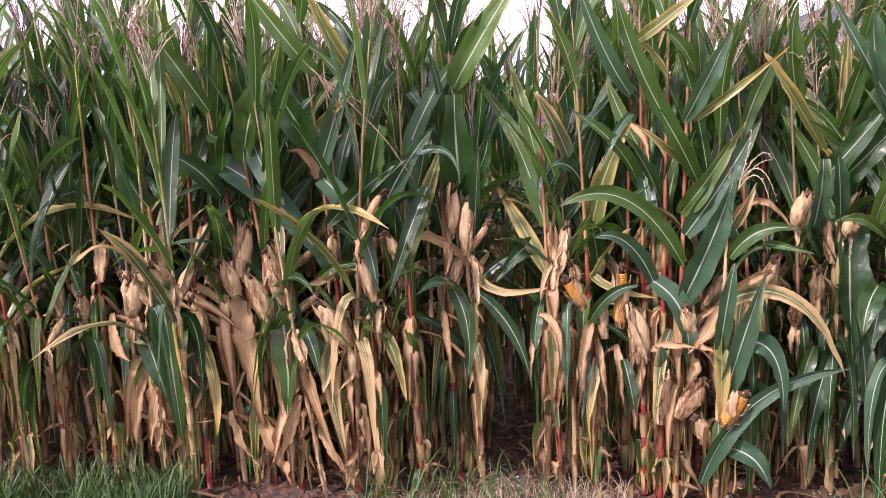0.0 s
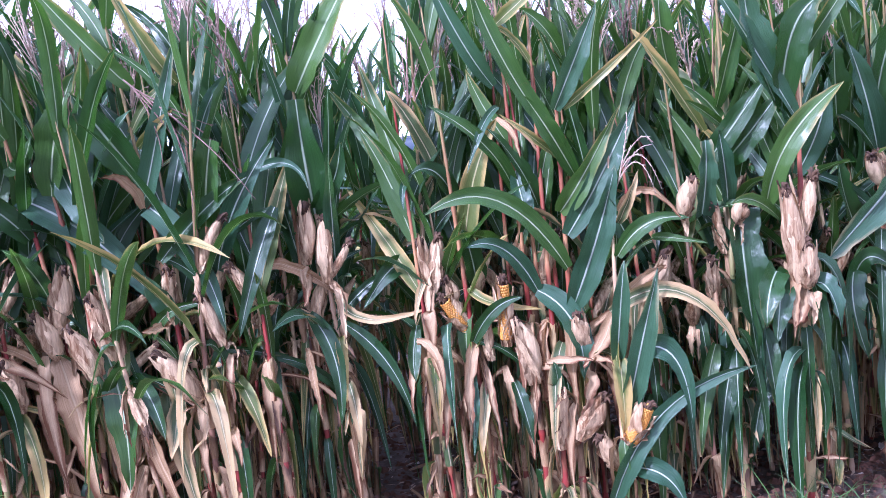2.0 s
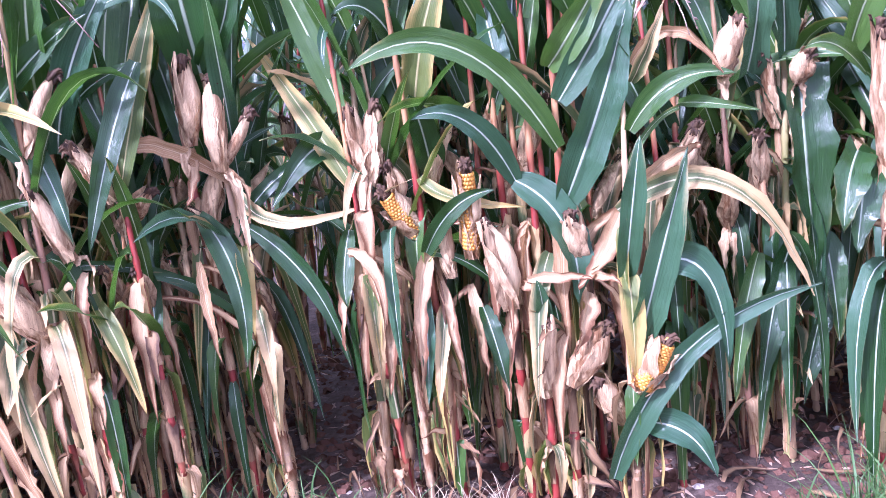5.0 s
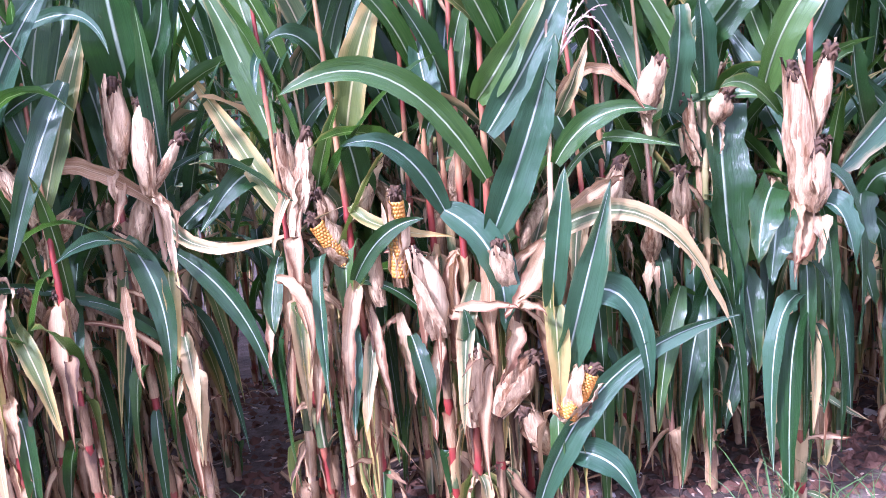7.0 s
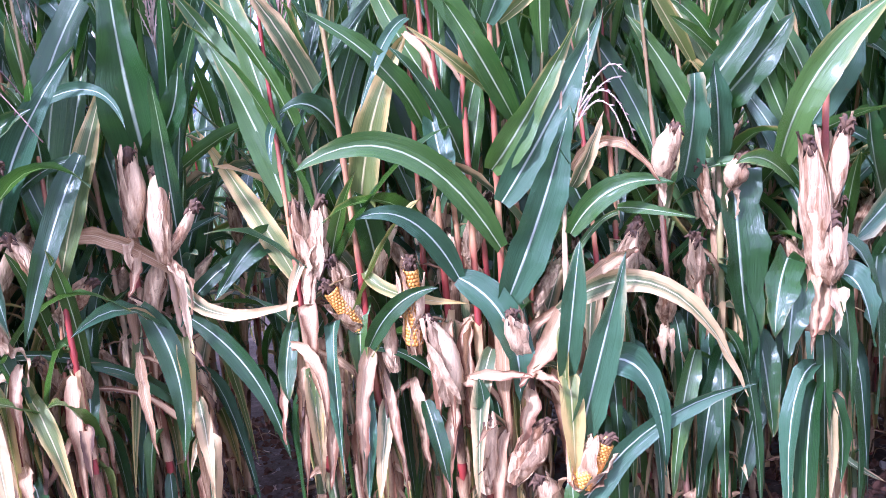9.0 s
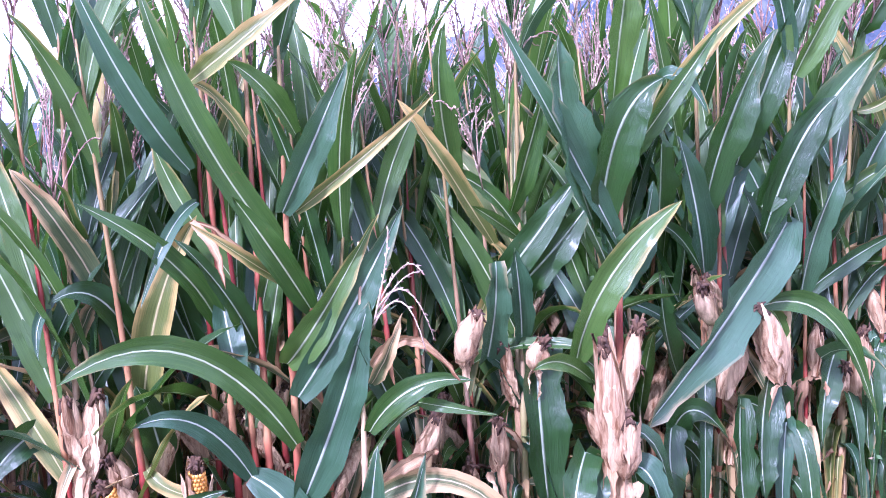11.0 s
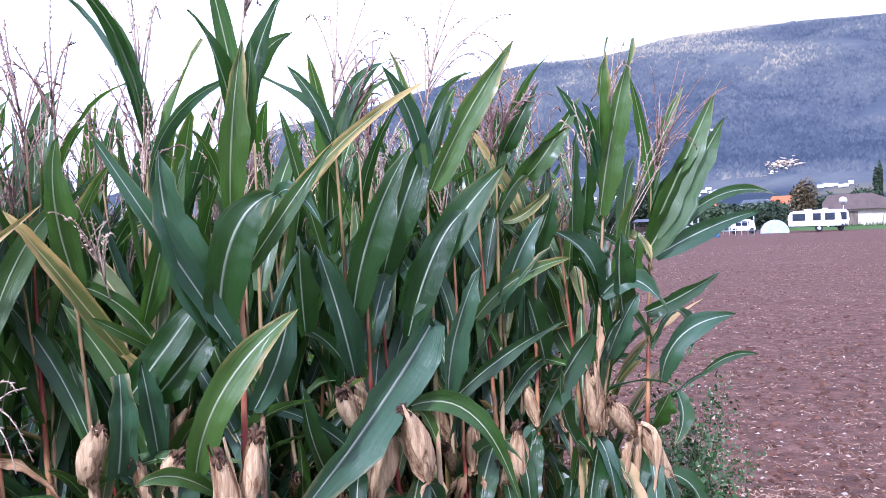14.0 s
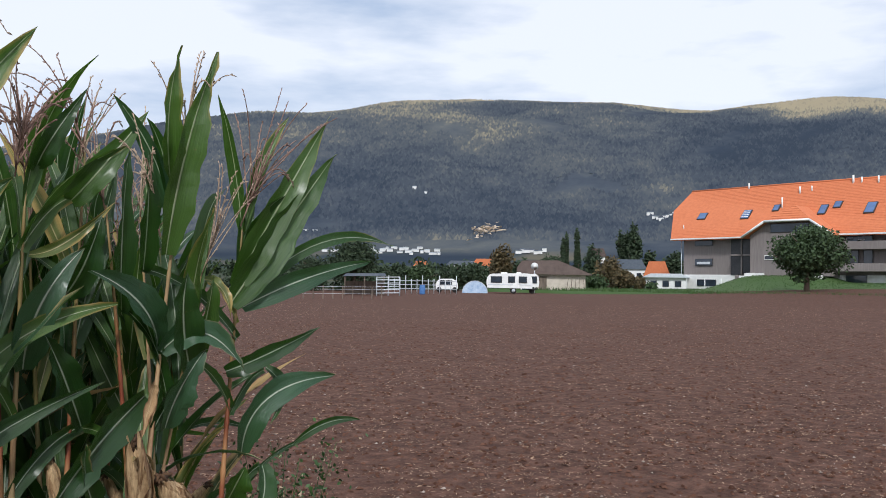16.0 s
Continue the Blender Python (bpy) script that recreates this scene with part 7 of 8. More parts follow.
def parked_van():
    c = thing("camper_van", "small white camper van parked beside the pens", "van", spot(54.2, 97), 54)
    solid("body", [(-1.2, 0.4), (-1.25, 0.9), (-1.0, 1.35), (-0.7, 1.5), (0.6, 1.52), (1.0, 1.35), (1.2, 1.0), (1.25, 0.4)], -0.85, 0.85, "white", c)
    window(c, -0.1, 1.1, 1.2, 0.35, -0.87)
    for x in (-0.85, 0.9):
        v, f = tube(np.array([(x, -0.9, 0.3), (x, -0.7, 0.3)]), [0.3, 0.3], 12)
        part("wheel", mesh_of("wheel", v, f, None, PAINT["rubber"]), c)


def shelter():
    s = thing("animal_shelter", "low open shelter with a dark blue sheet roof", "shelter", spot(48.8, 82), 49)
    solid("roof", [(-2.0, 1.75), (-1.7, 2.0), (1.9, 2.05), (2.0, 1.9), (2.0, 1.8)], -1.3, 1.3, "slate", s)
    for x in (-1.8, 0, 1.8):
        for y in (-1.1, 1.1):
            box("post", (0.1, 0.1, 1.8), (x, y, 0.9), "wood", s)
    box("back_wall", (3.6, 0.05, 1.2), (0, 1.15, 0.7), "wood", s)


def pen():
    g = thing("metal_gate", "pale galvanised field gate leaning at the pens", "gate", spot(50.35, 80), 50)
    for z in (0.25, 0.55, 0.85, 1.15, 1.45, 1.7):
        pipe("rail", (-1.05, 0, z), (1.05, 0, z + 0.05), 0.045, "metal", g)
    for x in (-1.05, 0, 1.05):
        pipe("upright", (x, 0, 0), (x, 0, 1.75), 0.05, "metal", g)
    f = thing("pen_fence", "grey tubular pen fence with thin posts", "fence", spot(52.6, 88), 52)
    for k in range(13):
        x = -3.4 + k * 0.57
        pipe("post", (x, 0, 0), (x, 0, 1.5 + 0.35 * ((k * 7) % 3 == 0)), 0.04, "metal", f)
    for z in (0.5, 0.9, 1.3):
        pipe("rail", (-3.4, 0, z), (3.44, 0, z), 0.03, "metal", f)
    b = thing("barrel", "blue plastic barrel by the fence", "barrel", spot(52.6, 86), 52)
    v, q = tube(np.array([(0, 0, 0), (0, 0, 0.08), (0, 0, 0.45), (0, 0, 0.82), (0, 0, 0.9)]), [0.27, 0.29, 0.31, 0.29, 0.26], 12)
    part("body", mesh_of("barrel", v, q, None, PAINT["blue"]), b)
    pipe("lid", (0, 0, 0.9), (0, 0, 0.94), 0.28, "blue", b, 12)
    w = thing("pasture_fence", "weathered wooden fence posts with wire", "fence", spot(45.8, 72), 46)
    for k in range(14):
        x = -5.2 + k * 0.8
        box("post", (0.09, 0.09, 1.1), (x, 0.02 * (k % 3), 0.55), "wood", w)
    for z in (0.45, 0.8, 1.02):
        pipe("wire", (-5.2, 0, z), (5.2, 0, z), 0.012, "metal", w, 4)


def shed():
    s = thing("garden_shed", "low beige shed with a brown pitched roof", "shed", spot(61.2, 104), 64)
    box("wall", (5.6, 4.2, 2.3), (0.9, 0.5, 1.15), "beige", s)
    solid("roof", [(-4.2, 2.9), (-3.6, 3.75), (0.6, 3.8), (4.4, 2.25), (4.4, 2.1), (-4.2, 2.2)], -2.2, 2.9, "tile_brown", s)
    for x in (-3.7, -2.9, -2.1):
        box("glazing_bar", (0.12, 0.12, 2.2), (x, -1.7, 1.1), "white", s)
    box("glazing", (1.7, 0.06, 2.0), (-2.9, -1.6, 1.1), GLASS, s)
    box("door", (0.9, 0.06, 1.9), (-1.2, -1.64, 0.97), "wood", s)
    for k in range(5):
        t = thing("garden_pole", "thin wooden pole leaning on the shed wall", "pole", spot(62.0 + 0.3 * k, 101.5), 62, "poles at the shed")
        pipe("pole", (0, 0, 0), (0.25 - 0.1 * k, 0.3, 1.7 + 0.15 * (k % 2)), 0.035, "wood", t)
    d = thing("satellite_dish", "white satellite dish on a short mast", "dish", spot(59.95, 99.6, 0), 60)
    pipe("mast", (0, 0, 0), (0, 0, 3.0), 0.04, "metal", d)
    v, f = tube(np.array([(0, -0.10, 3.05), (0, -0.04, 3.05), (0, 0, 3.05)]), [0.42, 0.34, 0.08], 16)
    part("dish", mesh_of("dish", v, f, None, PAINT["white"]), d)


caravan()
tunnel_tent()
parked_van()
shelter()
pen()
shed()


def leaf_cloud(centre, radii, n, size, rng, lobes=9):
    """Many small leaf clumps gathered in uneven lobes."""
    c = np.array(centre, float)
    r = np.array(radii, float)
    hubs = unit(rng.normal(0, 1, (lobes, 3))) * rng.uniform(0.2, 0.68, (lobes, 1))
    pts = hubs[rng.integers(lobes, size=n)] + unit(rng.normal(0, 1, (n, 3))) * (rng.random((n, 1)) ** 0.45) * 0.40
    pts = c + pts * r
    a, b = unit(rng.normal(0, 1, (n, 3))), unit(rng.normal(0, 1, (n, 3)))
    b = unit(np.cross(a, b))
    s = size * rng.uniform(0.5, 1.2, (n, 1))
    verts = np.stack([pts - a * s, pts + b * s * 0.55, pts + a * s, pts - b * s * 0.55], 1).reshape(-1, 3)
    return verts, [(4 * i, 4 * i + 1, 4 * i + 2, 4 * i + 3) for i in range(n)]


def tree(heading, d, height, width, paint, label, seed, low=0.05, slim=False, trunk=0.22):
    size = max(0.17, 0.0021 * d) * (0.8 if slim else 1.0)
    n = int((12 if slim else 8) * height * width / size ** 2)
    rng = np.random.default_rng(seed)
    t = thing("tree", label, "tree", spot(heading, d), heading, "trees beyond the field")
    v, f = tube(np.array([(0, 0, -0.2), (0.05, 0, height * 0.25), (0.1, 0.1, height * 0.55), (0, 0, height * 0.85)]), [trunk, trunk * 0.75, trunk * 0.45, 0.04], 8)
    tr = part("trunk", mesh_of("trunk", v, f, None, PAINT["bark"]), t)
    for k in range(5):
        a = k * 2.4 + seed
        z0 = height * (low + 0.1 + 0.08 * k)
        e = (width * 0.36 * math.cos(a), width * 0.36 * math.sin(a), z0 + height * 0.22)
        v, f = tube(bezier((0.03, 0, z0), (e[0] * 0.4, e[1] * 0.4, z0 + height * 0.1), e, 5), np.linspace(trunk * 0.4, 0.03, 5), 5)
        part("limb", mesh_of("limb", v, f, None, PAINT["bark"]), tr)
    cz = height * (low + (1 - low) * 0.5)
    v, f = leaf_cloud((0, 0, cz), (width * 0.5, width * 0.5, height * (1 - low) * 0.52), n, size, rng, 12 if slim else 34)
    part("crown", mesh_of("crown", v, f, None, PAINT[paint], False), t)


tree(76.6, 90, 6.9, 8.6, "crown_green", "round dark green broadleaf tree on the lawn", 1, 0.10, False, 0.3)
tree(57.75, 112, 6.4, 3.8, "crown_autumn", "rounded tree with brownish autumn leaves", 2)
tree(56.0, 108, 3.9, 3.4, "crown_dark", "dark green bushy tree behind the caravan", 3)
tree(54.9, 112, 3.6, 4.6, "crown_dark", "dark green bushy tree behind the pens", 4)
tree(52.6, 116, 3.4, 6.0, "crown_green", "low spreading green tree behind the pens", 5)
tree(50.9, 118, 3.8, 5.0, "crown_dark", "dark green bushy tree behind the pens", 19)
tree(48.1, 96, 6.3, 6.0, "crown_dark", "broad dark green tree behind the shelter", 6)
tree(45.6, 100, 4.6, 6.0, "crown_dark", "broad dark green tree beyond the fence", 7)
tree(61.95, 128, 8.9, 1.5, "crown_dark", "slim dark poplar behind the shed", 8, 0.03, True)
tree(62.7, 128, 9.2, 1.7, "crown_dark", "slim dark poplar behind the shed", 9, 0.03, True)
tree(63.7, 134, 7.0, 3.6, "crown_dark", "dark bushy tree behind the shed", 10)
tree(60.9, 140, 6.4, 5.4, "crown_dark", "dark green tree behind the shed roof", 11)
tree(59.3, 146, 5.6, 5.6, "crown_dark", "dark green tree behind the shed roof", 20)
tree(64.7, 118, 5.2, 4.5, "crown_autumn", "loose olive brown bush beside the shed", 12)
tree(65.7, 300, 19.0, 7.0, "crown_dark", "dark conifers in a dense group", 13)
tree(66.35, 295, 19.5, 7.0, "crown_dark", "dark conifers in a dense group", 14)
tree(67.3, 300, 12.0, 6.0, "crown_dark", "dark bushy tree beyond the bungalow", 21)
tree(68.7, 160, 7.6, 4.6, "crown_dark", "dark bushy tree beside the large house", 15)
tree(65.6, 112, 3.2, 3.6, "crown_autumn", "low olive shrub on the field edge", 16)
tree(66.6, 111, 2.2, 2.6, "crown_autumn", "low olive shrub on the field edge", 22)
tree(67.4, 110, 1.5, 2.0, "crown_green", "low green shrub on the field edge", 17)
tree(63.9, 109, 2.4, 3.4, "crown_green", "low green shrub by the shed", 18)


def hedge():
    rng = np.random.default_rng(40)
    pieces = []
    for k in range(46):
        h = 40 + k * 1.0
        d = float(np.interp(h, [40, 47, 55, 66, 90], [90, 96, 126, 122, 124])) + rng.uniform(0, 12)
        p = spot(h, d)
        if h > 67.3:
            continue
        pieces.append(leaf_cloud((p.x, p.y, p.z + 0.7), (1.8, 1.8, rng.uniform(0.8, 1.5)), 260, 0.24, rng, 7))
    v, f, _ = join(pieces)
    tagged(new("hedge", mesh_of("hedge", v, f, None, PAINT["crown_dark"], False)), "uneven dark green hedge along the far field edge", "hedge", kind="stuff")
    pieces = []
    for k in range(260):
        p = spot(rng.uniform(36, 72), rng.uniform(230, 640))
        up = rng.uniform(2.2, 5.0)
        pieces.append(leaf_cloud((p.x, p.y, p.z + up * 0.6), (rng.uniform(4, 9), rng.uniform(4, 9), up), 120, 1.0, rng, 7))
    v, f, _ = join(pieces)
    tagged(new("valley_trees", mesh_of("valley_trees", v, f, None, PAINT["crown_dark"], False)), "scattered dark trees across the valley floor", "trees", kind="stuff")


hedge()


def house(heading, d, w, depth, wall, roof, paint, roof_paint, label, turn=0.0, at_z=0.0, windows=3):
    h = thing("house", label, "house", spot(heading, d, at_z), heading + turn, "houses in the valley")
    box("wall", (w, depth, wall), (0, depth / 2, wall / 2), paint, h)
    solid("roof", [(-w / 2 - 0.5, wall - 0.15), (-w / 2 + w * 0.12, wall + roof), (w / 2 - w * 0.12, wall + roof), (w / 2 + 0.5, wall - 0.15)], -0.5, depth + 0.5, roof_paint, h)
    for k in range(windows):
        window(h, -w * 0.3 + k * w * 0.3, wall * 0.55, w * 0.13, wall * 0.3, -0.04)


def slope_spot(heading, rise):
    """Distance at which the slope stands at a given rise over the eye, and its height over the valley floor there."""
    r = np.linspace(720, 2440, 400)
    x, y = EYE[0] + r * math.sin(radians(heading)), EYE[1] + r * math.cos(radians(heading))
    z = mountain_height(np.degrees(np.arctan2(x, y)), np.hypot(x, y))
    k = int(np.argmax((z - 1.5) / r > rise))
    return float(r[k]), float(z[k] - spot(heading, float(r[k])).z + 0.8)


def hill_house(heading, rise, w, wall, roof, roof_paint, label):
    d, up = slope_spot(heading, rise)
    house(heading, d, w, w * 0.6, wall, roof, "render", roof_paint, label, 0, up, 0)


house(66.05, 250, 8.6, 8.0, 4.2, 2.6, "render", "slate", "white bungalow with a dark hipped roof")
house(64.0, 330, 6.0, 8.0, 8.5, 3.0, "render", "tile_brown", "white house among trees")
house(57.0, 300, 12.0, 9.0, 4.6, 2.4, "beige", "tile_red", "house with a red tiled roof")
house(55.1, 290, 8.6, 8.0, 5.0, 1.2, "render", "slate", "white flat-roofed house among trees", 8)
house(52.5, 300, 4.6, 8.0, 4.2, 1.8, "render", "tile_red", "small house with a red roof")
house(68.3, 114, 5.0, 6.0, 2.1, 0.35, "render", "metal", "low white garage beside the large house")
house(67.75, 138, 3.2, 6.0, 2.3, 2.3, "beige", "tile_red", "small outbuilding with a steep red roof")
rng = np.random.default_rng(77)
for k in range(30):
    hill_house(48.2 + k * 0.19 + rng.uniform(-0.05, 0.05), 0.0265 + 0.008 * rng.random(), rng.uniform(3, 8), rng.uniform(2.0, 3.2), 0.6, "metal", "pale flat commercial building in the valley")
for k in range(16):
    hill_house(42.6 + k * 0.36, rng.choice([0.029, 0.031, 0.043, 0.052]), rng.uniform(6, 14), rng.uniform(2.2, 2.8), 0.5, "metal", "long pale hall in the valley")
for k in range(9):
    hill_house(67.2 + k * 0.2, 0.066 + 0.008 * rng.random(), rng.uniform(4, 8), rng.uniform(3, 5), 1.2, "slate", "white houses on the lower slope")
for k in range(7):
    hill_house(58.9 + k * 0.28, 0.028 + 0.004 * rng.random(), rng.uniform(4, 8), rng.uniform(3, 5), 1.0, "slate", "white houses on the lower slope")
hill_house(52.0, 0.102, 6.5, 5.0, 1.5, "slate", "small white farmhouse on the wooded slope")
hill_house(52.75, 0.098, 4.5, 3.5, 1.2, "slate", "small white farmhouse on the wooded slope")


def quarry():
    rng = np.random.default_rng(9)
    pts, faces, n = [], [], 0
    for k in range(110):
        h = 56.75 + rng.normal(0, 0.42)
        r, up = slope_spot(h, 0.053 + rng.normal(0, 0.0032) + 0.003 * (h - 56.75))
        p = spot(h, r, up + 4.5)
        s = rng.uniform(0.8, 2.6)
        pts.append(np.array(p) + rng.normal(0, 1, (5, 3)) * (s, s, s * 0.5))
        faces += [(n, n + 1, n + 2), (n, n + 2, n + 3), (n, n + 3, n + 4), (n + 1, n + 2, n + 4), (n + 1, n + 3, n + 4)]
        n += 5
    tagged(new("quarry_rock", mesh_of("quarry_rock", np.concatenate(pts), faces, None, PAINT["bare"], False)), "pale bare rock scar on the slope", "rock", kind="stuff")


quarry()


def large_house():
    """The long house at the far side: grey boards over a white plinth under one orange roof with a cross gable."""
    a, b = spot(69.33, 119), spot(80.85, 107)
    run = b - a
    h = new("apartment_house")
    turn = math.degrees(math.atan2(run.y, run.x))
    h.matrix_basis = Matrix.Translation((a.x, a.y, 0)) @ pose(0, 0, 0, 0, 0, turn)
    tagged(h, "long grey boarded house with an orange tiled roof", "house")
    ln, dp = 34.0, 11.4
    box("plinth", (ln, dp, 2.5), (ln / 2, dp / 2, 1.3), "render", h, "white rendered plinth")
    box("wall", (ln - 0.2, dp - 0.2, 4.9), (ln / 2, dp / 2, 4.95), "grey_boards", h)
    e, r = 7.25, 14.1
    v = [(-0.95, -1.3, e), (ln + 1.6, -1.3, e), (ln + 1.6, dp / 2, r), (-2.2, dp / 2, r), (-3.2, 2.7, e + 4.0), (-3.2, dp - 2.7, e + 4.0), (-0.95, dp + 1.3, e), (ln + 1.6, dp + 1.3, e)]
    v += [(x, y, z - 0.3) for x, y, z in v]
    top = [(0, 1, 2, 3, 4), (3, 5, 4), (3, 2, 7, 6, 5)]
    rim = [(0, 1), (1, 2), (2, 7), (7, 6), (6, 5), (5, 4), (4, 0)]
    faces = top + [tuple(i + 8 for i in f[::-1]) for f in top] + [(p, p + 8, q + 8, q) for p, q in rim]
    roof = part("roof", mesh_of("roof", v, faces, None, PAINT["tile_red"], False), h, "orange clay tile roof")
    depth = dp / 2 + 1.3
    slope = (r - e) / depth
    for k in range(34):
        t = (k + 0.5) / 34
        y = -1.3 + t * depth
        x0 = -0.9 - 2.2 * min(t / 0.57, 1) + 1.0 * max(0, (t - 0.57) / 0.43)
        box("tile_course", (ln + 1.6 - x0, 0.03, 0.03), ((ln + 1.6 + x0) / 2, y, e + (y + 1.3) * slope + 0.01), "tile_red", roof, "", 0)
    box("gutter", (ln + 2.5, 0.16, 0.18), (ln / 2 + 0.3, -1.38, e - 0.12), "white", roof)
    pipe("ridge_cap", (-2.2, dp / 2, r), (ln + 1.6, dp / 2, r), 0.12, "tile_red", roof)
    for x, t, w, hh in ((1.95, 0.42, 1.25, 1.3), (8.25, 0.41, 1.15, 1.7), (11.9, 0.51, 0.85, 1.2), (18.0, 0.43, 0.95, 1.7), (19.5, 0.51, 0.9, 1.2), (23.5, 0.42, 1.15, 1.9)):
        y = -1.3 + t * depth
        s = box("skylight", (w, hh, 0.18), (0, 0, 0), "dark", roof)
        s.matrix_basis = Matrix.Translation((x, y, e + t * (r - e) + 0.1)) @ Matrix.Rotation(math.atan(slope), 4, "X")
        part("pane", box_mesh("pane", (w - 0.18, hh - 0.2, 0.04), (0, 0, 0.09), 0), s, "", PAINT["painted_sky_glass"])
        if x == 8.25:
            for k in range(4):
                box("blind_slat", (w - 0.2, 0.1, 0.05), (0, -0.55 + 0.36 * k, 0.13), "white", s)
    for x, t, tall, w in ((6.4, 0.97, 0.7, 0.1), (12.6, 0.52, 1.3, 0.09), (13.9, 0.8, 0.8, 0.12), (15.3, 0.83, 0.6, 0.08), (20.0, 0.93, 0.9, 0.13), (21.0, 0.93, 0.6, 0.1), (23.0, 0.9, 0.8, 0.1), (0.1, 0.2, 0.5, 0.07)):
        y = -1.3 + t * depth
        pipe("flue", (x, y, e + t * (r - e) - 0.2), (x, y, e + t * (r - e) + tall), w, "white", roof)
    # the cross gable with its half hip
    gl, gr, ga, gz = 10.2, 21.3, 15.9, 10.75
    g = solid("cross_gable", [(10.9, 2.4), (10.9, 7.3), (13.35, 8.85), (18.5, 8.85), (20.7, 7.3), (20.7, 2.4)], -2.2, 3.0, "grey_boards", h)
    z0, hw = 9.0, 2.75
    v = [(gl, -3.0, 7.2), (ga - hw, -3.0, z0), (ga + hw, -3.0, z0), (gr, -3.0, 7.25), (ga, -0.8, gz), (ga, 3.0, gz), (gl, 3.0, 7.2), (gr, 3.0, 7.25)]
    v += [(x, y, z - 0.25) for x, y, z in v]
    top = [(0, 1, 4, 5, 6), (1, 2, 4), (2, 3, 7, 5, 4)]
    rim = [(0, 1), (1, 2), (2, 3), (3, 7), (7, 5), (5, 6), (6, 0)]
    faces = top + [tuple(i + 8 for i in f[::-1]) for f in top] + [(p, p + 8, q + 8, q) for p, q in rim]
    rf = part("gable_roof", mesh_of("gable_roof", v, faces, None, PAINT["tile_red"], False), h, "orange clay tile roof")
    for p, q in (((gl, -3.06, 7.02), (ga - hw, -3.06, z0 - 0.16)), ((ga - hw, -3.06, z0 - 0.16), (ga + hw, -3.06, z0 - 0.16)), ((ga + hw, -3.06, z0 - 0.16), (gr, -3.06, 7.06))):
        pipe("verge_board", p, q, 0.15, "white", rf, 4)
    for k in range(6):
        t = (k + 0.4) / 6
        box("tile_course", (2 * hw * (1 - t), 0.05, 0.05), (ga, -3.0 + 2.2 * t, z0 + (gz - z0) * t + 0.02), "tile_red", rf, "", 0)
    window(g, 15.9, 8.05, 4.6, 0.9, -2.24)
    window(g, 13.4, 4.6, 1.1, 0.4, -2.24, "white")
    window(g, 17.2, 4.9, 2.0, 1.6, -2.24)
    # windows of the boarded end
    window(h, 3.2, 6.6, 2.5, 0.55)
    w = window(h, 3.2, 4.15, 2.4, 0.75, -0.03)
    box("blind", (1.9, 0.02, 0.3), (3.2, -0.13, 4.05), "metal", w)
    box("stair_glazing", (2.9, 0.1, 4.6), (8.55, -0.06, 4.85), "dark", h, "dark stair glazing")
    for x, z, wd, ht in ((7.85, 6.0, 1.3, 1.9), (9.3, 6.0, 1.2, 1.9), (7.85, 3.7, 1.3, 2.2), (9.3, 3.7, 1.2, 2.2)):
        part("pane", box_mesh("pane", (wd, 0.06, ht), (x, -0.13, z), 0), h, "", PAINT["dark"])
    box("stair_post", (0.2, 0.2, 4.6), (8.6, -0.14, 4.85), "grey_boards", h)
    box("stair_beam", (2.9, 0.2, 0.2), (8.55, -0.14, 5.0), "grey_boards", h)
    box("garage_door", (1.9, 0.1, 1.6), (8.6, -0.08, 1.7), "grey_boards", h)
    window(h, 3.6, 1.5, 2.6, 0.7, -0.04)
    # balconies of the right half
    for z in (5.4, 2.95):
        box("balcony", (12.6, 1.6, 0.9), (27.4, -0.9, z + 0.45), "grey_boards", h, "boarded balcony front")
    for z, ht in ((6.75, 0.8), (4.55, 1.5)):
        for x, wd in ((22.2, 1.2), (23.9, 0.9), (29.0, 1.6)):
            window(h, x, z, wd, ht, -0.05)
    for x in (21.9, 23.2):
        window(h, x, 6.9, 0.7, 0.6, -0.07, "white")
    window(h, 22.6, 1.9, 2.2, 1.2, -0.05)
    pipe("downpipe", (-0.1, -0.12, 2.4), (-0.1, -0.12, 7.0), 0.06, "metal", h)
    for x, y, w, z in ((11.6, -2.5, 2.4, 2.55), (10.6, -2.9, 1.4, 2.2), (20.2, -4.2, 0.9, 2.3), (20.7, -5.2, 0.9, 1.7)):
        st = new("garden_wall")
        st.matrix_basis = h.matrix_basis.copy()
        tagged(st, "low pale stone wall on the lawn bank", "wall", "walls before the large house")
        box("block", (w, 0.4, 1.6), (x, y, z - 0.6), "render", st)
    for x in (9.3, 7.1, 4.6):
        p = new("garden_post")
        p.matrix_basis = h.matrix_basis.copy()
        tagged(p, "thin pale post on the lawn", "post", "posts on the lawn")
        pipe("post", (x, -6, 0.1), (x, -6, 2.0), 0.05, "white", p)
    return h.matrix_basis.copy()


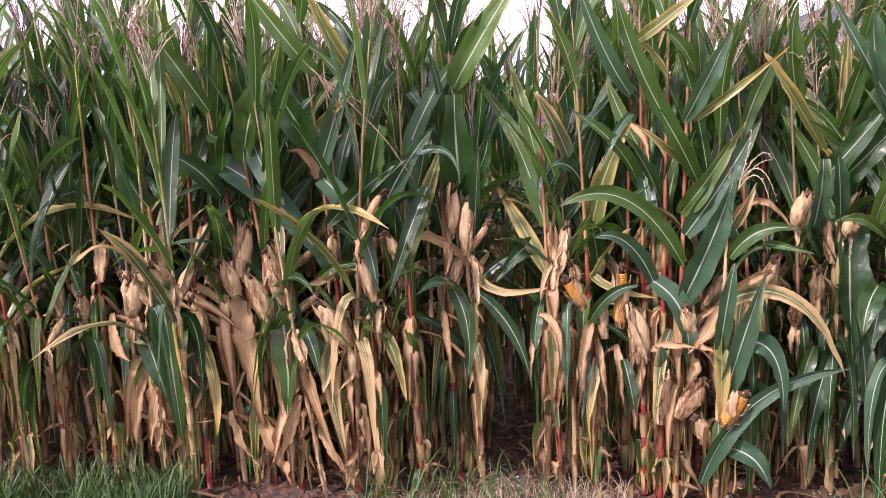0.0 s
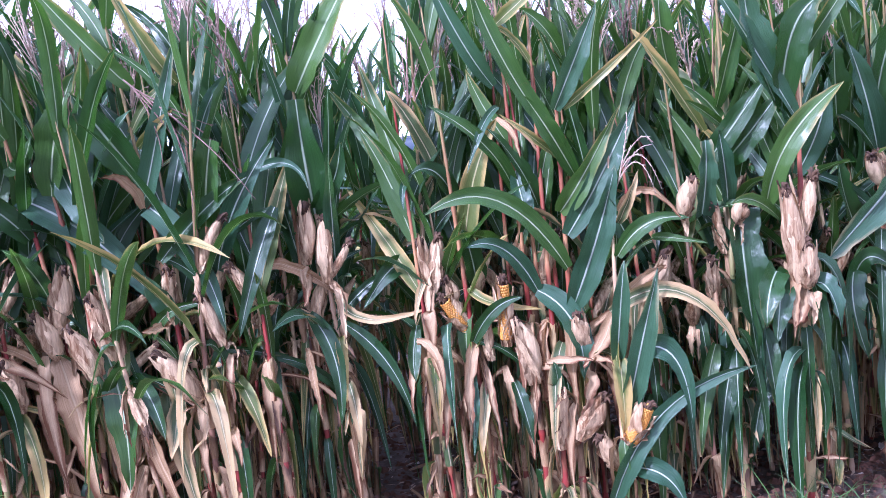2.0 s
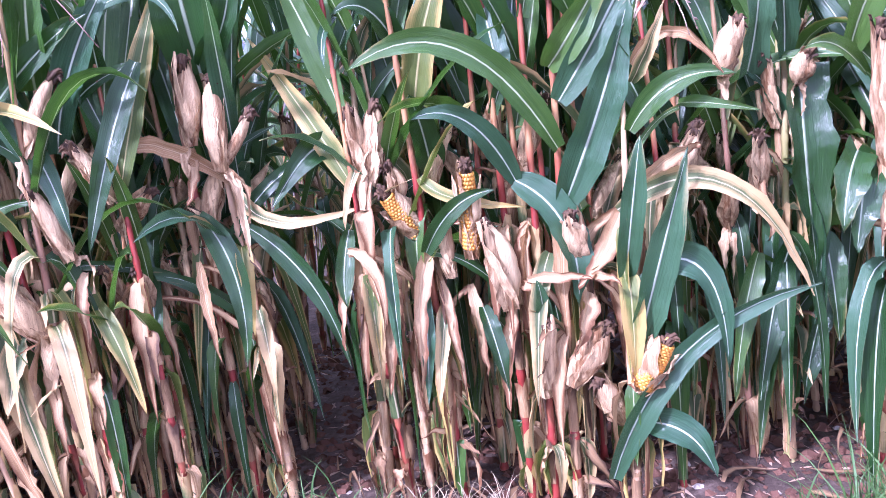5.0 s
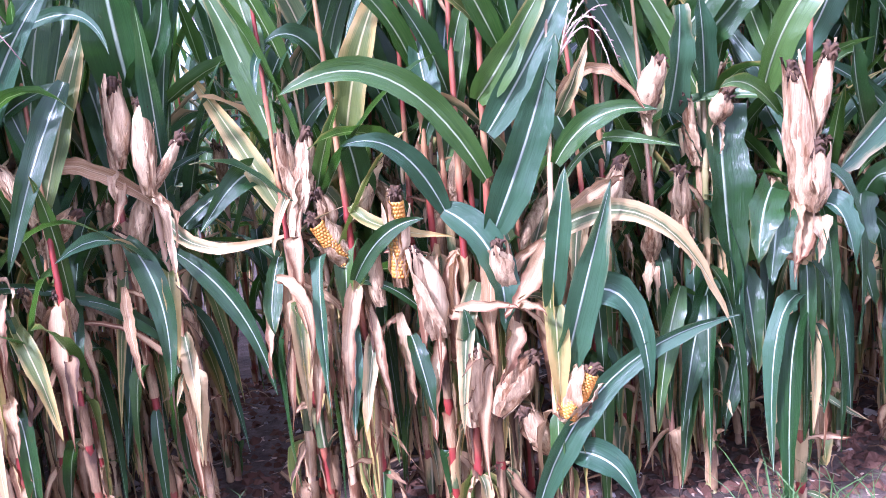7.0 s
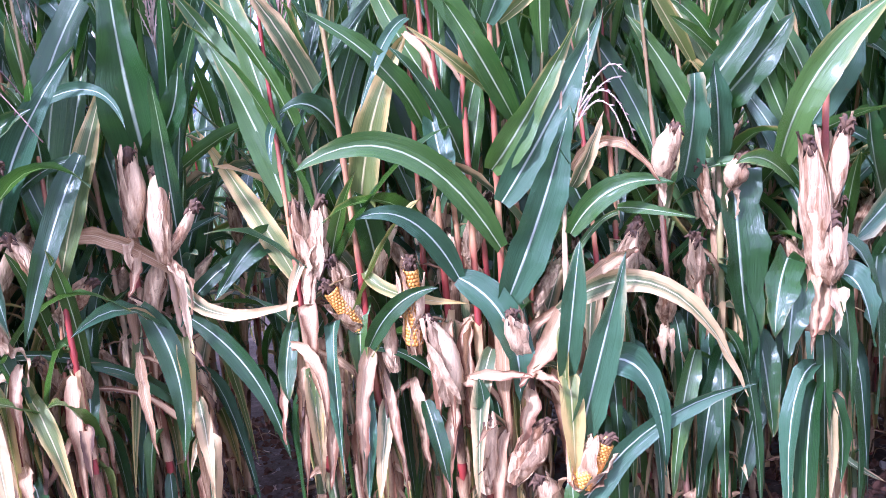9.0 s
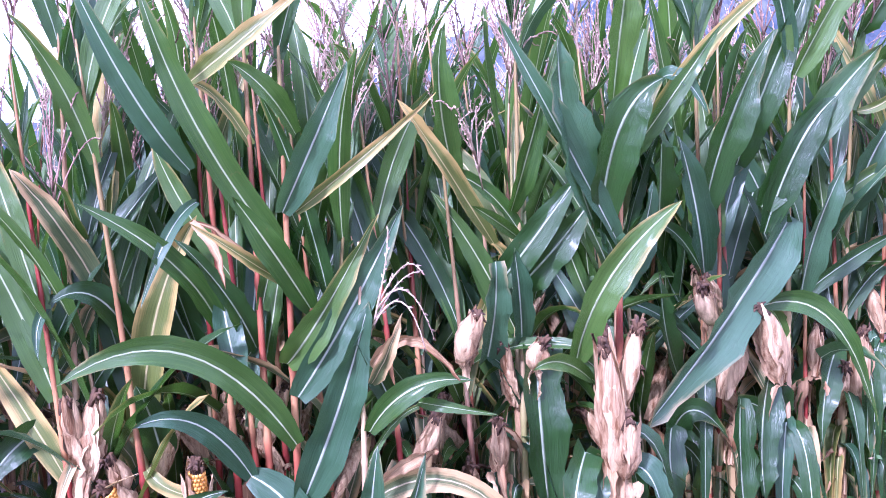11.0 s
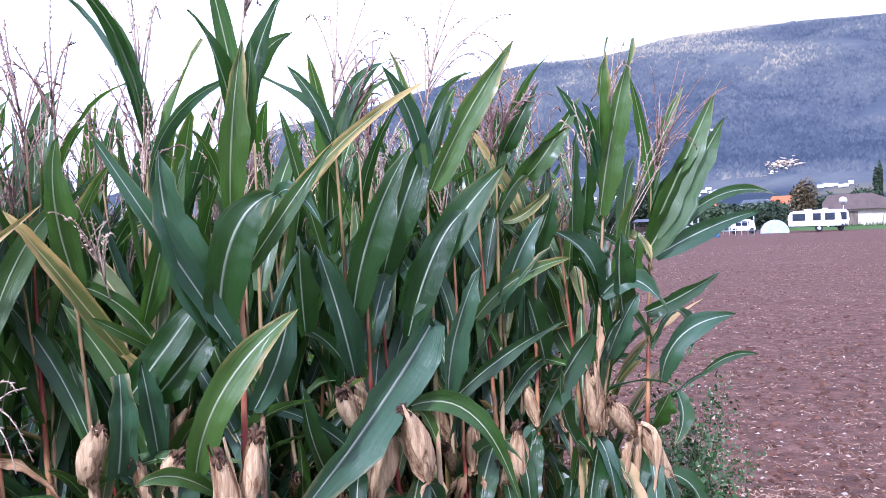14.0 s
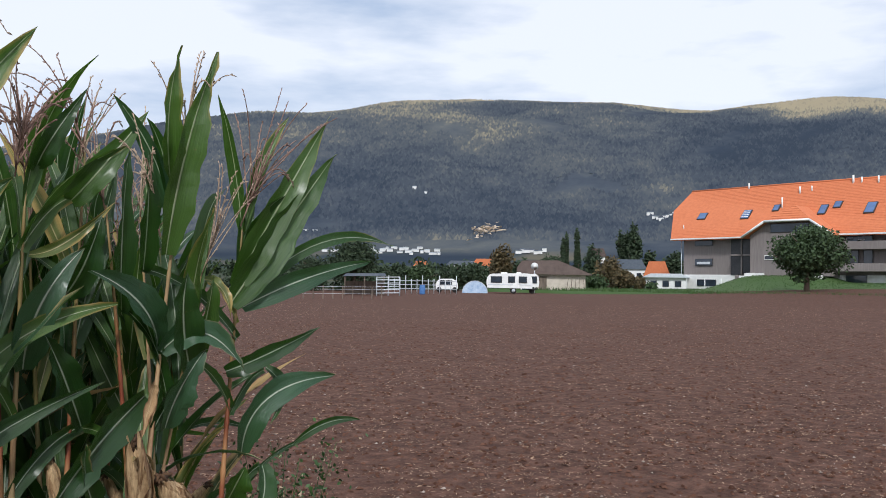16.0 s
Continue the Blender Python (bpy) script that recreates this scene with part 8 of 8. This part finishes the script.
def lawn(place):
    """A grass bank that rises to the foot of the cross gable, with short blades on it."""
    rng = np.random.default_rng(3)

    def bank(x, y):
        rise = ease(8.5, 12.5, x) * ease(-16, -3.5, y) * (1 - 0.45 * ease(19.0, 23.0, x))
        return 0.42 + 0.25 * ease(-18, -6, y) + 1.75 * rise

    xs, ys = np.linspace(-14, 46, 80), np.linspace(-26, 2, 40)
    xx, yy = np.meshgrid(xs, ys, indexing="ij")
    zz = bank(xx, yy)
    zz[:, 0] -= 1.5
    verts = np.stack([xx, yy, zz], -1).reshape(-1, 3)
    idx = np.arange(zz.size).reshape(zz.shape)
    faces = np.stack([idx[:-1, :-1], idx[1:, :-1], idx[1:, 1:], idx[:-1, 1:]], -1).reshape(-1, 4).tolist()
    turf = new("lawn", mesh_of("lawn", verts, faces, None, PAINT["grass"]))
    turf.matrix_basis = place
    tagged(turf, "green grass bank before the large house", "lawn", kind="structure")
    n = 26000
    x, y = rng.uniform(-10, 40, n), rng.uniform(-25, 0, n)
    base = np.stack([x, y, bank(x, y) - 0.02], -1)
    tip = base + np.stack([rng.normal(0, 0.08, n), rng.normal(0, 0.08, n), rng.uniform(0.06, 0.3, n) * (0.5 + 1.2 * (y < -21))], -1)
    side = np.stack([np.cos(x * 37), np.sin(x * 37), 0 * x], -1) * 0.05
    v = np.stack([base - side, base + side, tip], 1).reshape(-1, 3)
    grass = new("lawn_grass", mesh_of("lawn_grass", v, [(3 * i, 3 * i + 1, 3 * i + 2) for i in range(n)], None, PAINT["grass"], False))
    grass.matrix_basis = place
    tagged(grass, "short green grass on the lawn bank", "grass", kind="stuff")


lawn(large_house())

# ---- small growth and litter ----


def blades(name, label, boxes, n, tall, wide, paint, seed, lean=0.5, category="grass"):
    """Grass blades scattered over some patches (x0, x1, y0, y1, share)."""
    rng = np.random.default_rng(seed)
    verts, faces = [], []
    share = np.array([b[4] for b in boxes], float)
    pick = rng.choice(len(boxes), n, p=share / share.sum())
    for i in range(n):
        x0, x1, y0, y1, _ = boxes[pick[i]]
        x, y = rng.uniform(x0, x1), rng.uniform(y0, y1)
        if soft_noise(x, y, 0.3, 77) < 0.32:
            continue
        z = float(ground_z(x, y)) - 0.01
        h = tall * rng.uniform(0.45, 1.15)
        a, b = rng.uniform(0, 6.28), rng.uniform(0, 6.28)
        out = np.array([math.cos(a), math.sin(a), 0]) * h * lean * rng.uniform(0.2, 1.2)
        c = bezier((x, y, z), np.array([x, y, z]) + out * 0.25 + (0, 0, h * 0.75), np.array([x, y, z]) + out + (0, 0, h * rng.uniform(0.6, 1.0)), 5)
        s = np.array([math.cos(b), math.sin(b), 0]) * wide * rng.uniform(0.6, 1.3)
        w = np.array([0.8, 1.0, 0.8, 0.5, 0.03])[:, None]
        k = len(verts) * 10
        verts.append(np.concatenate([c - s * w, c + s * w]))
        faces += [(k + j, k + j + 1, k + j + 6, k + j + 5) for j in range(4)]
    tagged(new(name, mesh_of(name, np.concatenate(verts), faces, None, PAINT[paint])), label, category, kind="stuff")


blades("verge_grass", "lush green grass on the verge before the maize", [(-3.4, -0.98, 2.3, 3.3, 8)], 11000, 0.24, 0.0034, "grass", 1)
blades("path_grass", "thin green grass tufts at the foot of the maize", [(-0.3, 0.5, 2.75, 3.3, 0.7), (1.35, 3.5, 2.45, 3.05, 7), (3.0, 4.0, 2.6, 3.8, 2.5)], 4200, 0.26, 0.0028, "grass", 2, 0.8)
blades("dry_grass", "dry straw coloured grass at the path mouth", [(-0.1, 0.75, 2.7, 3.25, 5), (1.0, 2.2, 2.6, 3.1, 1)], 2200, 0.13, 0.0013, "grass_dry", 3, 0.9)


def clover():
    rng = np.random.default_rng(14)
    pieces = []
    for _ in range(2600):
        x, y = rng.uniform(-3.2, -0.9), rng.uniform(2.0, 3.2)
        if soft_noise(x, y, 0.4, 50) < 0.42:
            continue
        h = rng.uniform(0.02, 0.10)
        c = np.array([x, y, float(ground_z(x, y)) + h])
        for k in range(3):
            a = k * 2.09 + rng.uniform(0, 1)
            o = np.array([math.cos(a), math.sin(a), rng.uniform(-0.2, 0.3)]) * 0.016
            w = np.array([-math.sin(a), math.cos(a), 0]) * 0.009
            pieces.append((np.array([c, c + o * 0.6 + w, c + o * 1.2, c + o * 0.6 - w]), [(0, 1, 2, 3)]))
    tagged(new("clover", mesh_of("clover", *join(pieces)[:2], None, PAINT["grass"])), "low green clover and weeds on the verge", "weeds", kind="stuff")


clover()


def scatter(name, label, paint, n, region, sizes, flat, seed, category, near_power=1.6, long=1.0, inside=False):
    """Small lumps on the ground of a region given by heading and distance from the end of the walk."""
    rng = np.random.default_rng(seed)
    h = rng.uniform(region[0], region[1], n)
    d = region[2] + (region[3] - region[2]) * rng.random(n) ** near_power
    x, y = EYE[0] + d * np.sin(np.radians(h)), EYE[1] + d * np.cos(np.radians(h))
    keep = (x > right_end(y) + 0.35) | (y < 2.9) | inside
    x, y = x[keep], y[keep]
    m = len(x)
    base = np.array([(1, 0, 0), (0.3, 0.95, 0.1), (-0.8, 0.6, 0), (-0.85, -0.5, 0.05), (0.25, -1, 0), (0.3, 0.3, 0.8), (-0.35, -0.1, 0.9)])
    faces0 = [(0, 1, 5), (1, 2, 5), (2, 6, 5), (2, 3, 6), (3, 4, 6), (4, 0, 5), (4, 5, 6)]
    s = rng.uniform(sizes[0], sizes[1], m) * rng.uniform(0.5, 1.0, m)
    a = rng.uniform(0, 6.28, m)
    v = base[None] + rng.normal(0, 0.18, (m, 7, 3))
    v = v * np.stack([s * long, s, s * flat], -1)[:, None]
    c, q = np.cos(a)[:, None], np.sin(a)[:, None]
    v = np.stack([v[..., 0] * c - v[..., 1] * q, v[..., 0] * q + v[..., 1] * c, v[..., 2]], -1)
    v = v + np.stack([x, y, ground_z(x, y) + clods(x, y)], -1)[:, None]
    faces = [tuple(7 * i + k for k in f) for i in range(m) for f in faces0]
    tagged(new(name, mesh_of(name, v.reshape(-1, 3), faces, None, PAINT[paint], False)), label, category, kind="stuff")


scatter("field_stones", "small pale stones on the ploughed soil", "stone", 3600, (8, 100, 3, 60), (0.008, 0.034), 0.7, 1, "stones")


def stubble():
    """Short curved straw bits lying on the ploughed soil."""
    rng = np.random.default_rng(2)
    n = 100000
    h = rng.uniform(8, 92, n)
    d = 3 + 62 * rng.random(n) ** 1.45
    x, y = EYE[0] + d * np.sin(np.radians(h)), EYE[1] + d * np.cos(np.radians(h))
    keep = ((x > right_end(y) + 0.3) | (y < 2.9)) & (soft_noise(x, y, 0.7, 91) + 0.5 * soft_noise(x, y, 3.0, 92) > 0.55)
    x, y, d = x[keep], y[keep], d[keep]
    m = len(x)
    a = rng.normal(0.5, 0.9, m)
    ln = rng.uniform(0.016, 0.07, m)
    w = rng.uniform(0.0012, 0.0032, m) * (1 + d / 14)
    along = np.stack([np.cos(a), np.sin(a), rng.normal(0, 0.15, m)], -1) * ln[:, None] * 0.5
    side = np.stack([-np.sin(a), np.cos(a), rng.normal(0, 0.6, m)], -1)
    bow = side * (ln * rng.normal(0, 0.16, m))[:, None]
    c = np.stack([x, y, ground_z(x, y) + clods(x, y) + 0.012 + rng.uniform(0, 0.01, m)], -1)
    s = side * w[:, None]
    v = np.stack([c - along - s * 0.6, c - along + s * 0.6, c + bow - s, c + bow + s, c + along - s * 0.5, c + along + s * 0.5], 1).reshape(-1, 3)
    faces = []
    for i in range(m):
        b = 6 * i
        faces += [(b, b + 2, b + 3, b + 1), (b + 2, b + 4, b + 5, b + 3)]
    tagged(new("stubble_bits", mesh_of("stubble_bits", v, faces, None, PAINT["straw"], False)), "pale straw bits lying on the ploughed soil", "straw", kind="stuff")


stubble()
scatter("soil_clods", "brown earth clods on the ploughed field", "clod", 32000, (8, 100, 3, 45), (0.015, 0.055), 0.75, 3, "soil", 1.5)
scatter("path_clods", "dark earth crumbs between the stalks", "clod", 14000, (-60, 55, 1.5, 4.4), (0.006, 0.030), 0.8, 7, "soil", 1.0, 1.0, True)
scatter("path_stones", "small grey stones on the soil at the path mouth", "stone", 420, (-60, 50, 1.4, 4.0), (0.007, 0.026), 0.7, 4, "stones", 1.0, 1.0, True)
scatter("path_straw", "short straw crumbs on the soil between the stalks", "straw", 5000, (-60, 55, 1.5, 4.2), (0.003, 0.007), 0.5, 8, "straw", 1.0, 6.0, True)


def litter():
    """Dry fallen leaves on the soil between the stalks."""
    rng = np.random.default_rng(66)
    pieces = []
    for _ in range(560):
        x, y = rng.uniform(-3.0, 3.3), rng.uniform(2.95, 5.0)
        if x > right_end(y) + 0.2:
            continue
        a, ln = rng.uniform(0, 6.28), rng.uniform(0.07, 0.2)
        d = np.array([math.cos(a), math.sin(a), 0])
        p = np.array([x, y, float(ground_z(x, y)) + 0.02])
        c = bezier(p, p + d * ln * 0.5 + (rng.normal(0, 0.05), rng.normal(0, 0.05), rng.uniform(0.02, 0.12)), p + d * ln, 5)
        pieces.append(blade(c, rng.uniform(0.007, 0.02), (0, 0, 1), rng.uniform(-40, 40), rng.uniform(-60, 60), 0.4, 0.2, int(rng.integers(9999))))
    v, f, uv = join(pieces)
    tagged(new("leaf_litter", mesh_of("leaf_litter", v, f, uv, LEAF["brown"])), "dry fallen maize leaves on the soil", "dry leaves", kind="stuff")


litter()


def weed(x, y, height, seed, dense=1.0):
    """A tall bushy weed with many small leaves and pale seed spikes."""
    rng = np.random.default_rng(seed)
    z = float(ground_z(x, y))
    w = new("weed")
    w.location = (x, y, z)
    tagged(w, "bushy green weed with pale seed spikes", "weed", "weeds at the field corner")
    for k in range(int(10 * dense)):
        a, out = rng.uniform(0, 6.28), rng.uniform(0.05, 0.3)
        tip = np.array([math.cos(a) * out, math.sin(a) * out, height * rng.uniform(0.5, 1.0)])
        c = bezier((0, 0, 0), (tip[0] * 0.2, tip[1] * 0.2, tip[2] * 0.6), tip, 9)
        pieces, spikes = [tube(c, np.linspace(0.004, 0.0012, 9), 4)], []
        for j in range(150):
            q = rng.uniform(0.12, 1)
            p = np.array([np.interp(q, np.linspace(0, 1, 9), c[:, i]) for i in range(3)]) + rng.normal(0, 0.04, 3)
            o, s = unit(rng.normal(0, 1, 3)), rng.uniform(0.018, 0.042) * (1.2 - 0.6 * q)
            t = unit(np.cross(o, rng.normal(0, 1, 3))) * s * 0.3
            pieces.append((np.array([p, p + o * s * 0.5 + t, p + o * s, p + o * s * 0.5 - t]), [(0, 1, 2, 3)]))
            if q > 0.72 and j % 2:
                b = p + rng.normal(0, 0.02, 3)
                spikes.append((b + rng.normal(0, 0.005, (4, 3)), [(0, 1, 2), (0, 2, 3), (1, 2, 3)]))
        stem = part("stem", mesh_of("stem", *join(pieces)[:2], None, PAINT["weed"]), w)
        tagged(stem, kind="stuff")
        tagged(part("seed_spike", mesh_of("seed_spike", *join(spikes)[:2], None, PAINT["grass_dry"]), stem), kind="stuff")


weed(2.9, 3.02, 0.7, 1, 0.8)
weed(3.66, 3.30, 1.08, 3, 1.3)
weed(3.86, 3.42, 0.98, 4, 1.2)
weed(4.02, 3.55, 0.75, 5, 0.8)
weed(3.62, 3.05, 0.5, 6, 0.9)
